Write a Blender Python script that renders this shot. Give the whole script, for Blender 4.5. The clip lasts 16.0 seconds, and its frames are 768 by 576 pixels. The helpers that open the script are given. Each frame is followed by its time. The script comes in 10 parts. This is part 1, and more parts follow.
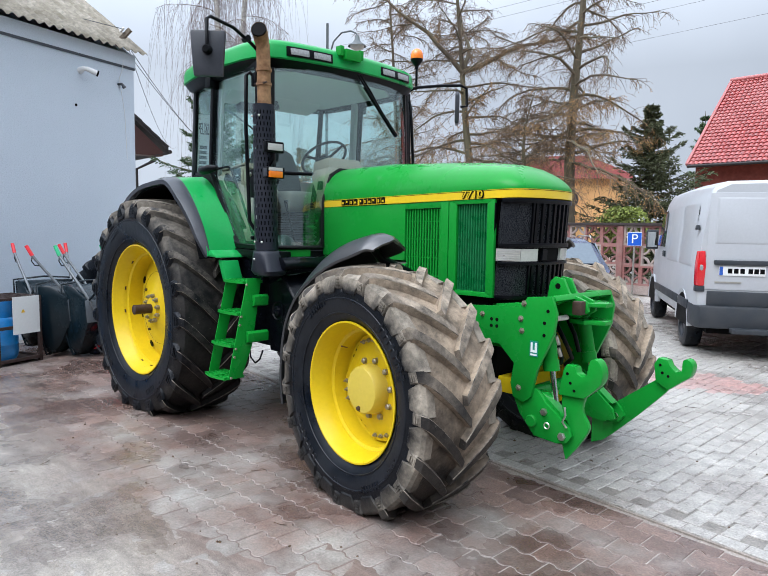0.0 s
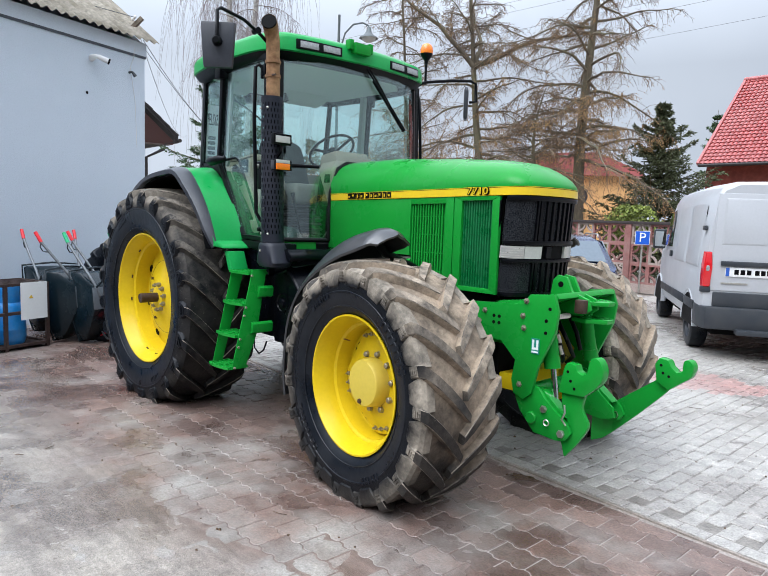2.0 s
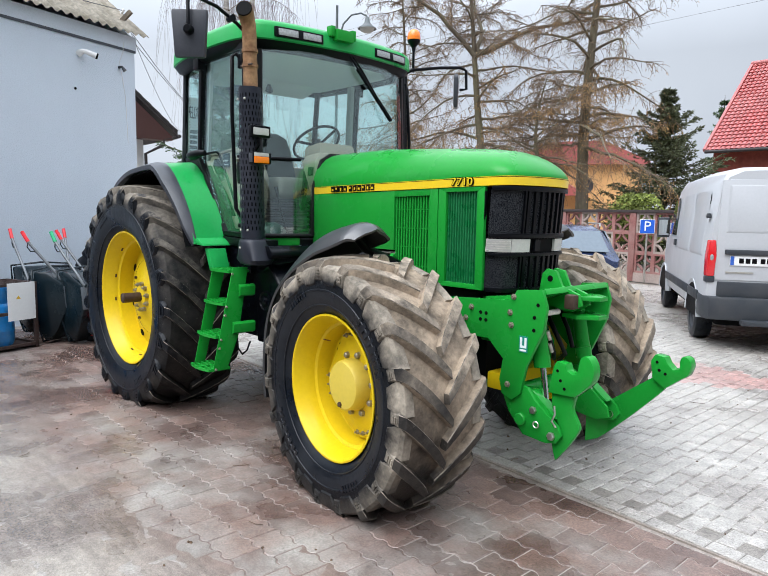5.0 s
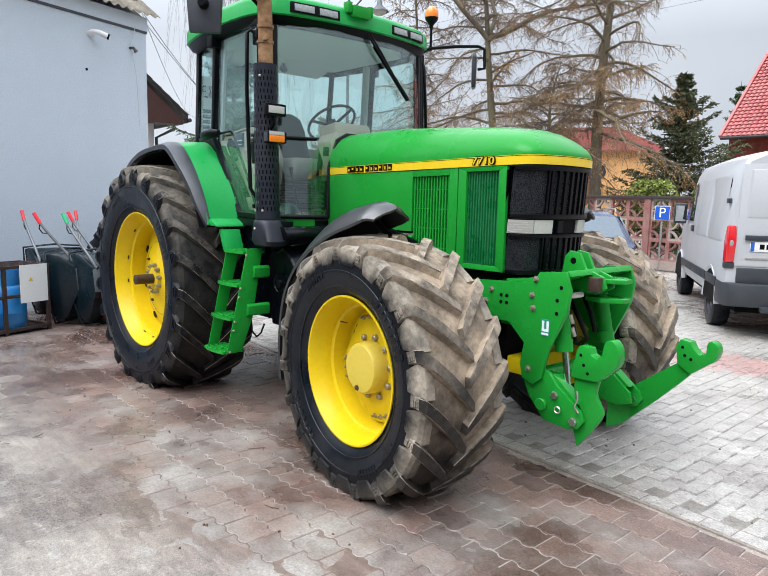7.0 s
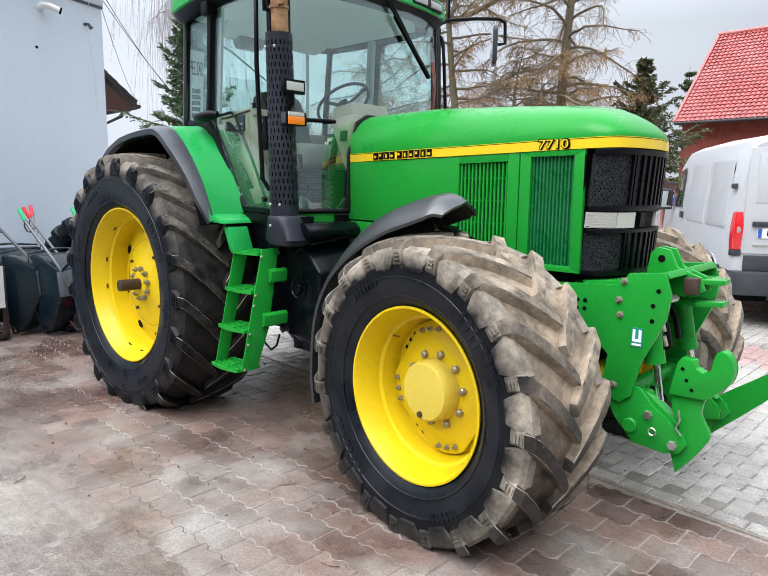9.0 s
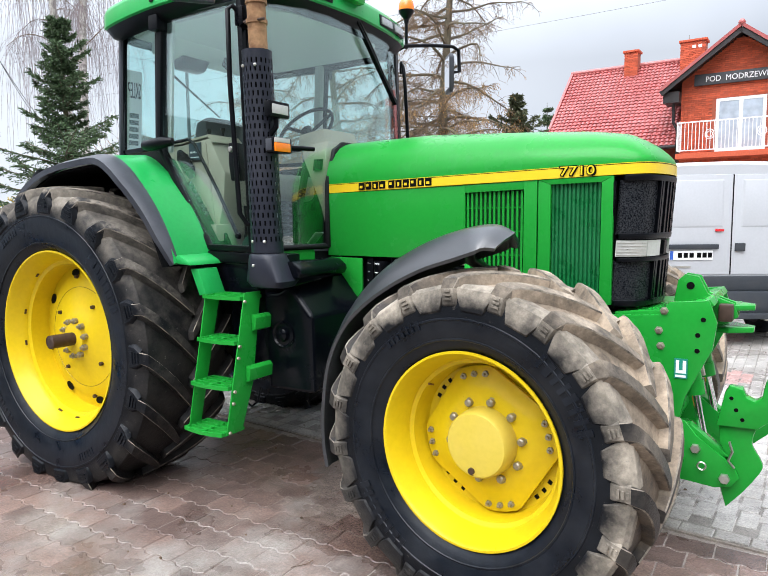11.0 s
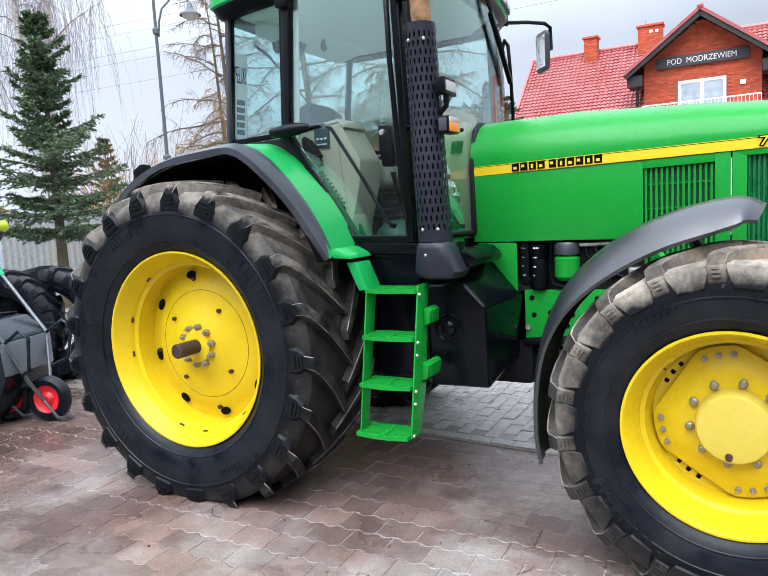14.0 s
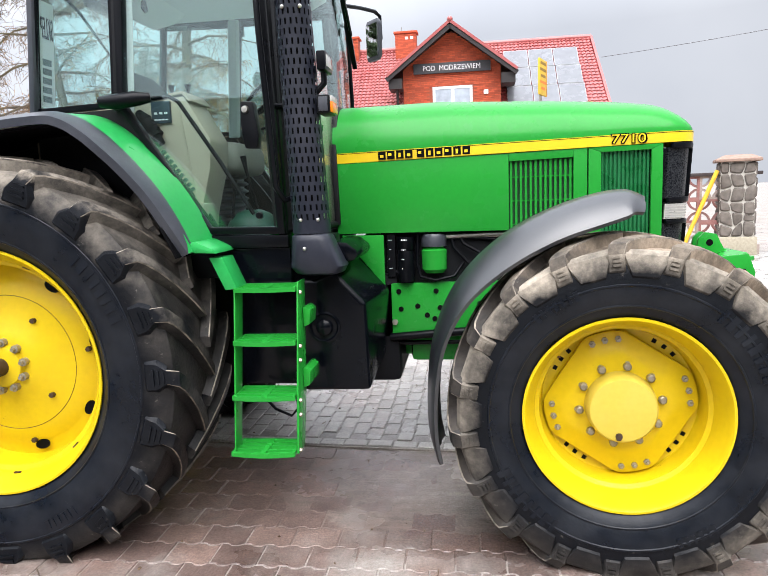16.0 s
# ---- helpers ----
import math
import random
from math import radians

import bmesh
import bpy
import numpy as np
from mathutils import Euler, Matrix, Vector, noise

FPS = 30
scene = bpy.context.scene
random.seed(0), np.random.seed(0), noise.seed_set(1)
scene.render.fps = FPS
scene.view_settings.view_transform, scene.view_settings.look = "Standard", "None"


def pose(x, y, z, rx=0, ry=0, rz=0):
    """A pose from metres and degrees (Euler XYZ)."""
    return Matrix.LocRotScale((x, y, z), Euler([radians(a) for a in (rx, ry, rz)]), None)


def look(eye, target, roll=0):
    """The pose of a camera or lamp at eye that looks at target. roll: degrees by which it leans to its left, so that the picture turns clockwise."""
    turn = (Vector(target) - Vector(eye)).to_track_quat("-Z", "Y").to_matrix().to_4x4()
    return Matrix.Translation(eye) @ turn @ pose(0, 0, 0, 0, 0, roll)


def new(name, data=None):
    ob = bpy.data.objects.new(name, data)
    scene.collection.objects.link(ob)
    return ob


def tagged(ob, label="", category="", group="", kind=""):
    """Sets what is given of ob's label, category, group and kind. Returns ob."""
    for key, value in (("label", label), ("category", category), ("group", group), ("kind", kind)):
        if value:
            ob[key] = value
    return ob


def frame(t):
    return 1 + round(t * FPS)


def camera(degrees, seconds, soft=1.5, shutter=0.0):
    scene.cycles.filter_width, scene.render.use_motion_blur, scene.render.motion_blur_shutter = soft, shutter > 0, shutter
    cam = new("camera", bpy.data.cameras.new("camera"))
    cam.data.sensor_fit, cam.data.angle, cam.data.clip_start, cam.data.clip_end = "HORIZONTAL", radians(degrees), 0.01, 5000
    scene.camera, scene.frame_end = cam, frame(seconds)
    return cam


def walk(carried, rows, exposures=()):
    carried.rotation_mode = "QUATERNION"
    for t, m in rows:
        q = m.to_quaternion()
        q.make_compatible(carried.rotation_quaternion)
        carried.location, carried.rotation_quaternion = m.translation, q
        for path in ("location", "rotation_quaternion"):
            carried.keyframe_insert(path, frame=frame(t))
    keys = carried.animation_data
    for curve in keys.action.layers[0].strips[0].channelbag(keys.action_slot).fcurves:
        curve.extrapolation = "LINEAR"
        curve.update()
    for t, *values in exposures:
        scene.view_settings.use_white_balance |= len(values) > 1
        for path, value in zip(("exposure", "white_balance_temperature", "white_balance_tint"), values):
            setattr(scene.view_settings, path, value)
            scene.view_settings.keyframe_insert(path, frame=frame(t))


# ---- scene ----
cam = camera(60.9, 16.0, 0.5)
ROWS = [
    (0.0, 5.475, -3.543, 1.589, 84.69, -0.82, 46.26),
    (0.5, 5.473, -3.581, 1.587, 84.82, -0.83, 46.14),
    (1.0, 5.478, -3.599, 1.600, 84.82, -1.14, 46.42),
    (1.5, 5.495, -3.607, 1.604, 84.69, -1.63, 46.77),
    (2.0, 5.505, -3.546, 1.600, 84.05, -2.03, 46.97),
    (2.5, 5.518, -3.390, 1.607, 83.30, -2.16, 46.88),
    (3.0, 5.497, -3.303, 1.601, 82.82, -1.97, 46.81),
    (3.5, 5.412, -3.312, 1.612, 82.92, -1.64, 46.82),
    (4.0, 5.438, -3.316, 1.612, 83.24, -1.33, 47.10),
    (6.5, 5.487, -3.286, 1.595, 82.87, -1.25, 48.30),
    (7.0, 5.384, -3.293, 1.570, 82.22, -1.34, 48.36),
    (7.5, 5.198, -3.339, 1.594, 81.85, -1.49, 48.02),
    (8.0, 5.020, -3.260, 1.571, 81.79, -1.56, 47.39),
    (10.5, 3.965, -3.393, 1.587, 82.00, 0.98, 34.62),
    (11.0, 3.810, -3.468, 1.580, 84.00, 0.57, 32.26),
    (11.5, 3.611, -3.713, 1.590, 86.22, -0.32, 32.01),
    (12.0, 3.468, -3.770, 1.575, 87.95, -0.56, 33.11),
    (12.5, 3.259, -3.698, 1.583, 87.75, 0.08, 33.58),
    (13.0, 3.123, -3.662, 1.564, 86.10, 1.03, 32.70),
    (13.5, 2.896, -3.771, 1.560, 84.51, 2.00, 30.61),
    (14.0, 2.719, -3.858, 1.566, 83.38, 3.05, 27.71),
    (14.5, 2.599, -3.754, 1.564, 82.93, 3.68, 23.58),
    (15.0, 2.490, -3.668, 1.568, 82.68, 3.60, 18.03),
    (15.5, 2.231, -3.724, 1.561, 82.45, 2.92, 11.92),
    (16.0, 2.109, -3.758, 1.566, 81.92, 2.10, 6.93),
]
walk(cam, [(t, pose(x, y, z, rx, ry, rz)) for t, x, y, z, rx, ry, rz in ROWS],
     [(0.0, 0.25, 6000, 10), (4.0, 0.35, 6150, 10), (8.0, 0.45, 6350, 10), (11.0, 0.65, 6300, 11), (13.0, 0.52, 5800, 10), (14.5, 0.79, 6200, 12), (16.0, 0.83, 6500, 13)])

# ---- sky and sun ----
world = bpy.data.worlds.new("world")
scene.world = world
world.use_nodes = True
wn = world.node_tree
wn.nodes.clear()
w_out = wn.nodes.new("ShaderNodeOutputWorld")
w_bg = wn.nodes.new("ShaderNodeBackground")
w_sky = wn.nodes.new("ShaderNodeTexSky")
w_sky.sky_type = 'NISHITA'
w_sky.sun_disc = False
w_sky.sun_elevation = radians(58)
w_sky.sun_rotation = radians(200)
w_sky.dust_density = 4.0
w_sat = wn.nodes.new("ShaderNodeHueSaturation")
w_sat.inputs["Saturation"].default_value = 0.25
w_sat.inputs["Value"].default_value = 1.0
w_noise = wn.nodes.new("ShaderNodeTexNoise")
w_noise.inputs["Scale"].default_value = 2.2
w_noise.inputs["Detail"].default_value = 5.0
w_ramp = wn.nodes.new("ShaderNodeValToRGB")
w_ramp.color_ramp.elements[0].position = 0.3
w_ramp.color_ramp.elements[0].color = (4.85, 5.25, 5.85, 1)
w_ramp.color_ramp.elements[1].position = 0.7
w_ramp.color_ramp.elements[1].color = (6.4, 6.8, 7.3, 1)
w_mix = wn.nodes.new("ShaderNodeMixRGB")
w_mix.inputs[0].default_value = 0.85
wn.links.new(w_sky.outputs[0], w_sat.inputs["Color"])
wn.links.new(w_noise.outputs[0], w_ramp.inputs[0])
wn.links.new(w_sat.outputs[0], w_mix.inputs[1])
wn.links.new(w_ramp.outputs[0], w_mix.inputs[2])
w_tc = wn.nodes.new("ShaderNodeTexCoord")
w_sep = wn.nodes.new("ShaderNodeSeparateXYZ")
w_up = wn.nodes.new("ShaderNodeMapRange")
w_up.inputs[1].default_value, w_up.inputs[2].default_value, w_up.inputs[3].default_value, w_up.inputs[4].default_value = 0.22, 0.9, 1.0, 4.3
w_mul = wn.nodes.new("ShaderNodeMixRGB")
w_mul.blend_type = 'MULTIPLY'
w_mul.inputs[0].default_value = 1.0
wn.links.new(w_tc.outputs["Generated"], w_sep.inputs[0])
wn.links.new(w_sep.outputs[2], w_up.inputs[0])
wn.links.new(w_mix.outputs[0], w_mul.inputs[1])
w_west = wn.nodes.new("ShaderNodeMath")
w_west.operation = 'MULTIPLY_ADD'
w_west.inputs[1].default_value, w_west.inputs[2].default_value = -0.34, 0.95
w_both = wn.nodes.new("ShaderNodeMath")
w_both.operation = 'MULTIPLY'
wn.links.new(w_sep.outputs[0], w_west.inputs[0])
wn.links.new(w_west.outputs[0], w_both.inputs[0])
wn.links.new(w_up.outputs[0], w_both.inputs[1])
wn.links.new(w_both.outputs[0], w_mul.inputs[2])
wn.links.new(w_mul.outputs[0], w_bg.inputs[0])
w_bg.inputs[1].default_value = 0.085
wn.links.new(w_bg.outputs[0], w_out.inputs[0])
sun_data = bpy.data.lights.new("sun", 'SUN')
sun_data.energy = 2.5
sun_data.angle = radians(55)
sun_data.color = (1.0, 0.99, 0.975)
sun = new("sun", sun_data)
sun.matrix_world = look((1.8, -6.3, 10.3), (0, 0, 0))


# ---- geometry helpers ----
class Shape:
    """Vertices and faces that grow into one mesh."""

    def __init__(self):
        self.v, self.f, self.m, self.slot = [], [], [], 0

    def add(self, verts, faces):
        n = len(self.v)
        self.v += [tuple(p) for p in verts]
        self.f += [tuple(i + n for i in f) for f in faces]
        self.m += [self.slot] * len(faces)
        return self

    def box(self, lo, hi):
        x0, y0, z0 = lo
        x1, y1, z1 = hi
        return self.add([(x0, y0, z0), (x1, y0, z0), (x1, y1, z0), (x0, y1, z0), (x0, y0, z1), (x1, y0, z1), (x1, y1, z1), (x0, y1, z1)],
                        [(0, 3, 2, 1), (4, 5, 6, 7), (0, 1, 5, 4), (1, 2, 6, 5), (2, 3, 7, 6), (3, 0, 4, 7)])

    def obox(self, c, size, m):
        """A box of that size about the origin, turned by m and set at c."""
        s = Shape().box([-q / 2 for q in size], [q / 2 for q in size])
        m3 = m.to_3x3() if len(m) == 4 else m
        return self.add([Vector(c) + m3 @ Vector(p) for p in s.v], s.f)

    def bar(self, a, b, w, h, up=(0, 0, 1)):
        """A flat bar from a to b, w across and h along up."""
        a, b = Vector(a), Vector(b)
        d = (b - a).normalized()
        side = d.cross(Vector(up)).normalized()
        u = side.cross(d)
        q = [side * (i * w / 2) + u * (j * h / 2) for i, j in ((-1, -1), (1, -1), (1, 1), (-1, 1))]
        return self.loft([[a + k for k in q], [b + k for k in q]])

    def loft(self, rings, caps=True, closed=False):
        n = len(rings[0])
        faces = []
        count = len(rings)
        for i in range(count if closed else count - 1):
            j = (i + 1) % count
            faces += [(i * n + k, i * n + (k + 1) % n, j * n + (k + 1) % n, j * n + k) for k in range(n)]
        if caps and not closed:
            faces += [tuple(range(n))[::-1], tuple((count - 1) * n + k for k in range(n))]
        return self.add([p for r in rings for p in r], faces)

    def sheet(self, rows):
        n = len(rows[0])
        return self.add([p for r in rows for p in r],
                        [(i * n + k, i * n + k + 1, (i + 1) * n + k + 1, (i + 1) * n + k) for i in range(len(rows) - 1) for k in range(n - 1)])

    def prism(self, pts, axis, a, b):
        """A flat outline pushed from a to b along an axis; pts hold the two other coordinates."""
        i = "xyz".index(axis)
        ring = lambda q: [tuple(p[:i]) + (q,) + tuple(p[i:]) for p in pts]
        return self.loft([ring(a), ring(b)])

    def tube(self, pts, r, seg=8, caps=True):
        pts = [Vector(p) for p in pts]
        rs = r if isinstance(r, (list, tuple)) else [r] * len(pts)
        rings, side = [], None
        for i, p in enumerate(pts):
            d = (pts[min(i + 1, len(pts) - 1)] - pts[max(i - 1, 0)]).normalized()
            if side is None:
                side = d.cross(Vector((0, 0, 1)) if abs(d.z) < 0.9 else Vector((1, 0, 0))).normalized()
            side = (side - d * side.dot(d)).normalized()
            up = d.cross(side)
            rings.append([p + (side * math.cos(a) + up * math.sin(a)) * rs[i] for a in (2 * math.pi * k / seg for k in range(seg))])
        return self.loft(rings, caps)

    def lathe(self, profile, c=(0, 0, 0), axis="y", seg=48, slots=None):
        """Turns (radius, along) round an axis through c."""
        rings = []
        for k in range(seg):
            a = 2 * math.pi * k / seg
            ca, sa = math.cos(a), math.sin(a)
            ring = []
            for r, q in profile:
                p = {"y": (r * ca, q, r * sa), "x": (q, r * ca, r * sa), "z": (r * ca, r * sa, q)}[axis]
                ring.append((p[0] + c[0], p[1] + c[1], p[2] + c[2]))
            rings.append(ring)
        n = len(profile)
        base = self.slot
        verts = [p for r in rings for p in r]
        off = len(self.v)
        self.v += verts
        for k in range(seg):
            j = (k + 1) % seg
            for i in range(n - 1):
                self.f.append((off + k * n + i, off + j * n + i, off + j * n + i + 1, off + k * n + i + 1))
                self.m.append(slots[i] if slots else base)
        return self

    def ball(self, c, r, seg=16, rows=8, squash=(1, 1, 1)):
        rings = []
        for i in range(1, rows):
            a = math.pi * i / rows
            rings.append([(c[0] + r * squash[0] * math.sin(a) * math.cos(2 * math.pi * k / seg), c[1] + r * squash[1] * math.sin(a) * math.sin(2 * math.pi * k / seg),
                           c[2] - r * squash[2] * math.cos(a)) for k in range(seg)])
        return self.loft(rings)

    def move(self, m):
        self.v = [tuple(m @ Vector(p)) for p in self.v]
        return self

    def mirror(self):
        self.v = [(x, -y, z) for x, y, z in self.v]
        self.f = [f[::-1] for f in self.f]
        return self

    def mesh(self, name, mats, bevel=0.0, seg=2, smooth=35, fix=True):
        me = bpy.data.meshes.new(name)
        me.from_pydata(self.v, [], self.f)
        for m in mats if isinstance(mats, (list, tuple)) else [mats]:
            me.materials.append(m)
        me.polygons.foreach_set("material_index", self.m)
        if bevel or fix:
            bm = bmesh.new()
            bm.from_mesh(me)
            if fix:
                bmesh.ops.recalc_face_normals(bm, faces=bm.faces)
            if bevel:
                edges = [e for e in bm.edges if len(e.link_faces) == 2 and e.calc_face_angle(0) > radians(28)]
                bmesh.ops.bevel(bm, geom=edges, offset=bevel, segments=seg, affect='EDGES', clamp_overlap=True, profile=0.6)
            bm.to_mesh(me)
            bm.free()
        if smooth:
            me.shade_smooth()
            me.set_sharp_from_angle(angle=radians(smooth))
        return me


def grid_plate(xs, ys, filled, z0, z1, bend=lambda x, y: y):
    """A plate on a grid with some of its cells left open, all in one piece."""
    s = Shape()
    nx, ny = len(xs), len(ys)
    s.v = [(x, bend(x, y), z) for z in (z0, z1) for x in xs for y in ys]
    at = lambda i, j, k: k * nx * ny + i * ny + j
    there = lambda i, j: 0 <= i < nx - 1 and 0 <= j < ny - 1 and filled(i, j)
    for i in range(nx - 1):
        for j in range(ny - 1):
            if not there(i, j):
                continue
            s.f += [(at(i, j, 1), at(i + 1, j, 1), at(i + 1, j + 1, 1), at(i, j + 1, 1)), (at(i, j, 0), at(i, j + 1, 0), at(i + 1, j + 1, 0), at(i + 1, j, 0))]
            for di, dj, p, q in ((-1, 0, (0, 1), (0, 0)), (1, 0, (1, 0), (1, 1)), (0, -1, (0, 0), (1, 0)), (0, 1, (1, 1), (0, 1))):
                if not there(i + di, j + dj):
                    a, b = (i + p[0], j + p[1]), (i + q[0], j + q[1])
                    s.f.append((at(*a, 0), at(*b, 0), at(*b, 1), at(*a, 1)))
    s.m = [0] * len(s.f)
    return s


def thing(name, label, category, at=(0, 0, 0), turn=0, group="", kind=""):
    """An empty that holds the parts of one thing."""
    ob = new(name)
    ob.empty_display_size = 0.1
    ob.matrix_world = pose(*at, 0, 0, turn)
    return tagged(ob, label, category, group, kind)


def part(name, shape, material, parent, label="", bevel=0.0, seg=2, smooth=35, at=None):
    """One mesh object under a thing or a part, its shape given in the thing's own frame."""
    me = shape if isinstance(shape, bpy.types.Mesh) else shape.mesh(name, material, bevel, seg, smooth)
    ob = new(name, me)
    ob.parent = parent
    if at is not None:
        ob.matrix_basis = at
    return tagged(ob, label)


def solid(name, shape, material, label, category, kind="", group="", bevel=0.0, smooth=35, at=None):
    """A thing of one mesh."""
    me = shape if isinstance(shape, bpy.types.Mesh) else shape.mesh(name, material, bevel, 2, smooth)
    ob = new(name, me)
    if at is not None:
        ob.matrix_world = at
    return tagged(ob, label, category, group, kind)


def letters(name, text, size, material, parent, m, depth=0.004, stretch=1.0, spacing=1.0):
    """Raised letters of the built-in font as a mesh; m places them (x along the writing, y up)."""
    cu = bpy.data.curves.new(name, 'FONT')
    cu.body, cu.size, cu.extrude, cu.align_x, cu.align_y = text, size, depth, 'CENTER', 'CENTER'
    cu.space_character = spacing
    cu.resolution_u = 3
    tmp = bpy.data.objects.new(name, cu)
    scene.collection.objects.link(tmp)
    me = bpy.data.meshes.new_from_object(tmp.evaluated_get(bpy.context.evaluated_depsgraph_get()))
    bpy.data.objects.remove(tmp)
    bpy.data.curves.remove(cu)
    me.transform(Matrix.Diagonal((stretch, 1, 1, 1)))
    me.materials.clear()
    me.materials.append(material)
    ob = new(name, me)
    ob.parent = parent
    ob.matrix_basis = m
    return ob


# ---- materials ----
def material(name, color, rough=0.5, metal=0.0, grain=0.12, scale=30.0, bump=0.1, bump_scale=None, stain=None, stain_amount=0.0, stain_scale=2.0,
             coat=0.0, alpha=None, emit=0.0, spread=0.0, rough_spread=0.1, spec=0.5, objects=False, transmission=0.0, stretch=(1, 1, 1), bump_dist=0.004, chips=None):
    """A procedural surface: base colour with fine grain, larger stains, gloss that varies and fine relief."""
    m = bpy.data.materials.new(name)
    m.use_nodes = True
    nt = m.node_tree
    b = nt.nodes["Principled BSDF"]
    link, node = nt.links.new, nt.nodes.new
    tc = node("ShaderNodeTexCoord")
    mp = node("ShaderNodeMapping")
    mp.inputs["Scale"].default_value = stretch
    link(tc.outputs["Object"], mp.inputs[0])
    fine = node("ShaderNodeTexNoise")
    fine.inputs["Scale"].default_value = scale
    fine.inputs["Detail"].default_value = 4
    link(mp.outputs[0], fine.inputs["Vector"])
    big = node("ShaderNodeTexNoise")
    big.inputs["Scale"].default_value = stain_scale
    big.inputs["Detail"].default_value = 6
    big.inputs["Roughness"].default_value = 0.65
    link(mp.outputs[0], big.inputs["Vector"])
    col = node("ShaderNodeMixRGB")
    col.blend_type = 'MULTIPLY'
    col.inputs[0].default_value = 1.0
    col.inputs[1].default_value = (*color, 1)
    rng = node("ShaderNodeMapRange")
    rng.inputs[1].default_value, rng.inputs[2].default_value = 0.25, 0.75
    rng.inputs[3].default_value, rng.inputs[4].default_value = 1 - grain, 1 + grain
    link(fine.outputs[0], rng.inputs[0])
    link(rng.outputs[0], col.inputs[2])
    last = col.outputs[0]
    if spread:
        info = node("ShaderNodeObjectInfo" if objects else "ShaderNodeNewGeometry")
        r2 = node("ShaderNodeMapRange")
        r2.inputs[3].default_value, r2.inputs[4].default_value = 1 - spread, 1 + spread
        link(info.outputs["Random" if objects else "Random Per Island"], r2.inputs[0])
        c2 = node("ShaderNodeMixRGB")
        c2.blend_type = 'MULTIPLY'
        c2.inputs[0].default_value = 1.0
        link(last, c2.inputs[1])
        link(r2.outputs[0], c2.inputs[2])
        last = c2.outputs[0]
    if stain:
        r3 = node("ShaderNodeMapRange")
        r3.inputs[1].default_value, r3.inputs[2].default_value = 0.42, 0.68
        r3.inputs[3].default_value, r3.inputs[4].default_value = 0, stain_amount
        link(big.outputs[0], r3.inputs[0])
        c3 = node("ShaderNodeMixRGB")
        link(r3.outputs[0], c3.inputs[0])
        link(last, c3.inputs[1])
        c3.inputs[2].default_value = (*stain, 1)
        last = c3.outputs[0]
    if chips:
        speck = node("ShaderNodeTexNoise")
        speck.inputs["Scale"].default_value = 26
        speck.inputs["Detail"].default_value = 5
        speck.inputs["Roughness"].default_value = 0.7
        link(mp.outputs[0], speck.inputs["Vector"])
        r4 = node("ShaderNodeMapRange")
        r4.inputs[1].default_value, r4.inputs[2].default_value, r4.inputs[4].default_value = 0.70, 0.74, 0.8
        link(speck.outputs[0], r4.inputs[0])
        c4 = node("ShaderNodeMixRGB")
        link(r4.outputs[0], c4.inputs[0])
        link(last, c4.inputs[1])
        c4.inputs[2].default_value = (*chips, 1)
        last = c4.outputs[0]
    link(last, b.inputs["Base Color"])
    rr = node("ShaderNodeMapRange")
    rr.inputs[1].default_value, rr.inputs[2].default_value = 0.3, 0.7
    rr.inputs[3].default_value, rr.inputs[4].default_value = max(0.02, rough - rough_spread), min(1, rough + rough_spread)
    link(big.outputs[0], rr.inputs[0])
    link(rr.outputs[0], b.inputs["Roughness"])
    b.inputs["Metallic"].default_value = metal
    b.inputs["Specular IOR Level"].default_value = spec
    b.inputs["Coat Weight"].default_value = coat
    b.inputs["Coat Roughness"].default_value = 0.06
    b.inputs["Transmission Weight"].default_value = transmission
    if bump:
        bp = node("ShaderNodeBump")
        bp.inputs["Strength"].default_value = bump
        bp.inputs["Distance"].default_value = bump_dist
        if bump_scale:
            bn = node("ShaderNodeTexNoise")
            bn.inputs["Scale"].default_value = bump_scale
            bn.inputs["Detail"].default_value = 3
            link(mp.outputs[0], bn.inputs["Vector"])
            link(bn.outputs[0], bp.inputs["Height"])
        else:
            link(fine.outputs[0], bp.inputs["Height"])
        link(bp.outputs[0], b.inputs["Normal"])
    if emit:
        b.inputs["Emission Color"].default_value = (*color, 1)
        b.inputs["Emission Strength"].default_value = emit
    return m


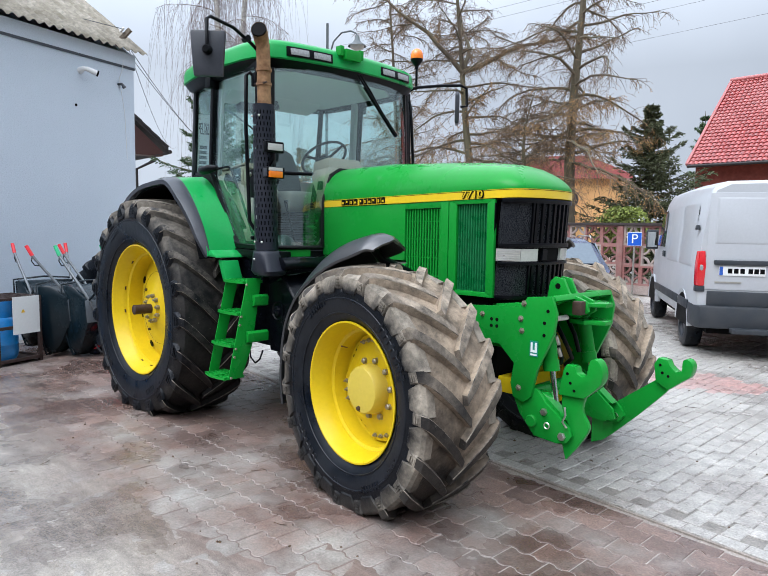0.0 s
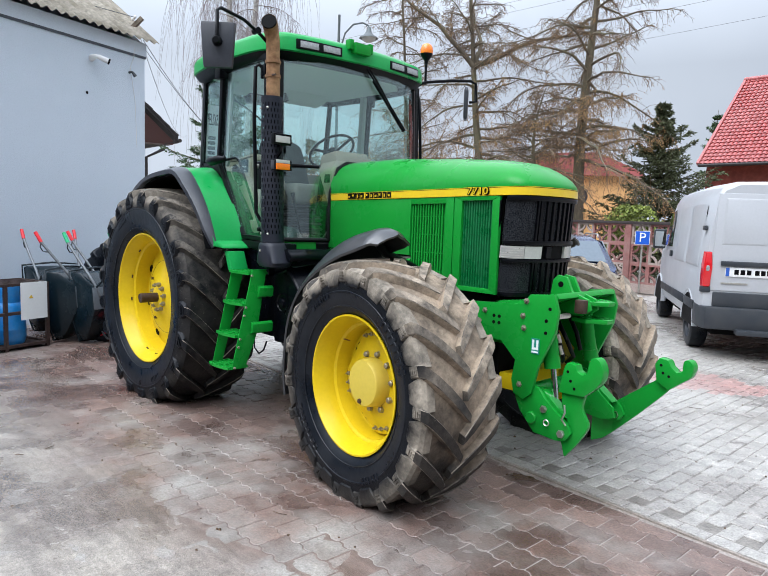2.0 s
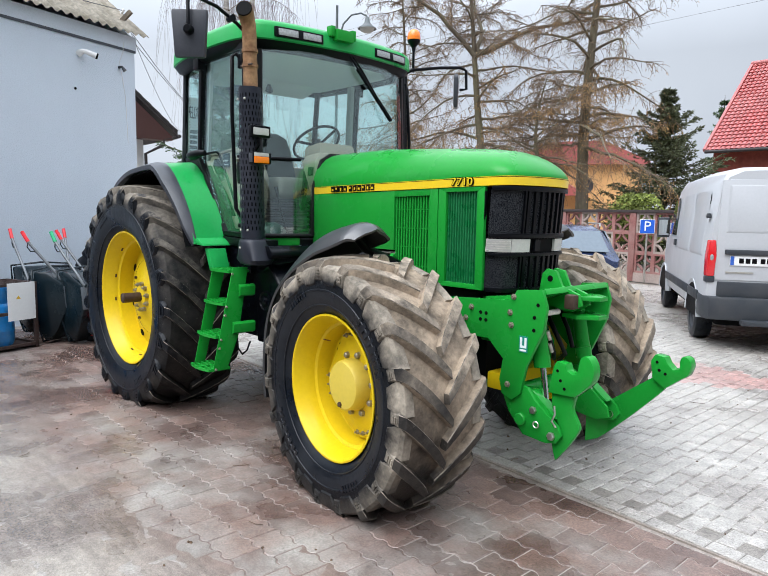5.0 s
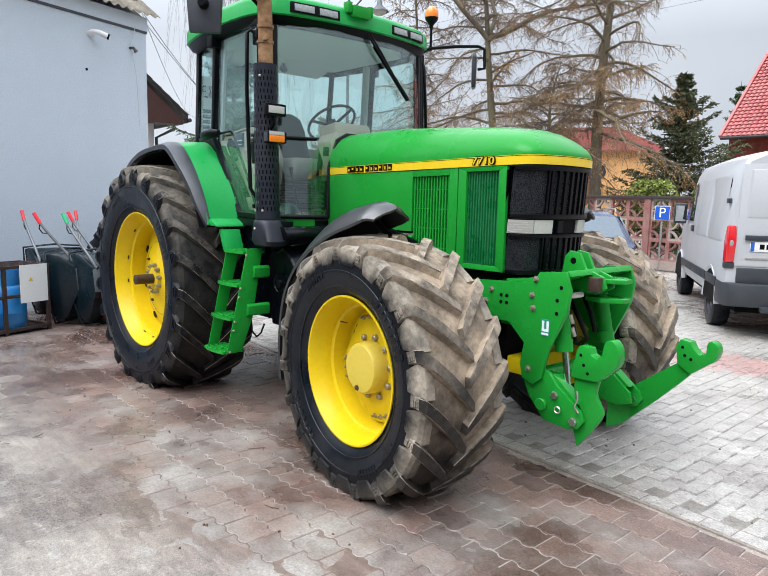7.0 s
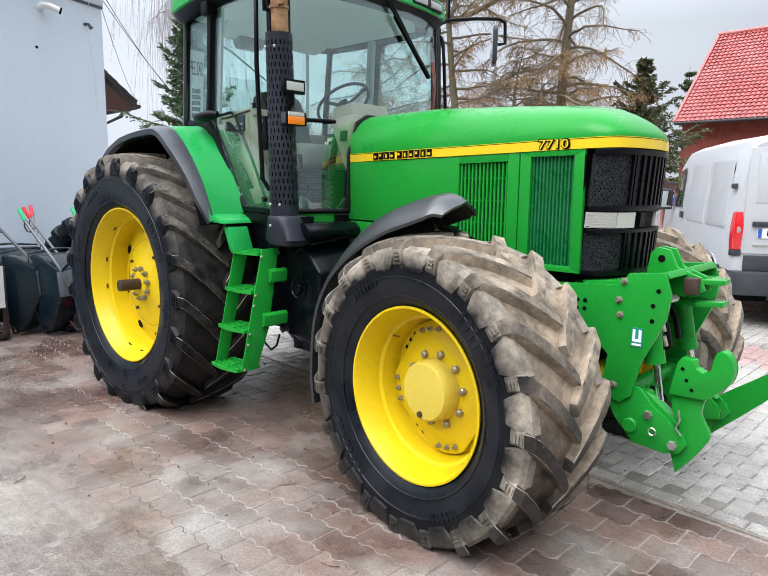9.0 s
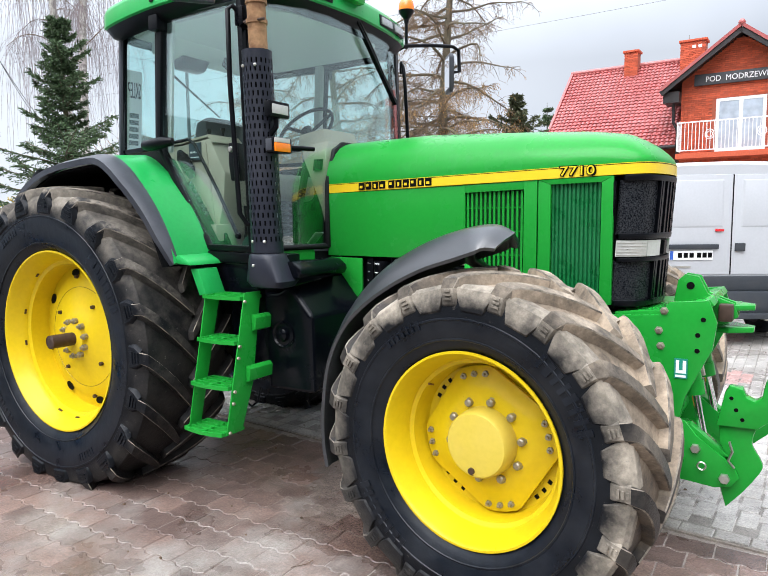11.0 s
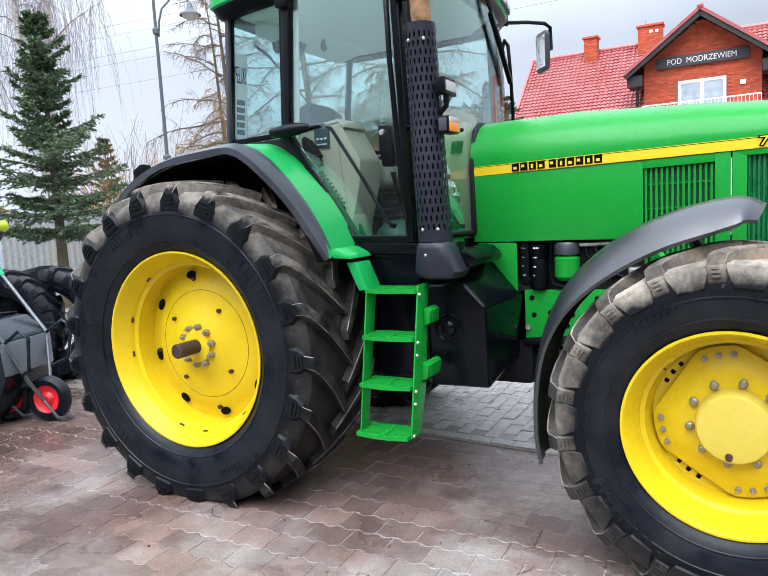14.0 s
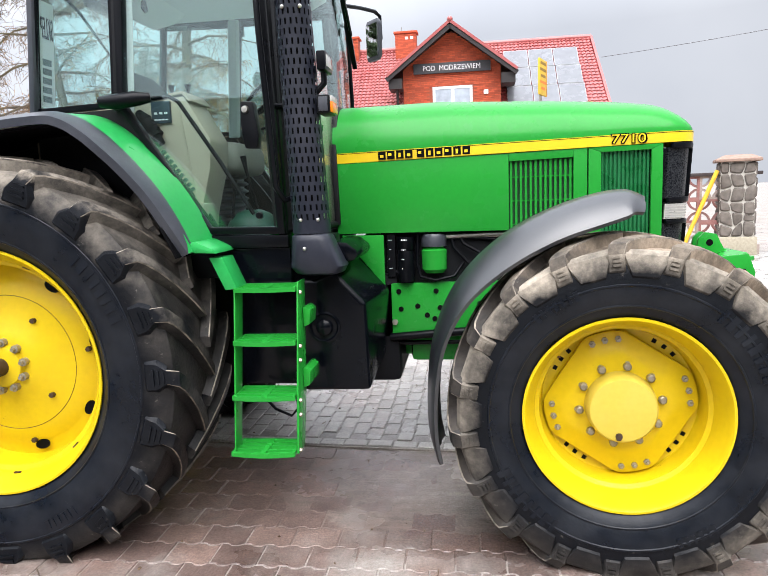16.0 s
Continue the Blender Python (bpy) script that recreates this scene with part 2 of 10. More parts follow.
def glass(name, tint=(0.85, 0.93, 0.92), rough=0.01, clear=0.93, gloss=0.05):
    """Window glass: clear and tinted, with a sharp gloss that grows at a slant."""
    m = bpy.data.materials.new(name)
    m.use_nodes = True
    nt = m.node_tree
    nt.nodes.clear()
    out = nt.nodes.new("ShaderNodeOutputMaterial")
    mix = nt.nodes.new("ShaderNodeMixShader")
    tr = nt.nodes.new("ShaderNodeBsdfTransparent")
    gl = nt.nodes.new("ShaderNodeBsdfGlossy")
    lw = nt.nodes.new("ShaderNodeLayerWeight")
    lw.inputs[0].default_value = 0.5
    pw = nt.nodes.new("ShaderNodeMath")
    pw.operation = 'POWER'
    pw.inputs[1].default_value = 4.0
    ma = nt.nodes.new("ShaderNodeMath")
    ma.operation = 'MULTIPLY_ADD'
    ma.inputs[1].default_value, ma.inputs[2].default_value = 0.35, gloss
    tr.inputs[0].default_value = (*[c * clear for c in tint], 1)
    gl.inputs["Roughness"].default_value = rough
    gl.inputs["Color"].default_value = (0.88, 0.98, 0.97, 1)
    nt.links.new(lw.outputs["Facing"], pw.inputs[0])
    nt.links.new(pw.outputs[0], ma.inputs[0])
    nt.links.new(ma.outputs[0], mix.inputs[0])
    nt.links.new(tr.outputs[0], mix.inputs[1])
    nt.links.new(gl.outputs[0], mix.inputs[2])
    nt.links.new(mix.outputs[0], out.inputs[0])
    return m


GREEN = material("green_paint", (0.014, 0.25, 0.028), 0.28, 0, 0.05, 60, 0.02, coat=0.09, stain=(0.011, 0.215, 0.03), stain_amount=0.4, stain_scale=1.5, rough_spread=0.1, spec=0.16)
GREEN_CAB = material("weathered_green_paint", (0.016, 0.30, 0.066), 0.32, 0, 0.06, 50, 0.02, coat=0.12, stain=(0.016, 0.28, 0.06), stain_amount=0.4, stain_scale=1.5, spec=0.2)
YELLOW = material("yellow_paint", (0.64, 0.46, 0.006), 0.36, 0, 0.05, 40, 0.03, coat=0.1, stain=(0.58, 0.395, 0.01), stain_amount=0.5, stain_scale=3, spec=0.2, chips=(0.10, 0.055, 0.02))
YELLOW_PALE = material("faded_yellow_paint", (0.57, 0.435, 0.05), 0.5, 0, 0.05, 40, 0.05, stain=(0.61, 0.465, 0.09), stain_amount=0.4, stain_scale=5)
YELLOW_FILM = material("yellow_decal", (0.74, 0.52, 0.01), 0.35, 0, 0.03, 40, 0.0, coat=0.4)
# flat black; on holes and hollows it stands in for their shade
FLAT_BLACK = material("flat_black", (0.002, 0.002, 0.0025), 0.6, 0, 0.05, 40, 0.0, spec=0.08)
RUBBER = material("black_rubber", (0.0030, 0.0048, 0.0085), 0.34, 0, 0.3, 25, 0.3, stain=(0.022, 0.0245, 0.029), stain_amount=0.55, stain_scale=4.5, rough_spread=0.16, spec=0.24, bump_dist=0.006, chips=(0.08, 0.077, 0.075))
PLASTIC = material("black_plastic", (0.0018, 0.0022, 0.0034), 0.34, 0, 0.15, 120, 0.08, stain=(0.004, 0.005, 0.0068), stain_amount=0.5, stain_scale=3, spec=0.14)
PLASTIC_WET = material("wet_black_plastic", (0.0018, 0.0024, 0.0042), 0.2, 0, 0.15, 120, 0.06, stain=(0.003, 0.004, 0.006), stain_amount=0.6, stain_scale=9, rough_spread=0.1, spec=0.17)
GREY_PLASTIC = material("greyed_plastic", (0.026, 0.029, 0.037), 0.38, 0, 0.12, 90, 0.08, stain=(0.06, 0.063, 0.075), stain_amount=0.6, stain_scale=3)
SEAL = material("rubber_seal", (0.006, 0.006, 0.007), 0.5, 0, 0.1, 80, 0.05, spec=0.25)
STEEL = material("zinc_steel", (0.55, 0.54, 0.5), 0.35, 0.9, 0.15, 60, 0.05, stain=(0.3, 0.25, 0.18), stain_amount=0.5, stain_scale=14)
CHROME = material("chrome_rod", (0.75, 0.76, 0.78), 0.15, 1.0, 0.03, 60, 0.0)
RUST = material("rusty_pipe", (0.30, 0.17, 0.08), 0.75, 0.2, 0.35, 35, 0.3, stain=(0.12, 0.05, 0.022), stain_amount=0.85, stain_scale=9)
SHAFT = material("brown_oiled_steel", (0.055, 0.032, 0.022), 0.55, 0.3, 0.25, 40, 0.15)
GLASS_FRONT = glass("sky_lit_windscreen_glass", (0.925, 0.995, 0.985), clear=1.0, gloss=0.125)
GLASS = glass("tinted_cab_glass", (0.895, 0.995, 0.985), clear=1.0, gloss=0.11)
SHIELD = material("dark_heat_shield", (0.011, 0.013, 0.021), 0.42, 0, 0.15, 90, 0.08, stain=(0.026, 0.028, 0.038), stain_amount=0.6, stain_scale=3, spec=0.3)
SATIN = material("weathered_black_plastic", (0.013, 0.0142, 0.0172), 0.35, 0, 0.12, 120, 0.06, stain=(0.024, 0.026, 0.03), stain_amount=0.5, stain_scale=5, rough_spread=0.06, spec=0.9)
LINING = material("grey_lining", (0.60, 0.62, 0.60), 0.85, 0, 0.08, 80, 0.1)
DULL_STEEL = material("yellowed_zinc_steel", (0.40, 0.37, 0.30), 0.4, 0.65, 0.2, 60, 0.1, stain=(0.14, 0.10, 0.06), stain_amount=0.5, stain_scale=18)
LENS_DIM = material("clear_lamp_unit", (0.30, 0.31, 0.31), 0.15, 0.2, 0.25, 70, 0.2, coat=0.5)
BEIGE = material("beige_trim", (0.36, 0.31, 0.235), 0.6, 0, 0.08, 60, 0.08)
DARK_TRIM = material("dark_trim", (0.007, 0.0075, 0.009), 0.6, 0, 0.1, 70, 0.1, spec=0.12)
GREY_SEAT = material("dark_seat_cloth", (0.055, 0.060, 0.064), 0.9, 0, 0.2, 120, 0.2)
ORANGE = material("orange_lens", (0.85, 0.2, 0.005), 0.2, 0, 0.05, 60, 0.0, coat=0.5)
LENS = material("white_lens", (0.45, 0.45, 0.42), 0.18, 0, 0.08, 90, 0.1, coat=0.4)
# the pale stain specks paint the glints of water drops into the colour
MESH_DARK = material("wet_dark_mesh", (0.003, 0.004, 0.006), 0.3, 0.0, 0.6, 220, 0.4, stain=(0.30, 0.31, 0.33), stain_amount=0.14, stain_scale=160, spec=0.1, rough_spread=0.25)
WHITE_FILM = material("white_film", (0.75, 0.77, 0.76), 0.5, 0, 0.03, 40, 0.0)
MIRROR = material("mirror_glass", (0.85, 0.86, 0.86), 0.02, 1.0, 0.0, 10, 0.0, rough_spread=0.0)


def tyre_skin(name, rubber, dust, edge, reach, amount, patch=7.0, least=0.25, caked=None, side=(-0.5, 0.05)):
    """Tyre rubber that is dusty towards the tread: radius edge and beyond, in patches; caked names the side of the wheel where the dust is thickest."""
    m = bpy.data.materials.new(name)
    m.use_nodes = True
    nt = m.node_tree
    b = nt.nodes["Principled BSDF"]
    link, node = nt.links.new, nt.nodes.new
    tc = node("ShaderNodeTexCoord")

    def noise_of(scale, detail=5, hard=0.62):
        t = node("ShaderNodeTexNoise")
        t.inputs["Scale"].default_value, t.inputs["Detail"].default_value, t.inputs["Roughness"].default_value = scale, detail, hard
        link(tc.outputs["Object"], t.inputs["Vector"])
        return t.outputs[0]

    def math_of(kind, a, c):
        t = node("ShaderNodeMath")
        t.operation = kind
        for i, v in enumerate((a, c)):
            if isinstance(v, bpy.types.NodeSocket):
                link(v, t.inputs[i])
            else:
                t.inputs[i].default_value = v
        return t.outputs[0]

    def ranged(v, a, c, lo, hi):
        r = node("ShaderNodeMapRange")
        r.inputs[1].default_value, r.inputs[2].default_value, r.inputs[3].default_value, r.inputs[4].default_value = a, c, lo, hi
        link(v, r.inputs[0])
        return r.outputs[0]

    def mixed(f, a, c, mode='MIX'):
        x = node("ShaderNodeMixRGB")
        x.blend_type = mode
        for i, v in ((0, f), (1, a), (2, c)):
            if isinstance(v, bpy.types.NodeSocket):
                link(v, x.inputs[i])
            else:
                x.inputs[i].default_value = v
        return x.outputs[0]

    flat = node("ShaderNodeVectorMath")
    flat.operation = 'MULTIPLY'
    flat.inputs[1].default_value = (1, 0, 1)
    link(tc.outputs["Object"], flat.inputs[0])
    size = node("ShaderNodeVectorMath")
    size.operation = 'LENGTH'
    link(flat.outputs[0], size.inputs[0])
    near = ranged(math_of('ADD', size.outputs["Value"], ranged(noise_of(9), 0.3, 0.7, -0.035, 0.035)), edge - reach, edge, 0.0, 1.0)
    worn = ranged(noise_of(patch, 6, 0.68), 0.32, 0.62, least, 1.0)
    cover = math_of('MULTIPLY', math_of('MULTIPLY', near, worn), amount)
    if caked:
        dot = node("ShaderNodeVectorMath")
        dot.operation = 'DOT_PRODUCT'
        dot.inputs[1].default_value = caked
        link(tc.outputs["Object"], dot.inputs[0])
        cover = math_of('MULTIPLY', cover, ranged(math_of('ADD', dot.outputs["Value"], ranged(noise_of(3.5), 0.3, 0.7, -0.22, 0.22)), *side, 0.12, 1.0))
    grit = mixed(1.0, (*dust, 1), ranged(noise_of(34, 4, 0.7), 0.3, 0.7, 0.75, 1.22), 'MULTIPLY')
    black = mixed(ranged(noise_of(4.5), 0.45, 0.7, 0.0, 0.6), (*rubber, 1), (rubber[0] * 2.8, rubber[1] * 2.6, rubber[2] * 2.4, 1))
    scuff = ranged(noise_of(30, 5, 0.75), 0.64, 0.72, 0.0, 0.6)
    link(mixed(scuff, mixed(cover, black, grit), (0.17, 0.155, 0.135, 1)), b.inputs["Base Color"])
    link(ranged(cover, 0.0, 0.6, 0.38, 0.92), b.inputs["Roughness"])
    b.inputs["Specular IOR Level"].default_value = 0.16
    bp = node("ShaderNodeBump")
    bp.inputs["Strength"].default_value = 0.45
    bp.inputs["Distance"].default_value = 0.006
    link(noise_of(40, 5, 0.7), bp.inputs["Height"])
    link(bp.outputs[0], b.inputs["Normal"])
    return m


def eased(points, steps=4):
    """A smooth line through the points of a rough one."""
    out = []
    n = len(points)
    for i in range(n - 1):
        p0, p1, p2, p3 = (points[max(0, min(n - 1, i + k))] for k in (-1, 0, 1, 2))
        for k in range(steps):
            t = k / steps
            out.append(tuple(0.5 * (2 * b + (c - a) * t + (2 * a - 5 * b + 4 * c - d) * t * t + (3 * b - a - 3 * c + d) * t ** 3) for a, b, c, d in zip(p0, p1, p2, p3)))
    return out + [tuple(points[-1])]

# ---- ground and paving ----
def paving_material(name, base, other, dust, dust_low, dust_high, wet=0.0, dust_scale=0.6, blown=0.0, objects=False, relief=0.55, gloss=(0.28, 0.55), thin=None, streaks=False):
    """Paving that is part clean stone, part covered by pale dust, with damp patches; the patches run on across the pieces."""
    m = bpy.data.materials.new(name)
    m.use_nodes = True
    nt = m.node_tree
    b = nt.nodes["Principled BSDF"]
    link, node = nt.links.new, nt.nodes.new
    geo = node("ShaderNodeNewGeometry")
    pos = geo.outputs["Position"]

    def noise_of(scale, detail=5, rough=0.6, off=0.0):
        mp = node("ShaderNodeMapping")
        mp.inputs["Location"].default_value = (off, off * 0.7, 0)
        link(pos, mp.inputs[0])
        t = node("ShaderNodeTexNoise")
        t.inputs["Scale"].default_value = scale
        t.inputs["Detail"].default_value = detail
        t.inputs["Roughness"].default_value = rough
        link(mp.outputs[0], t.inputs["Vector"])
        return t.outputs[0]

    def ranged(v, a, c, lo, hi):
        r = node("ShaderNodeMapRange")
        r.inputs[1].default_value, r.inputs[2].default_value, r.inputs[3].default_value, r.inputs[4].default_value = a, c, lo, hi
        link(v, r.inputs[0])
        return r.outputs[0]

    def mixed(f, a, c, mode='MIX'):
        x = node("ShaderNodeMixRGB")
        x.blend_type = mode
        for i, v in ((0, f), (1, a), (2, c)):
            if isinstance(v, bpy.types.NodeSocket):
                link(v, x.inputs[i])
            else:
                x.inputs[i].default_value = v
        return x.outputs[0]

    if objects:
        info = node("ShaderNodeObjectInfo")
        rnd = info.outputs["Random"]
    else:
        rnd = geo.outputs["Random Per Island"]
    stone = mixed(rnd, (*base, 1), (*other, 1))
    stone = mixed(1.0, stone, ranged(noise_of(85, 4, 0.75), 0.3, 0.7, 0.5, 1.5), 'MULTIPLY')
    stone = mixed(1.0, stone, ranged(noise_of(6, 4, off=3), 0.3, 0.7, 0.8, 1.2), 'MULTIPLY')
    drift = node("ShaderNodeSeparateXYZ")
    link(pos, drift.inputs[0])
    lean = node("ShaderNodeMath")
    lean.operation = 'MULTIPLY_ADD'
    lean.inputs[1].default_value = -blown
    link(drift.outputs[1], lean.inputs[0])
    link(noise_of(dust_scale, 7, 0.66), lean.inputs[2])
    cover = ranged(lean.outputs[0], dust_low, dust_high, 0.0, 0.94)
    grit = mixed(1.0, (*dust, 1), ranged(noise_of(75, 4, 0.75, 5), 0.3, 0.7, 0.6, 1.35), 'MULTIPLY')
    grit = mixed(ranged(noise_of(2.2, 5, 0.6, 9), 0.45, 0.7, 0.0, 0.5), grit, (dust[0] * 0.62, dust[1] * 0.6, dust[2] * 0.6, 1))
    col = mixed(cover, stone, grit)
    if thin:
        # where the coat is thin the stone below shows through
        col = mixed(ranged(drift.outputs[2], -0.0018, 0.0022, 0.0, 1.0), (*thin, 1), col)
    if streaks:
        # smears left by wheels, ridges and pits
        long = node("ShaderNodeMapping")
        long.inputs["Scale"].default_value = (1.2, 9.0, 1.0)
        long.inputs["Rotation"].default_value = (0, 0, 0.35)
        link(pos, long.inputs[0])
        smear = node("ShaderNodeTexNoise")
        smear.inputs["Scale"].default_value, smear.inputs["Detail"].default_value, smear.inputs["Roughness"].default_value = 2.0, 8, 0.72
        link(long.outputs[0], smear.inputs["Vector"])
        col = mixed(1.0, col, ranged(smear.outputs[0], 0.32, 0.68, 0.72, 1.22), 'MULTIPLY')
        col = mixed(1.0, col, ranged(noise_of(17, 8, 0.8, 31), 0.34, 0.62, 0.68, 1.14), 'MULTIPLY')
        col = mixed(ranged(noise_of(42, 3, 0.6, 37), 0.66, 0.72, 0.0, 0.7), col, (0.06, 0.05, 0.042, 1))
    else:
        col = mixed(1.0, col, ranged(noise_of(14, 8, 0.78, 31), 0.34, 0.64, 0.78, 1.16), 'MULTIPLY')
    # small dark spots and crumbs
    col = mixed(ranged(noise_of(26, 2, 0.5, 14), 0.73, 0.78, 0.0, 0.6), col, (0.05, 0.04, 0.035, 1))
    damp = ranged(noise_of(0.9, 5, 0.55, 21), 0.48, 0.57, 0.0, wet)
    col = mixed(damp, col, mixed(1.0, col, (0.62, 0.58, 0.57, 1), 'MULTIPLY'))
    link(col, b.inputs["Base Color"])
    rough = mixed(damp, ranged(noise_of(3, 6, off=2), 0.35, 0.65, *gloss), (0.13, 0.13, 0.13, 1))
    link(rough, b.inputs["Roughness"])
    bp = node("ShaderNodeBump")
    bp.inputs["Strength"].default_value = relief
    bp.inputs["Distance"].default_value = 0.004
    link(noise_of(90, 4, 0.7), bp.inputs["Height"])
    link(bp.outputs[0], b.inputs["Normal"])
    return m


BROWN = dict(base=(0.118, 0.081, 0.069), other=(0.20, 0.136, 0.113), dust=(0.32, 0.30, 0.273), dust_low=0.64, dust_high=0.82, wet=0.9, blown=0.125, dust_scale=0.8)
GREY = dict(base=(0.335, 0.315, 0.29), other=(0.375, 0.355, 0.327), dust=(0.42, 0.40, 0.365), dust_low=0.45, dust_high=0.75, wet=0.5, relief=0.3, gloss=(0.3, 0.5))
PAVER_BROWN = paving_material("brown_paver", **BROWN)
PAVER_BROWN_PIECE = paving_material("brown_paver_piece", objects=True, **BROWN)
PAVER_GREY = paving_material("grey_paver", **GREY)
PAVER_GREY_PIECE = paving_material("grey_paver_piece", objects=True, **GREY)
PAVER_RED = paving_material("red_paver", (0.36, 0.20, 0.18), (0.42, 0.25, 0.22), (0.42, 0.36, 0.34), 0.4, 0.7, 0.2)
SAND = paving_material("joint_sand", (0.25, 0.215, 0.19), (0.30, 0.262, 0.235), (0.35, 0.322, 0.29), 0.64, 0.82, 0.4, blown=0.125, dust_scale=0.8)
JOINT = paving_material("dark_joint_sand", (0.17, 0.155, 0.135), (0.21, 0.19, 0.17), (0.30, 0.28, 0.25), 0.5, 0.8, 0.4)
SOIL = paving_material("gravel_ground", (0.20, 0.17, 0.15), (0.30, 0.26, 0.22), (0.36, 0.31, 0.27), 0.4, 0.7, 0.2)


def seam(x):
    return 0.13 - 0.07 * (x - 1.3)


s = Shape()
s.sheet([[(x, y, -0.03) for x in (-900, -60, -20, 0, 20, 60, 900)] for y in (-900, -60, -20, 0, 20, 60, 900)])
solid("ground", s, SOIL, "bare gravel and soil round the yard", "ground", "structure")
TOP = 0.014
yard = tagged(new("pavement", Shape().sheet([[(x, -9, -0.004), (x, seam(x), -0.004)] for x in (-12, 10)]).mesh("pavement", SAND)), "brown wave-edged paving with pale dust and damp patches", "paving", "", "structure")
court = tagged(new("pavement", Shape().sheet([[(x, seam(x), TOP - 0.006), (x, 11.8, TOP - 0.006)] for x in (-12, 10)]).mesh("pavement", JOINT)), "light grey block paving", "paving", "", "structure")
part("step_edge", Shape().loft([[(x, seam(x) - 0.012, -0.02), (x, seam(x) - 0.012, TOP - 0.008), (x, seam(x) + 0.01, TOP - 0.006), (x, seam(x) + 0.01, -0.02)] for x in (-12, 10)]), SOIL, court)

# ---- the tractor: x ahead from the rear axle, y to its left ----
tractor = thing("tractor", "large green farm tractor with yellow wheels parked on the paving", "tractor")


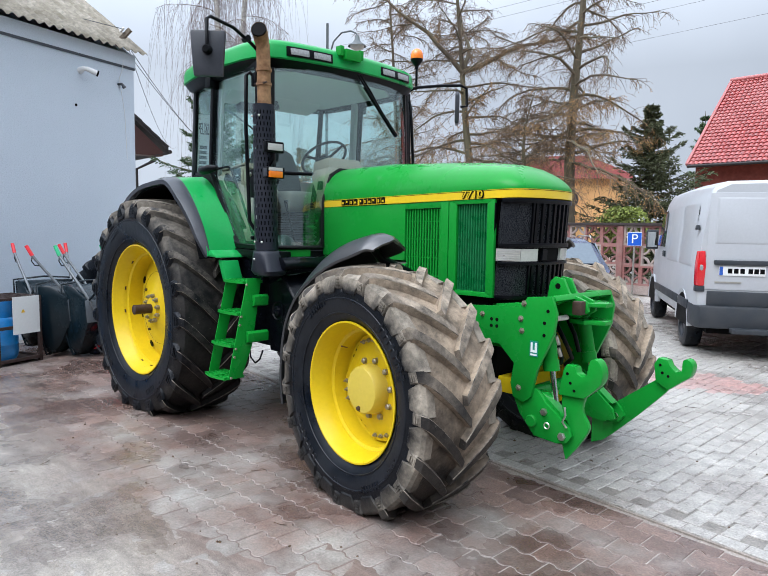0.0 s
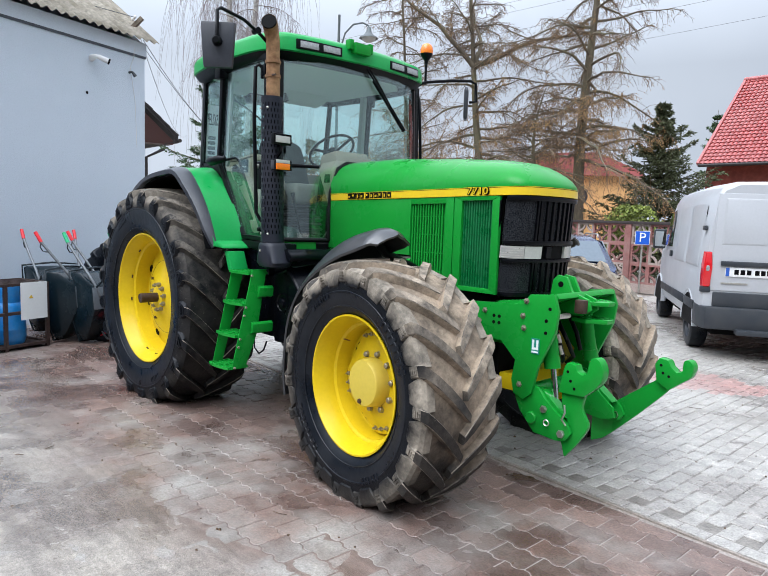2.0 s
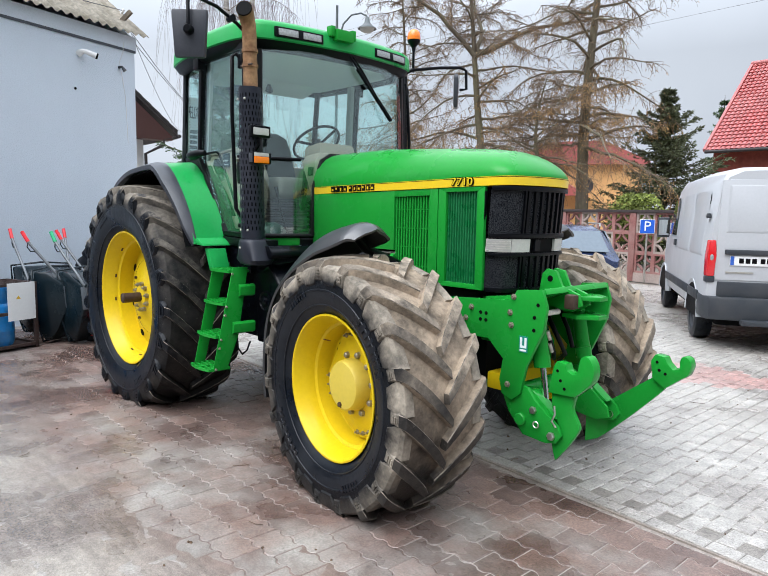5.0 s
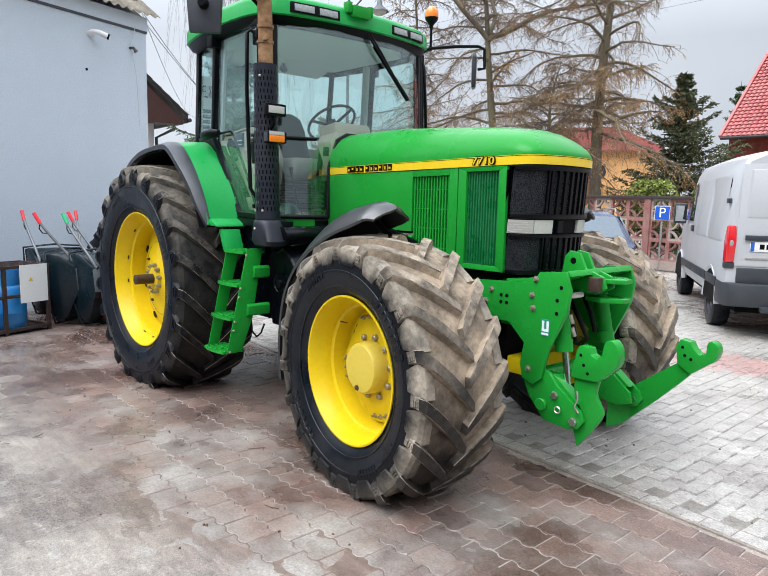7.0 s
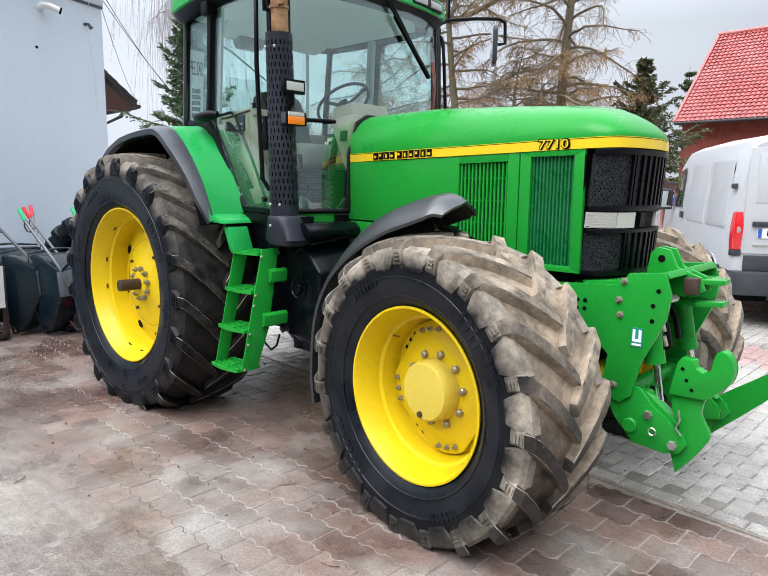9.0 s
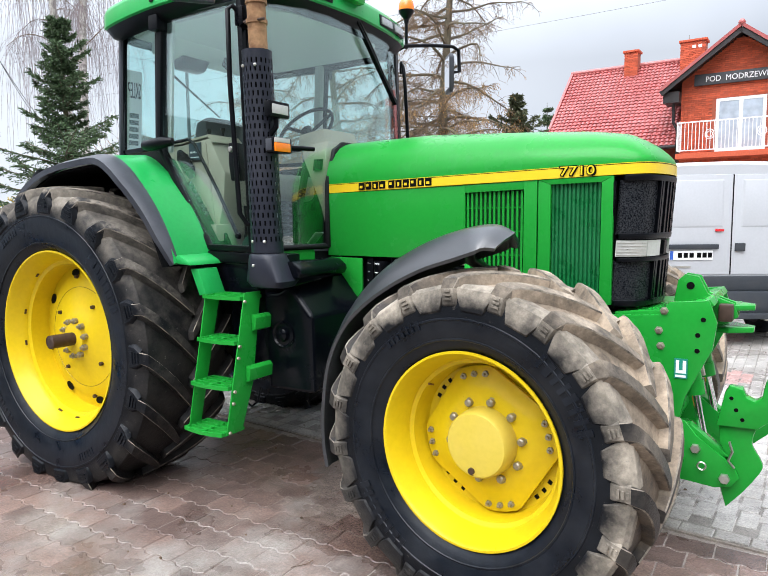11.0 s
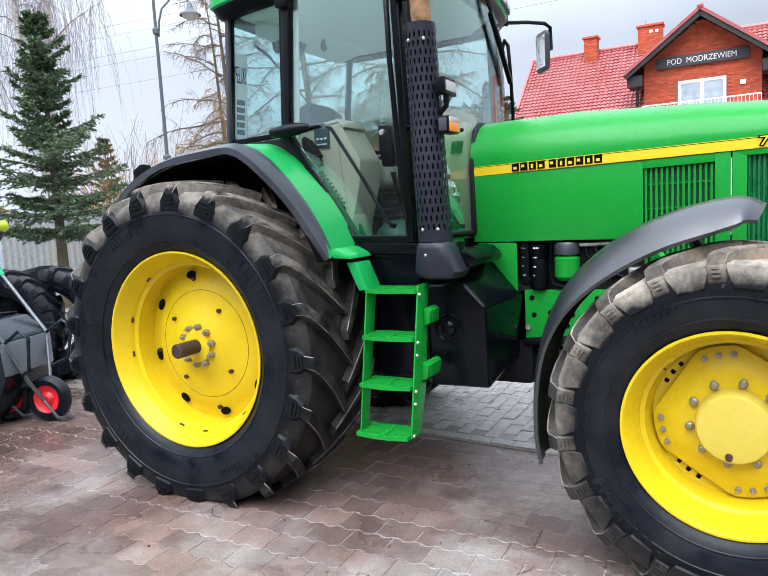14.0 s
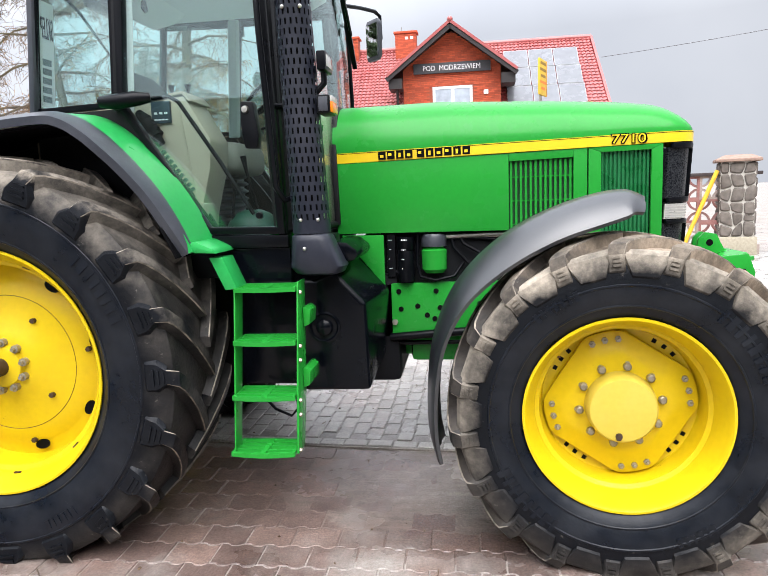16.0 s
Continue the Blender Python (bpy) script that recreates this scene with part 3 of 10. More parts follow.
def tyre_shape(radius, half, bead, lug, count, lead, ground, foot=1.0, marks=3, proud=1.05, deep=1.0, lobes=False):
    """A lugged tyre; slot 0 the side wall, 1 the tread floor, 2 the lugs."""
    s = Shape()
    rt = radius - lug
    prof = [(bead, -half * 0.79), (bead + 0.025, -half * 0.86), (bead + 0.07, -half * 0.96), ((bead + rt) / 2, -half * 1.0), (rt - 0.13, -half * 1.0), (rt - 0.09, -half * 0.985), (rt - 0.045, -half * 0.95),
            (rt - 0.012, -half * 0.86), (rt, -half * 0.5), (rt + 0.006, 0)]
    prof += [(r, -y) for r, y in prof[-2::-1]]
    slots = [1 if min(prof[i][0], prof[i + 1][0]) > rt - 0.14 else 0 for i in range(len(prof) - 1)]
    s.lathe(prof, seg=96, slots=slots)
    # raised rings on the side wall
    for side in (-1, 1):
        for rr in (bead + 0.055, bead + 0.075, rt - 0.135):
            y0 = -half * (0.93 if rr < (bead + rt) / 2 else 0.998)
            s.slot = 0
            s.lathe([(rr - 0.006, side * -y0), (rr - 0.003, side * (-y0 + 0.004)), (rr + 0.003, side * (-y0 + 0.004)), (rr + 0.006, side * -y0)], seg=72)
    # worn raised marks of the maker round the side wall, as plain bars
    mid = bead + (rt - bead) * 0.48
    for side in (-1, 1):
        for a0, n, tall in ((0.35, 8, 0.058), (1.95, 7, 0.040), (3.6, 8, 0.058), (5.1, 6, 0.040)):
            for k in range(n):
                a = a0 + k * tall * 0.72 / mid
                w = tall * (0.16 if k % 3 else 0.24) / mid
                y = side * half * 0.995
                s.slot = 0
                ring = [(mid - tall / 2, a - w), (mid + tall / 2, a - w * 0.9), (mid + tall / 2, a + w * 0.9), (mid - tall / 2, a + w)]
                s.loft([[(r * math.cos(q), y, r * math.sin(q)) for r, q in ring], [(r * math.cos(q), y + side * 0.0045, r * math.sin(q)) for r, q in ring]])
    step = 2 * math.pi / count
    stations = [(0.05, 0.0, 0.62), (-0.18, 0.0, 0.9), (-0.45, -0.002, 0.95), (-0.7, -0.006, 0.95), (-0.88, -0.014, 0.95), (-0.955, -0.024, 0.95)]
    for side in (1, -1):
        for k in range(count):
            a0 = k * step + (0 if side > 0 else step / 2)
            rings = []
            wear = random.uniform(-0.003, 0.003)
            for u, drop, wide in stations:
                y = u * half * side
                centre = a0 - lead * (1 - abs(u) ** 0.85) / radius if u < 0 else a0 - lead * 1.02 / radius
                top = radius + drop + wear
                low = rt - 0.02 + drop * 1.2
                wt, wb = 0.034 * wide / radius, 0.050 * wide / radius
                yb = y * (0.97 if u < -0.8 else 1.0)
                we, edge = wt + 0.0035 / radius, top - 0.006
                rings.append([(r * math.cos(centre + w), yy, r * math.sin(centre + w)) for r, w, yy in ((low, -wb, yb), (edge, -we, y), (top, -wt, y), (top, wt, y), (edge, we, y), (low, wb, yb))])
            # the foot of the lug widens down the shoulder and dies out on the side wall
            for u, q, wide in ((-1.02, rt - 0.02 * deep, 1.1), (-proud, rt - 0.06 * deep, 1.25 * foot), (-proud + 0.005, rt - 0.108 * deep, 1.42 * foot), (-0.99, rt - 0.118 * deep, 1.44 * foot)):
                y, wt, wb = u * half * side, 0.027 * wide / radius, 0.040 * wide / radius
                yb = half * side * -0.94
                lo = q - 0.004
                we = wt + 0.0035 / radius
                rings.append([(r * math.cos(a0 + w), yy, r * math.sin(a0 + w)) for r, w, yy in ((lo, -wb, yb), (q, -we, y * 0.988), (q, -wt, y), (q, wt, y), (q, we, y * 0.988), (lo, wb, yb))])
            n = len(s.f)
            s.slot = 2
            s.loft(rings)
            for i in range(6 * 9):
                if i % 6 in (1, 3) and i < 36:
                    s.m[n + i] = 4
                elif i < 30 and i % 6 != 2:
                    s.m[n + i] = 1
                elif i >= 36 and lobes:
                    s.m[n + i] = 3
            # hatched ridges on the face of the foot
            for j in range(marks):
                q0 = rt - 0.028 * deep - j * 0.022 * deep
                y = -side * half * (1.0 + (proud - 1.0) * (0.52 + 0.18 * j))
                w0 = 0.017 * (1 + 0.2 * j) * foot / radius
                ring = [(q0, a0 - w0), (q0 - 0.009, a0 - w0), (q0 - 0.009, a0 + w0 * 0.9), (q0, a0 + w0 * 0.9)]
                s.slot = 3 if lobes else 2
                s.loft([[(r * math.cos(q), y, r * math.sin(q)) for r, q in ring], [(r * math.cos(q), y - side * 0.008, r * math.sin(q)) for r, q in ring]])
    # smooth flaps of the tread between the lugs, cut straight below
    for side in (1, -1) if lobes else ():
        for k in range(count):
            a0 = (k + 0.47) * step + (0 if side > 0 else step / 2)
            rings = []
            for u, q, w in ((-0.72, rt + 0.002, 0.100), (-0.90, rt + 0.002, 0.098), (-0.965, rt - 0.014, 0.093), (-1.003, rt - 0.045, 0.082), (-1.018, rt - 0.075, 0.069), (-1.018, rt - 0.098, 0.060), (-1.008, rt - 0.103, 0.056)):
                y, w = u * half * side, w / radius * 0.98
                yb, lo = y * 0.955, q - 0.012
                rings.append([(lo * math.cos(a0 - w * 1.03), yb, lo * math.sin(a0 - w * 1.03)), (q * math.cos(a0 - w), y, q * math.sin(a0 - w)), (q * math.cos(a0 + w), y, q * math.sin(a0 + w)),
                              (lo * math.cos(a0 + w * 1.03), yb, lo * math.sin(a0 + w * 1.03))])
            s.slot = 3
            s.loft(rings)
    s.v = [(x, y, max(z, -ground)) for x, y, z in s.v]
    return s


REAR_TREAD = tyre_skin("rear_tread_floor", (0.0032, 0.004, 0.0058), (0.24, 0.212, 0.175), 0.845, 0.07, 0.9, 6.0, 0.15, (0.0, 0, 1.0), (0.22, 0.85))
REAR_LUG = tyre_skin("rear_lug_rubber", (0.004, 0.005, 0.007), (0.31, 0.27, 0.22), 0.94, 0.045, 0.95, 9.0, 0.05, (0.0, 0, 1.0), (0.22, 0.85))
LUG_EDGE = tyre_skin("worn_lug_edge", (0.014, 0.0145, 0.016), (0.30, 0.26, 0.21), 0.60, 0.05, 1.0, 13.0, 0.0)
FRONT_TREAD = tyre_skin("front_tread_floor", (0.004, 0.005, 0.007), (0.37, 0.295, 0.218), 0.645, 0.03, 1.0, 5.0, 0.25, (0.50, 0.85, 0.62), (0.0, 0.42))
FRONT_LUG = tyre_skin("front_lug_rubber", (0.007, 0.008, 0.010), (0.37, 0.308, 0.238), 0.650, 0.07, 1.0, 9.0, 0.15, (0.14, 0.85, 0.75), (0.0, 0.55))
FRONT_FLAP = tyre_skin("front_flap_rubber", (0.009, 0.0095, 0.011), (0.35, 0.305, 0.245), 0.665, 0.10, 1.0, 4.5, 0.4, (0.35, 0, 0.94))


def rear_rim_shape():
    s = Shape()
    s.lathe([(0.535, -0.235), (0.552, -0.262), (0.5585, -0.268), (0.558, -0.275), (0.548, -0.276), (0.535, -0.262), (0.525, -0.225), (0.505, -0.205), (0.492, -0.16), (0.47, -0.15), (0.462, -0.05),
             (0.455, 0.05), (0.49, 0.16), (0.53, 0.22), (0.558, 0.262), (0.535, 0.24)], seg=96)
    # the dished disc, closed; its oval openings are black plates laid on
    prof = [(0.463, -0.03), (0.442, -0.033), (0.432, -0.036), (0.408, -0.043), (0.398, -0.047), (0.36, -0.07), (0.31, -0.078), (0.24, -0.098), (0.16, -0.118), (0.14, -0.13), (0.0, -0.13)]
    seg, n = 192, len(prof)
    off = len(s.v)
    for k in range(seg):
        a = 2 * math.pi * k / seg
        s.v += [(r * math.cos(a), y, r * math.sin(a)) for r, y in prof]
    for k in range(seg):
        j = (k + 1) % seg
        for i in range(n - 1):
            s.f.append((off + k * n + i, off + j * n + i, off + j * n + i + 1, off + k * n + i + 1))
            s.m.append(0)
    return s


def front_rim_shape():
    s = Shape()
    s.lathe([(0.385, -0.20), (0.40, -0.222), (0.406, -0.228), (0.405, -0.234), (0.395, -0.235), (0.385, -0.222), (0.378, -0.19), (0.362, -0.165), (0.352, -0.11), (0.335, -0.1), (0.322, -0.02),
             (0.315, 0.06), (0.345, 0.13), (0.38, 0.18), (0.405, 0.225), (0.385, 0.2)], seg=96)
    s.lathe([(0.325, -0.02), (0.318, -0.004), (0.29, 0.0), (0.215, 0.002), (0.215, 0.014), (0.318, 0.02)], seg=72)
    return s


def rear_wheel(side, y_mid):
    at = pose(0, side * y_mid, 0.856)
    s = rear_rim_shape()
    t = tyre_shape(0.948, 0.325, 0.552, 0.05, 21, 0.34, 0.856, 1.75, 3, 1.026)
    if side > 0:
        s.mirror(), t.mirror()
    wheel = part("wheel", s, YELLOW, tractor, "yellow steel rear wheel with a dished disc", at=at)
    part("tyre", t, [RUBBER, REAR_TREAD, REAR_LUG, REAR_LUG, LUG_EDGE], wheel, "black rear tyre with dusty worn lugs", smooth=30)
    f = side
    h = Shape().lathe([(0.0, f * 0.155), (0.085, f * 0.155), (0.095, f * 0.15), (0.105, f * 0.128), (0.14, f * 0.126), (0.145, f * 0.118)], seg=36)
    part("hub", h, YELLOW, wheel)
    sh = Shape().lathe([(0.0, f * 0.305), (0.026, f * 0.305), (0.03, f * 0.30), (0.03, f * 0.15), (0.041, f * 0.149), (0.0415, f * 0.30), (0.036, f * 0.305)], seg=24)
    part("axle_shaft", sh.lathe([(0.0, f * 0.303), (0.041, f * 0.303), (0.041, f * 0.12)], seg=24), SHAFT, wheel, "brown oiled axle shaft")
    bolt = Shape().lathe([(0.0, f * 0.045), (0.009, f * 0.045), (0.011, f * 0.03), (0.019, f * 0.028), (0.019, f * 0.002), (0.026, f * 0.0)], seg=8).mesh("bolt", DULL_STEEL)
    small = Shape().lathe([(0.0, f * 0.02), (0.012, f * 0.02), (0.013, 0.0)], seg=6).mesh("bolt", SHAFT)
    for k in range(10):
        a = 2 * math.pi * (k + 0.3) / 10
        part("bolt", bolt, None, wheel, at=pose(0.112 * math.cos(a), f * 0.127, 0.112 * math.sin(a)))
    for k in range(8):
        a = 2 * math.pi * (k + 0.2) / 8
        part("bolt", small, None, wheel, at=pose((0.25 if k % 2 else 0.385) * math.cos(a), f * (0.094 if k % 2 else 0.055), (0.25 if k % 2 else 0.385) * math.sin(a)))
    # black ovals on the closed disc put the dark of openings into colour
    oval = Shape().loft([[(0.034 * math.cos(q) * u, f * y, 0.021 * math.sin(q) * u) for q in (2 * math.pi * k / 18 for k in range(18))] for u, y in ((1.12, 0.0), (1.1, 0.003), (1.0, 0.003), (0.95, 0.001))]).mesh("opening", FLAT_BLACK)
    for k in range(8):
        a = 2 * math.pi * (k + 0.28) / 8
        part("opening", oval, None, wheel, "black oval painted dark for a disc opening", at=pose(0.415 * math.cos(a), f * 0.050, 0.415 * math.sin(a), f * 0, -math.degrees(a) + 90, 0))
    part("disc_seam", Shape().lathe([(0.318, f * 0.0765), (0.3195, f * 0.0785), (0.321, f * 0.0765)], seg=72), SHAFT, wheel)
    # dark scrape and rust marks on the barrel
    slot = Shape().box((-0.016, -0.006, -0.003), (0.016, 0.006, 0.003)).mesh("weight_slot", SHAFT)
    for k in range(9):
        a = 2 * math.pi * (k + 0.35 * math.sin(k * 2.3)) / 9
        part("weight_slot", slot, None, wheel, at=pose(0.494 * math.cos(a), f * 0.178, 0.494 * math.sin(a), 0, -math.degrees(a) + 90, 0))
    return wheel


def front_wheel(side, y_mid, steer):
    at = pose(2.75, side * y_mid, 0.656, 0, 0, steer)
    s = front_rim_shape()
    t = tyre_shape(0.722, 0.275, 0.402, 0.048, 19, 0.28, 0.656, 0.85, 3, 1.012, 0.72, True)
    if side > 0:
        s.mirror(), t.mirror()
    wheel = part("wheel", s, YELLOW, tractor, "yellow steel front wheel", at=at)
    part("tyre", t, [RUBBER, FRONT_TREAD, FRONT_LUG, FRONT_FLAP, LUG_EDGE], wheel, "black front tyre with dusty tan lugs", smooth=30)
    f = side
    # the bolted disc: round, cut straight between the four bolt groups
    ring = []
    for k in range(72):
        a = 2 * math.pi * k / 72
        da = (a - math.radians(13) + math.pi / 4) % (math.pi / 2) - math.pi / 4
        ring.append((a, min(0.312, 0.270 / max(0.2, math.cos(math.pi / 4 - abs(da))))))
    rows = []
    for u, y in ((1.0, -0.015), (1.0, -0.032), (0.93, -0.040), (0.8, -0.046), (0.78, -0.05)):
        rows.append([(r * u * math.cos(a), f * -y, r * u * math.sin(a)) for a, r in ring])
    for r2, y in ((0.185, -0.056), (0.145, -0.06)):
        rows.append([(r2 * math.cos(a), f * -y, r2 * math.sin(a)) for a, r in ring])
    d = Shape().loft(rows, caps=False)
    part("disc", d, YELLOW, wheel, "bolted wheel disc")
    hub = Shape().lathe([(0.146, f * 0.05), (0.144, f * 0.09), (0.138, f * 0.138), (0.13, f * 0.148), (0.118, f * 0.15), (0.0, f * 0.152)], seg=48)
    part("hub", hub, [YELLOW_PALE], wheel, "faded yellow hub cap")
    big = Shape().lathe([(0.0, f * 0.026), (0.011, f * 0.026), (0.017, f * 0.02), (0.018, 0.0), (0.021, 0.0)], seg=10).mesh("bolt", DULL_STEEL)
    for k in range(10):
        a = 2 * math.pi * (k + 0.25) / 10
        part("bolt", big, None, wheel, at=pose(0.168 * math.cos(a), f * 0.056, 0.168 * math.sin(a)))
    nut = Shape().lathe([(0.0, f * 0.034), (0.006, f * 0.034), (0.007, f * 0.02), (0.014, f * 0.018), (0.014, 0.0), (0.019, 0.0)], seg=6).mesh("bolt", DULL_STEEL)
    plate = Shape().box((-0.015, -0.003, -0.013), (0.015, 0.003, 0.013)).mesh("washer_plate", FLAT_BLACK)
    for g in range(4):
        for j in (-1, 0, 1):
            a = math.radians(13 + 90 * g + j * 11)
            q = (0.279 * math.cos(a), f * 0.034, 0.279 * math.sin(a))
            part("bolt", nut, None, wheel, at=pose(*q))
            if j:
                part("washer_plate", plate, None, wheel, at=pose(0.284 * math.cos(a), f * 0.033, 0.284 * math.sin(a), 0, -math.degrees(a) + 90, 0))
    plug = Shape().lathe([(0.0, f * 0.012), (0.013, f * 0.012), (0.015, 0.0), (0.02, 0.0)], seg=10)
    part("drain_plug", plug, SHAFT, wheel, at=pose(-0.015, f * 0.149, -0.108))
    hole = Shape().box((-0.009, -0.006, -0.009), (0.009, 0.006, 0.009)).mesh("bolt_hole", FLAT_BLACK)
    for g in range(4):
        for j in (-1, 0, 1):
            a = math.radians(53 + 90 * g + j * 9)
            part("bolt_hole", hole, None, wheel, at=pose(0.298 * math.cos(a), f * -0.003, 0.298 * math.sin(a), 0, -math.degrees(a), 0))
    valve = Shape().tube([(0, 0, 0), (0.0, f * 0.03, 0.01), (0.01, f * 0.05, 0.015)], 0.005, 6)
    part("valve", valve, RUST, wheel, at=pose(-0.26, f * 0.06, 0.2))
    return wheel


rear_wheel(-1, 0.945)
rear_wheel(1, 0.945)
front_wheel(-1, 0.941, -4.8)
front_wheel(1, 0.941, -4.8)

# ---- axles, frame, gearbox ----
s = Shape().lathe([(0.0, -0.8), (0.13, -0.8), (0.15, -0.6), (0.17, -0.4), (0.22, -0.3), (0.22, 0.3), (0.17, 0.4), (0.15, 0.6), (0.13, 0.8), (0.0, 0.8)], (0, 0, 0.856), seg=24)
part("rear_axle", s, GREEN, tractor, "green rear axle housing")
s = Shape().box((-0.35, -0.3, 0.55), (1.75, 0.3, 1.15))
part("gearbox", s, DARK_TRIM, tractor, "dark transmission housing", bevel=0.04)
s = Shape().tube([(2.75, -0.75, 0.66), (2.75, -0.5, 0.66), (2.75, -0.25, 0.62), (2.75, 0, 0.60), (2.75, 0.25, 0.62), (2.75, 0.5, 0.66), (2.75, 0.75, 0.66)], [0.15, 0.11, 0.13, 0.17, 0.13, 0.11, 0.15], 16)
part("front_axle", s, GREEN, tractor, "green front axle")
s = Shape().tube([(1.7, 0.05, 0.68), (2.6, 0.0, 0.64)], 0.055, 12)
part("drive_shaft", s, GREEN, tractor)
for f in (-1, 1):
    s = Shape().prism([(1.62, 0.80), (2.3, 0.80), (2.5, 0.86), (2.9, 0.88), (2.9, 1.1), (1.62, 1.095)], "y", f * 0.30, f * 0.265)
    rail = part("frame_rail", s, GREEN, tractor, "green side frame rail with bolt holes", bevel=0.006)
    hole = Shape().lathe([(0.0, f * 0.004), (0.014, f * 0.004), (0.015, f * -0.01)], seg=12).mesh("bolt_hole", FLAT_BLACK)
    for x, z in ((1.75, 1.05), (1.85, 0.97), (1.95, 1.05), (1.76, 0.955), (1.97, 0.96), (2.05, 0.9), (2.1, 1.05), (1.9, 0.92), (1.94, 0.9), (2.18, 0.98)):
        part("bolt_hole", hole, None, rail, at=pose(x, f * 0.30, z))
    b = Shape().lathe([(0.0, f * 0.02), (0.016, f * 0.018), (0.018, 0.0)], seg=6)
    part("bolt", b, STEEL, rail, at=pose(1.725, f * 0.30, 0.885))
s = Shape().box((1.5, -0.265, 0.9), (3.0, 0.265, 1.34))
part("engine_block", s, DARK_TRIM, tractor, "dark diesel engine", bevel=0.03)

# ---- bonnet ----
# green darkened in its colour for the shade behind the vent slats
VENT_SHADE = material("shaded_vent_green", (0.004, 0.055, 0.014), 0.5)
HALF = [(1.43, 0.335), (2.0, 0.343), (2.6, 0.343), (3.02, 0.338), (3.076, 0.337), (3.13, 0.332), (3.18, 0.321), (3.218, 0.298), (3.243, 0.260), (3.266, 0.195), (3.282, 0.105)]
PLAN = [(x, -y) for x, y in HALF] + [(3.29, 0.0)] + HALF[::-1]


def stripe_low(x):
    return 1.736 + (x - 1.44) * 0.0225


def crown(x):
    return float(np.interp(x, [1.4, 1.61, 1.99, 2.39, 2.9, 3.1, 3.21, 3.33], [2.052, 2.066, 2.062, 2.045, 2.012, 1.985, 1.945, 1.90]))


def ring_at(inset, height, grow=0.0):
    out = []
    for x, y in PLAN:
        w = abs(y)
        k = max(0.0, 1 - inset / 0.34)
        nose = max(0.0, min(1.0, (x - 2.4) / 0.8))
        xx = x - inset * 0.75 * nose ** 1.5 + grow * nose
        yy = math.copysign(w * k + grow, y) if y else 0.0
        out.append((xx, yy, height(xx)))
    return out


s = Shape()
rings = []
for f, inset in ((0, 0.0), (0.12, 0.0), (0.3, 0.012), (0.5, 0.034), (0.68, 0.068), (0.82, 0.115), (0.92, 0.175), (0.98, 0.25), (1.0, 0.325)):
    base = lambda x: stripe_low(x) + 0.05
    rings.append(ring_at(inset, lambda x, f=f: stripe_low(x) + 0.052 + f * (crown(x) - stripe_low(x) - 0.052)))
s.loft(rings)
part("bonnet", s, GREEN, tractor, "green bonnet with a rounded nose", smooth=50)
s = Shape().loft([ring_at(0, stripe_low, 0.001), ring_at(0, stripe_low, 0.004), ring_at(0, lambda x: stripe_low(x) + 0.052, 0.004), ring_at(0, lambda x: stripe_low(x) + 0.052, 0.001)], caps=False)
part("stripe", s, YELLOW_FILM, tractor, "yellow stripe round the bonnet", smooth=30)
s = Shape().loft([ring_at(0, lambda x: stripe_low(x) + 0.046, 0.0045), ring_at(0, lambda x: stripe_low(x) + 0.049, 0.0046), ring_at(0, lambda x: stripe_low(x) + 0.049, 0.001)], caps=False)
part("pinstripe", s, FLAT_BLACK, tractor)
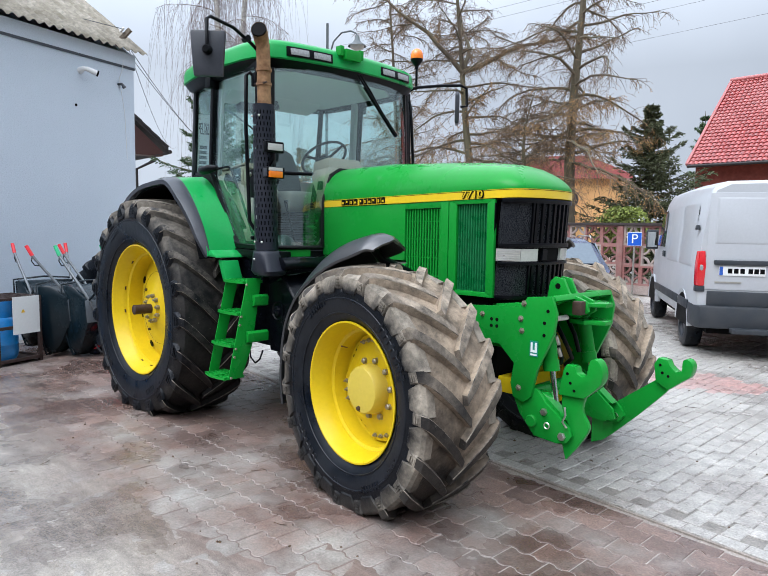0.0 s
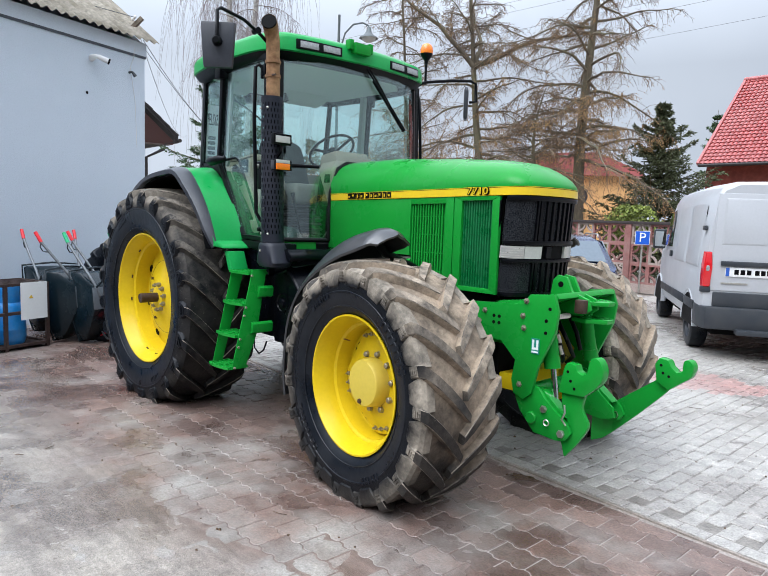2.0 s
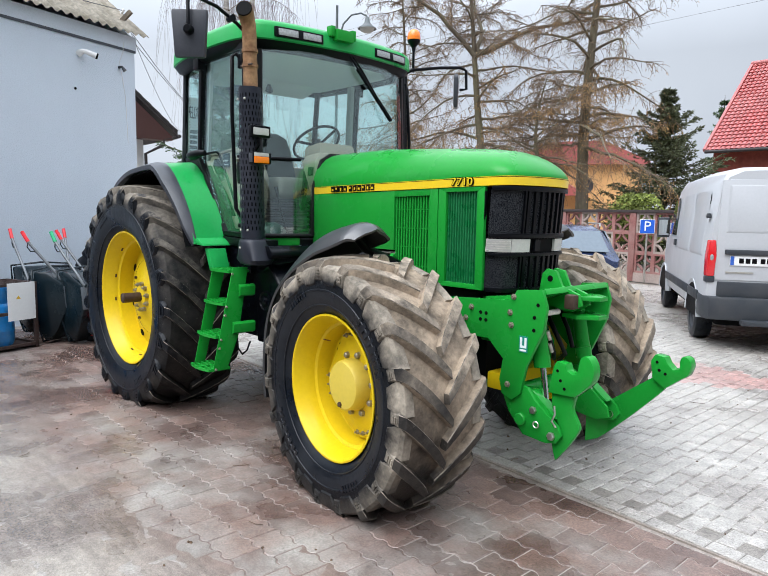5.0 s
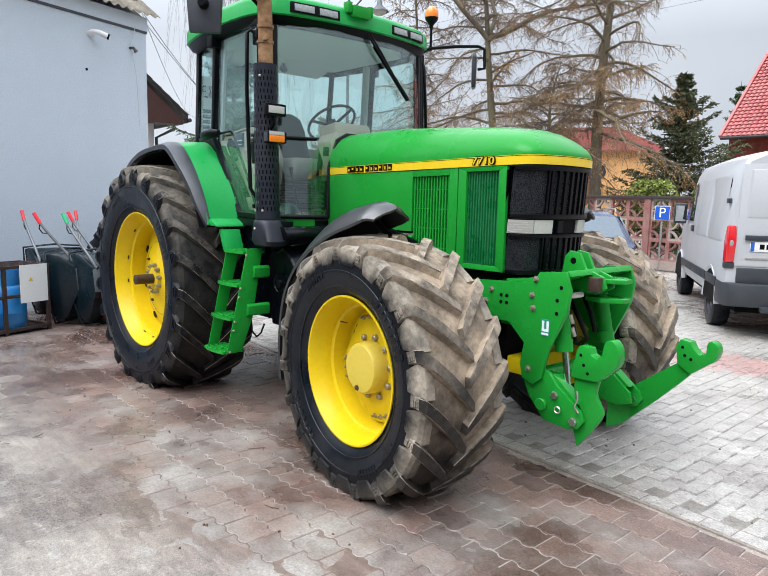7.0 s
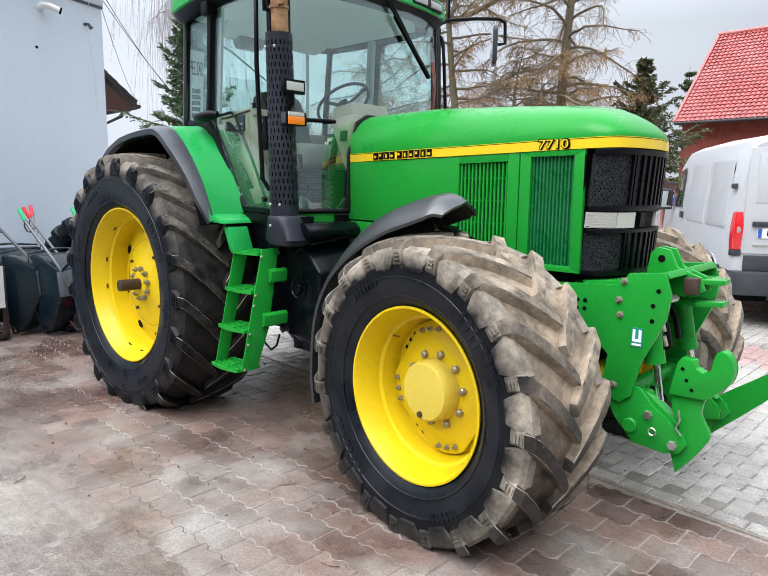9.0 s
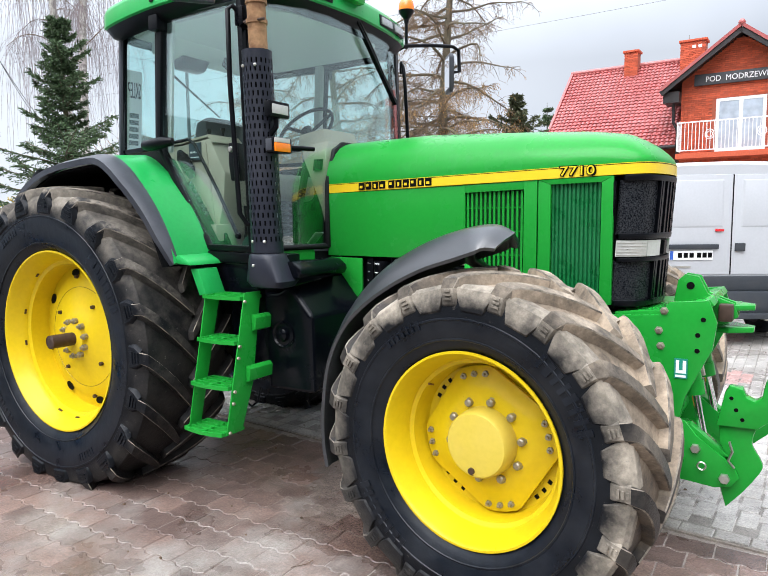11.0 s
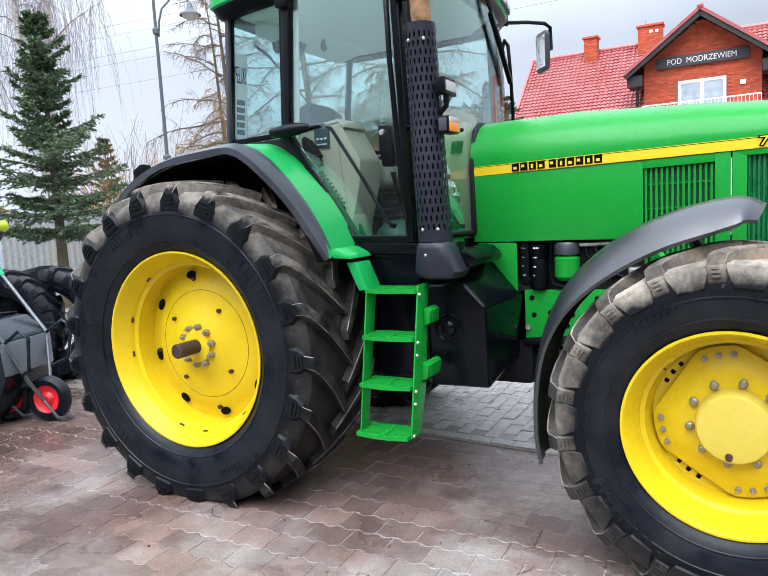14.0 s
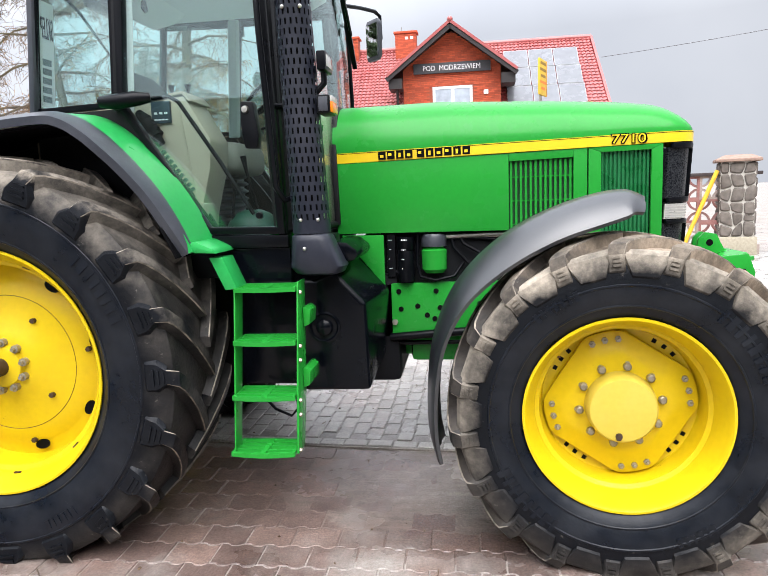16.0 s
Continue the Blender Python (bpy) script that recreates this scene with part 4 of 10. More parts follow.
for f in (-1, 1):
    lo, hi = (f * 0.341, f * 0.315)
    seam_x = 2.722
    # rear side panel, with an opening for the vent
    s = Shape()
    s.prism([(1.44, 1.37), (2.335, 1.365), (2.335, 1.752), (1.44, 1.734)], "y", lo, hi)
    s.prism([(2.655, 1.2), (seam_x, 1.2), (seam_x, 1.764), (2.655, 1.762)], "y", lo, hi)
    s.prism([(2.335, 1.712), (2.655, 1.72), (2.655, 1.762), (2.335, 1.752)], "y", lo, hi)
    side = part("side_panel", s, GREEN, tractor, "green engine side panel", bevel=0.003)
    s = Shape()
    for k in range(13):
        x = 2.342 + k * 0.0245
        s.box((x, f * 0.33, 1.2), (x + 0.011, f * 0.318, 1.715))
    for k in range(4):
        z = 1.27 + k * 0.12
        s.box((2.337, f * 0.327, z), (2.655, f * 0.321, z + 0.006))
    part("vent_grille", s, GREEN, side, "slatted green vent")
    part("vent_backing", Shape().box((2.335, f * 0.31, 1.2), (2.655, f * 0.3, 1.72)), VENT_SHADE, side)
    s = Shape()
    s.prism([(1.46, 1.362), (1.684, 1.358), (1.684, 1.09), (1.63, 1.15), (1.50, 1.31)], "y", f * 0.345, f * 0.33)
    part("lower_panel", s, GREEN, tractor, "green lower side panel", bevel=0.003)
    # front side frame and ribbed panel
    s = Shape()
    s.prism([(seam_x + 0.006, 1.17), (2.79, 1.2), (2.79, 1.738), (seam_x + 0.006, 1.764)], "y", lo, hi)
    s.prism([(3.03, 1.2), (3.085, 1.17), (3.085, 1.77), (3.03, 1.742)], "y", lo, hi)
    s.prism([(2.79, 1.738), (3.03, 1.742), (3.085, 1.77), (seam_x + 0.006, 1.764)], "y", lo, hi)
    s.prism([(seam_x + 0.006, 1.17), (3.085, 1.17), (3.03, 1.2), (2.79, 1.2)], "y", lo, hi)
    front = part("front_side_panel", s, GREEN, tractor, "green frame round a ribbed side screen", bevel=0.004)
    zig = []
    for k in range(12):
        zig += [(2.79 + k * 0.02, f * 0.313), (2.794 + k * 0.02, f * 0.324), (2.803 + k * 0.02, f * 0.324), (2.807 + k * 0.02, f * 0.313)]
    s = Shape().prism(zig + [(3.03, f * 0.308), (2.79, f * 0.308)], "z", 1.2, 1.742)
    part("ribbed_screen", s, material("screen_green", (0.007, 0.13, 0.035), 0.3, 0.1, 0.2, 60, 0.1, stain=(0.02, 0.18, 0.07), stain_amount=0.5, stain_scale=6) if f < 0 else bpy.data.materials["screen_green"], front, "dark green ribbed side screen", smooth=0)

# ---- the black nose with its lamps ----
nose = part("nose", Shape().box((2.9, -0.30, 1.15), (3.09, 0.30, 1.765)), FLAT_BLACK, tractor, "black front grille")


def nose_band(z0, z1, grow, thick=0.012, x0=3.086):
    """A strip that follows the rounded nose between two heights."""
    pts = [(x, y) for x, y in PLAN if x > x0 - 0.01]
    lean = lambda z: (1.75 - z) * -0.06
    outer = [(x + grow, y * (1 + grow / 0.34)) for x, y in pts]
    inner = [(x + grow - thick, y * (1 + (grow - thick) / 0.34)) for x, y in pts]
    return [[(x + lean(z), y, z) for x, y in outer] + [(x + lean(z), y, z) for x, y in inner[::-1]] for z in (z0, z1)]


for z0, z1 in ((1.745, 1.772), (1.478, 1.505), (1.372, 1.392), (1.165, 1.192)):
    part("grille_bar", Shape().loft(nose_band(z0, z1, 0.004)), PLASTIC, nose, bevel=0.004)
part("grille_mesh", Shape().loft(nose_band(1.50, 1.75, -0.012)), MESH_DARK, nose, "wet dark grille mesh")
part("grille_mesh", Shape().loft(nose_band(1.19, 1.375, -0.012)), MESH_DARK, nose, "wet dark grille mesh")
part("lamp_backing", Shape().loft(nose_band(1.39, 1.48, -0.016)), FLAT_BLACK, nose)


def nose_point(u):
    """A place on the rounded nose; u runs from -1 at its right corner to 1."""
    pts = [Vector((x, y, 0)) for x, y in PLAN if x > 3.07]
    lens = [0]
    for a, b in zip(pts, pts[1:]):
        lens.append(lens[-1] + (b - a).length)
    q = (u + 1) / 2 * lens[-1]
    for i in range(len(pts) - 1):
        if lens[i + 1] >= q - 1e-9:
            k = (q - lens[i]) / (lens[i + 1] - lens[i])
            d = (pts[i + 1] - pts[i]).normalized()
            return pts[i].lerp(pts[i + 1], k), d
    return pts[-1], d


def nose_patch(u0, u1, z0, z1, grow, thick=0.02, n=6):
    rings = []
    for k in range(n + 1):
        p, d = nose_point(u0 + (u1 - u0) * k / n)
        out = Vector((d.y, -d.x, 0))
        lean = lambda z: (1.75 - z) * -0.06
        a, b = p + out * grow, p + out * (grow - thick)
        rings.append([(a.x + lean(z0), a.y, z0), (a.x + lean(z1), a.y, z1), (b.x + lean(z1), b.y, z1), (b.x + lean(z0), b.y, z0)])
    return Shape().loft(rings)


part("nose_socket", nose_patch(-0.20, -0.10, 1.402, 1.468, 0.006, 0.02, 2), PLASTIC, nose, "black socket between the headlights")
for u0, u1 in ((-0.91, -0.575), (-0.565, -0.275), (0.275, 0.565), (0.575, 0.91)):
    lamp = part("headlight", nose_patch(u0, u1, 1.397, 1.472, -0.002), LENS, nose, "clear ribbed headlight")
    for k in range(5):
        z = 1.402 + k * 0.014
        if abs(u0) > 0.61 or abs(u1) > 0.61:
            part("lens_rib", nose_patch(u0 + 0.01, u1 - 0.01, z, z + 0.003, 0.0005, 0.004), STEEL, lamp)
for k in range(7):
    u = -0.38 + k * 0.122
    for z0, z1 in ((1.505, 1.745), (1.192, 1.372)):
        part("grille_slat", nose_patch(u, u + 0.045, z0, z1, 0.003, 0.03, 1), PLASTIC, nose)
for u in (-0.97, -0.42, 0.42, 0.97):
    for z0, z1 in ((1.505, 1.745), (1.192, 1.372)):
        part("grille_frame", nose_patch(u - 0.012, u + 0.012, z0, z1, 0.004, 0.02, 1), PLASTIC, nose)

# lettering on the stripe: the maker's name as plain blocks, the model number in figures
for k in range(10):
    x = 1.672 + k * 0.0465 + (0.014 if k > 3 else 0)
    z = stripe_low(x) + 0.026
    s = Shape().box((x, -0.3495, z - 0.019), (x + 0.038, -0.340, z + 0.021))
    blk = part("name_block", s, FLAT_BLACK, tractor)
    part("name_face", Shape().box((x + (0.009, 0.006, 0.012)[k % 3], -0.3515, z - (0.010, 0.002, 0.012)[k % 3]), (x + (0.027, 0.022, 0.024)[k % 3], -0.340, z + (0.004, 0.012, 0.010)[k % 3])), YELLOW_FILM, blk)
num = pose(2.918, -0.3475, stripe_low(2.9) + 0.028, 90, 0, 0)
shadow = letters("model_number", "7710", 0.064, FLAT_BLACK, tractor, num @ pose(0.006, -0.005, 0), 0.0015, 1.35)
for dx, dy in ((-0.004, 0.003), (0.004, 0.003), (-0.004, -0.003), (0.002, -0.003)):
    letters("number_outline", "7710", 0.064, FLAT_BLACK, shadow, num @ pose(dx, dy, 0.0006), 0.0012, 1.35)
letters("number_face", "7710", 0.062, YELLOW_FILM, shadow, num @ pose(0, 0, 0.003), 0.0015, 1.35)
for ob in shadow.children:
    ob.matrix_basis = (num @ pose(0.006, -0.005, 0)).inverted() @ ob.matrix_basis

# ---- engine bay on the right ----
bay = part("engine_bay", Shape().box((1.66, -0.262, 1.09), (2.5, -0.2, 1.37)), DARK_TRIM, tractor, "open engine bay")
s = Shape().lathe([(0, 1.105), (0.042, 1.105), (0.044, 1.12), (0.044, 1.25), (0.04, 1.27), (0.047, 1.28), (0.047, 1.345), (0, 1.345)], (1.795, -0.3, 0), "z", 20)
part("fuel_filter", s, PLASTIC, bay, "black canister filter with a pale printed label")
s = Shape().lathe([(0, 1.15), (0.05, 1.15), (0.066, 1.17), (0.068, 1.27), (0.05, 1.285), (0.064, 1.29), (0.064, 1.335), (0.04, 1.35), (0, 1.35)], (1.945, -0.29, 0), "z", 24)
part("oil_filter", s, GREEN, bay, "scuffed green oil filter")
part("filter_top", Shape().lathe([(0, 1.356), (0.058, 1.356), (0.067, 1.34), (0.067, 1.29), (0.05, 1.288)], (1.945, -0.29, 0), "z", 24), GREY_PLASTIC, bay)
part("fuse_box", Shape().box((1.695, -0.31, 1.13), (1.74, -0.25, 1.36)), PLASTIC, bay, bevel=0.004)
for k in range(4):
    z = 1.33 - k * 0.05
    part("printed_bar", Shape().box((1.702 + 0.004 * (k % 2), -0.3125, z - 0.003), (1.722 - 0.006 * (k % 3), -0.309, z)), WHITE_FILM, bay)
    for q in range(4 - k):
        part("printed_bar", Shape().box((1.776 + q * 0.008, -0.349, z - 0.004 - 0.002 * (q % 2)), (1.781 + q * 0.008, -0.343, z + 0.003 * (k == 0))), WHITE_FILM, bay)
for pts in ([(2.03, -0.27, 1.36), (2.05, -0.29, 1.28), (2.12, -0.3, 1.2), (2.25, -0.28, 1.16)], [(2.07, -0.27, 1.36), (2.1, -0.3, 1.3), (2.2, -0.3, 1.24), (2.4, -0.28, 1.2)],
            [(1.86, -0.29, 1.36), (1.855, -0.31, 1.2), (1.87, -0.31, 1.13), (1.95, -0.32, 1.11), (2.05, -0.31, 1.13), (2.1, -0.29, 1.2)], [(2.12, -0.28, 1.33), (2.25, -0.29, 1.32), (2.35, -0.28, 1.30)],
            [(1.70, -0.28, 1.12), (1.72, -0.3, 1.18), (1.75, -0.3, 1.15), (1.77, -0.29, 1.1)]):
    part("hose", Shape().tube(pts, 0.009, 8), PLASTIC, bay, smooth=60)
part("pump", Shape().box((2.26, -0.33, 1.14), (2.36, -0.25, 1.22)), STEEL, bay, "grey metal pump", bevel=0.012)
part("manifold_pipe", Shape().tube([(2.0, -0.28, 1.34), (2.3, -0.29, 1.345), (2.45, -0.28, 1.34)], 0.016, 8), STEEL, bay, smooth=60)

# ---- cab ----
WALL = [(1.245, 0.80), (1.30, 0.745), (1.37, 0.62), (1.42, 0.45), (1.445, 0.25), (1.45, 0.0)]
FRONT = [(x, -y) for x, y in WALL] + [(x, y) for x, y in WALL[-2::-1]]


def slab(quad, thick, normal):
    """A pane or plate: an outline of points in space, thickened along a normal."""
    n = Vector(normal).normalized() * thick
    return Shape().loft([[Vector(p) for p in quad], [Vector(p) + n for p in quad]])


cab = part("cab", Shape().prism([(0.05, -0.66), (0.55, -0.77), (1.20, -0.77), (1.40, -0.5), (1.44, 0), (1.40, 0.5), (1.20, 0.77), (0.55, 0.77), (0.05, 0.66)], "z", 1.20, 1.40), DARK_TRIM, tractor, "dark cab floor", bevel=0.02)
# rear lower wall and floor ends
part("rear_wall", Shape().prism([(0.0, -0.66), (0.06, -0.66), (0.06, 0.66), (0.0, 0.66)], "z", 1.38, 2.03), BEIGE, cab, "beige rear cab wall")
for f in (-1, 1):
    y0, y1 = f * 0.815, f * 0.765
    # door: outline in x and z
    door_out = [(0.565, 2.80), (0.52, 2.02), (0.905, 1.415), (1.285, 1.405), (1.245, 2.80)]
    door_in = [(0.61, 2.755), (0.552, 2.03), (0.925, 1.447), (1.247, 1.44), (1.21, 2.755)]
    rim = [[(x, y0, z) for x, z in door_out], [(x, y0, z) for x, z in door_in], [(x, y1, z) for x, z in door_in], [(x, y1, z) for x, z in door_out]]
    dr = part("door", Shape().loft(rim, caps=False, closed=True), PLASTIC, cab, "black-framed glass cab door", bevel=0.008)
    part("door_glass", Shape().prism([(0.60, 2.77), (0.557, 2.03), (0.925, 1.446), (1.255, 1.436), (1.22, 2.77)], "y", f * 0.793, f * 0.788), GLASS, dr, "tinted door glass").visible_shadow = False
    s = Shape().tube([(0.60, f * 0.80, 2.04), (0.75, f * 0.77, 2.06), (0.80, f * 0.77, 2.03), (0.98, f * 0.77, 1.75), (1.13, f * 0.775, 1.50)], 0.010, 8)
    part("grab_handle", s, PLASTIC, dr, "black bent door pull bar", smooth=60)
    part("door_knob", Shape().lathe([(0, f * 0.818), (0.014, f * 0.817), (0.018, f * 0.80)], (1.165, 0, 1.495), "y", 16), PLASTIC, dr)
    part("latch", Shape().prism([(1.115, 1.80), (1.175, 1.80), (1.185, 1.86), (1.165, 2.01), (1.105, 2.015), (1.10, 1.90)], "y", f * 0.80, f * 0.74), PLASTIC, dr, bevel=0.012)
    part("latch_button", Shape().lathe([(0, f * 0.815), (0.014, f * 0.814), (0.018, f * 0.80)], (1.128, 0, 1.975), "y", 14), STEEL, dr)
    part("handle", Shape().tube([(0.47, f * 0.86, 2.035), (0.54, f * 0.87, 2.03), (0.64, f * 0.865, 2.04), (0.70, f * 0.84, 2.045)], [0.026, 0.036, 0.034, 0.022], 10), PLASTIC, dr, "black outer door handle", smooth=60)
    # door hinges
    for z in (2.74, ):
        part("hinge", Shape().box((0.535, f * 0.85, z - 0.05), (0.615, f * 0.79, z + 0.04)), PLASTIC, dr, bevel=0.014)
    # rear quarter window
    win_out = [(0.515, f * 0.80, 2.015), (0.01, f * 0.69, 2.015), (0.085, f * 0.70, 2.80), (0.56, f * 0.80, 2.80)]
    win_in = [(0.485, f * 0.794, 2.045), (0.05, f * 0.70, 2.045), (0.12, f * 0.708, 2.76), (0.525, f * 0.793, 2.76)]
    q = Vector((0, -f * 0.03, 0))
    rim = [[Vector(p) for p in win_out], [Vector(p) for p in win_in], [Vector(p) + q for p in win_in], [Vector(p) + q for p in win_out]]
    rw = part("rear_side_window", Shape().loft(rim, caps=False, closed=True), PLASTIC, cab, "black-framed rear side window", bevel=0.006)
    part("glass_pane", slab([Vector(p) + q * 0.4 for p in win_in], 0.005, (0, -f, 0)), GLASS, rw).visible_shadow = False
    # front corner post
    part("front_post", Shape().loft([[(1.25 + d, f * 0.80, 1.40) for d in (0,)] + [(1.29, f * 0.79, 1.40), (1.30, f * 0.74, 1.40), (1.25, f * 0.75, 1.40)],
                                     [(1.22, f * 0.79, 2.8), (1.26, f * 0.775, 2.8), (1.27, f * 0.735, 2.8), (1.22, f * 0.74, 2.8)]]), PLASTIC, cab, bevel=0.006)
    # the dark edge of the windscreen, from the post round the corner
    band = [(1.245, 0.80), (1.275, 0.772), (1.30, 0.745), (1.325, 0.703)]
    part("screen_edge", Shape().loft([[(x + q * 0.012 - u * 0.045, f * (y + 0.004 + q * 0.006) * (1 - 0.025 * u), 1.42 + 1.37 * u) for u in (0, 1)] + [(x - 0.02 - u * 0.045, f * (y - 0.02) * (1 - 0.025 * u), 1.42 + 1.37 * u) for u in (1, 0)] for x, y, q in [(*p, 1) for p in band]]), SEAL, cab, smooth=0)
    part("rear_post", Shape().loft([[(0.0, f * 0.70, 1.98), (0.035, f * 0.715, 1.98), (0.05, f * 0.69, 1.98), (0.0, f * 0.685, 1.98)],
                                    [(0.075, f * 0.71, 2.8), (0.11, f * 0.72, 2.8), (0.12, f * 0.69, 2.8), (0.075, f * 0.685, 2.8)]]), GREY_PLASTIC, cab, bevel=0.006)
    part("middle_post", Shape().loft([[(0.50, f * 0.808, 2.0), (0.545, f * 0.812, 2.0), (0.545, f * 0.75, 2.0), (0.50, f * 0.75, 2.0)],
                                      [(0.55, f * 0.803, 2.8), (0.59, f * 0.807, 2.8), (0.59, f * 0.75, 2.8), (0.55, f * 0.75, 2.8)]]), SEAL, cab, bevel=0.006)
    part("post_trim", Shape().loft([[(0.485, f * 0.748, 2.0), (0.57, f * 0.748, 2.0), (0.555, f * 0.715, 2.0), (0.50, f * 0.715, 2.0)],
                                    [(0.535, f * 0.738, 2.775), (0.62, f * 0.738, 2.775), (0.605, f * 0.705, 2.775), (0.55, f * 0.705, 2.775)]]), LINING, cab, "pale grey trim inside the post", bevel=0.008)
    # inner fender trim beside the seat
    part("inner_trim", Shape().prism([(0.06, 1.40), (0.95, 1.40), (0.80, 1.62), (0.55, 1.96), (0.06, 1.99)], "y", f * 0.74, f * 0.70), DARK_TRIM, cab, "dark inner side trim", bevel=0.01)
# windscreen, curved from post to post
rows = []
for z, dx, shrink in ((1.43, 0.0, 1.0), (1.9, -0.005, 0.998), (2.4, -0.02, 0.99), (2.82, -0.045, 0.975)):
    rows.append([(x + dx, y * shrink, z) for x, y in FRONT])
back = [[(x - 0.006, y * 0.993, z) for x, y, z in r] for r in rows]
s = Shape().loft([r + b[::-1] for r, b in zip(rows, back)])
part("windscreen", s, GLASS_FRONT, cab, "curved tinted windscreen", smooth=60).visible_shadow = False
s = Shape().tube([(x + 0.004, y, 1.425) for x, y in FRONT], 0.016, 8)
part("windscreen_seal", s, SEAL, cab, smooth=60)
s = Shape().tube([(x + 0.012, y, 1.985) for x, y in FRONT if abs(y) > 0.3 and y < 0], 0.013, 8)
part("screen_bar", s, PLASTIC, cab, smooth=60)
s = Shape().tube([(x + 0.012, y, 1.985) for x, y in FRONT if abs(y) > 0.3 and y > 0], 0.013, 8)
part("screen_bar", s, PLASTIC, cab, smooth=60)
part("scuttle", Shape().loft([[(1.43, -0.36, 1.42), (1.46, -0.36, 1.42), (1.46, 0.36, 1.42), (1.43, 0.36, 1.42)], [(1.425, -0.345, 1.80), (1.452, -0.345, 1.80), (1.452, 0.345, 1.80), (1.425, 0.345, 1.80)],
                              [(1.425, -0.27, 2.0), (1.452, -0.27, 2.0), (1.452, 0.27, 2.0), (1.425, 0.27, 2.0)], [(1.425, -0.18, 2.05), (1.45, -0.18, 2.05), (1.45, 0.18, 2.05), (1.425, 0.18, 2.05)]]), SEAL, cab, "black seal behind the bonnet", bevel=0.006)
# rear window
part("rear_window", slab([(0.03, -0.65, 2.04), (0.03, 0.65, 2.04), (0.10, 0.66, 2.78), (0.10, -0.66, 2.78)], 0.005, (1, 0, 0)), GLASS, cab, "rear cab window").visible_shadow = False
# sills
part("sill", Shape().prism([(0.88, 1.41), (1.30, 1.40), (1.30, 1.345), (0.93, 1.345)], "y", -0.82, -0.74), PLASTIC, cab, bevel=0.006)
part("sill", Shape().prism([(0.88, 1.41), (1.30, 1.40), (1.30, 1.345), (0.93, 1.345)], "y", 0.74, 0.82), PLASTIC, cab, bevel=0.006)
s = Shape().loft([[(x + 0.002, y, z) for x, y in FRONT if y < -0.3] + [(x - 0.05, y * 0.94, z) for x, y in FRONT[::-1] if y < -0.3] for z in (1.335, 1.415)])
part("front_sill", s, GREEN, cab, "green cab sill")
s = Shape().loft([[(x + 0.0, y, z) for x, y in FRONT if y < -0.25] + [(x - 0.1, y * 0.94, z) for x, y in FRONT[::-1] if y < -0.25] for z in (1.15, 1.335)])
part("front_skirt", s, PLASTIC, cab, "black plastic skirt below the cab")
part("side_skirt", Shape().prism([(0.93, 1.345), (1.30, 1.345), (1.30, 1.15), (1.02, 1.15)], "y", -0.80, -0.72), PLASTIC_WET, cab, "black plastic side skirt", bevel=0.008)
part("side_skirt", Shape().prism([(0.93, 1.345), (1.30, 1.345), (1.30, 1.15), (1.02, 1.15)], "y", 0.72, 0.80), PLASTIC_WET, cab, bevel=0.008)

# roof
RIM = [(0.03, 0.0), (0.03, 0.5), (0.05, 0.66), (0.12, 0.735), (0.55, 0.80), (1.0, 0.80), (1.17, 0.775), (1.255, 0.725), (1.315, 0.62), (1.36, 0.36), (1.385, 0.0)]
RIM = eased(RIM, 3)
RING = [(x, -y) for x, y in RIM] + [(x, y) for x, y in RIM[-2:0:-1]]


def roof_ring(grow, z, tilt=0.0):
    cx, out = 0.75, []
    for x, y in RING:
        d = Vector((x - cx, y, 0))
        k = 1 + grow / max(0.3, d.length)
        out.append((cx + d.x * k, d.y * k, z + tilt * (x - cx)))
    return out


roof = part("roof", Shape().loft([roof_ring(0.02, 2.83, 0.02), roof_ring(0.06, 2.806, 0.02), roof_ring(0.076, 2.814, 0.02), roof_ring(0.072, 2.90, 0.02), roof_ring(0.060, 2.926, 0.02), roof_ring(0.025, 2.948, 0.02),
                                  roof_ring(-0.12, 2.975, 0.015), roof_ring(-0.35, 2.995, 0.01)]), GREEN_CAB, cab, "faded green cab roof", smooth=45)
part("headliner", Shape().loft([roof_ring(-0.05, 2.79, 0.02), roof_ring(-0.03, 2.742, 0.02), roof_ring(0.025, 2.758, 0.02), roof_ring(0.062, 2.806, 0.02), roof_ring(0.0, 2.84, 0.02)]), PLASTIC, roof, "black underside of the roof", smooth=40)
part("roof_lining", Shape().prism([(0.10, -0.60), (0.16, -0.68), (1.10, -0.68), (1.28, -0.45), (1.33, 0), (1.28, 0.45), (1.10, 0.68), (0.16, 0.68), (0.10, 0.60)], "z", 2.765, 2.80), LINING, roof, "grey roof lining", bevel=0.012)
part("air_duct", Shape().prism([(0.12, 2.77), (0.12, 2.68), (0.26, 2.71), (0.36, 2.77)], "y", -0.5, 0.5), LINING, roof, "grey air duct across the rear of the lining", bevel=0.02)
# black visor and lamps in the front of the roof
FIX = [(x, y) for x, y in RING if x > 1.1]
FIX.sort(key=lambda p: p[1])


def roof_front(y, z, push=0.0):
    x = float(np.interp(y, [p[1] for p in FIX], [p[0] for p in FIX])) + 0.072
    return Vector((x + push - (z - 2.84) * 0.06, y * 1.07, z + 0.006))


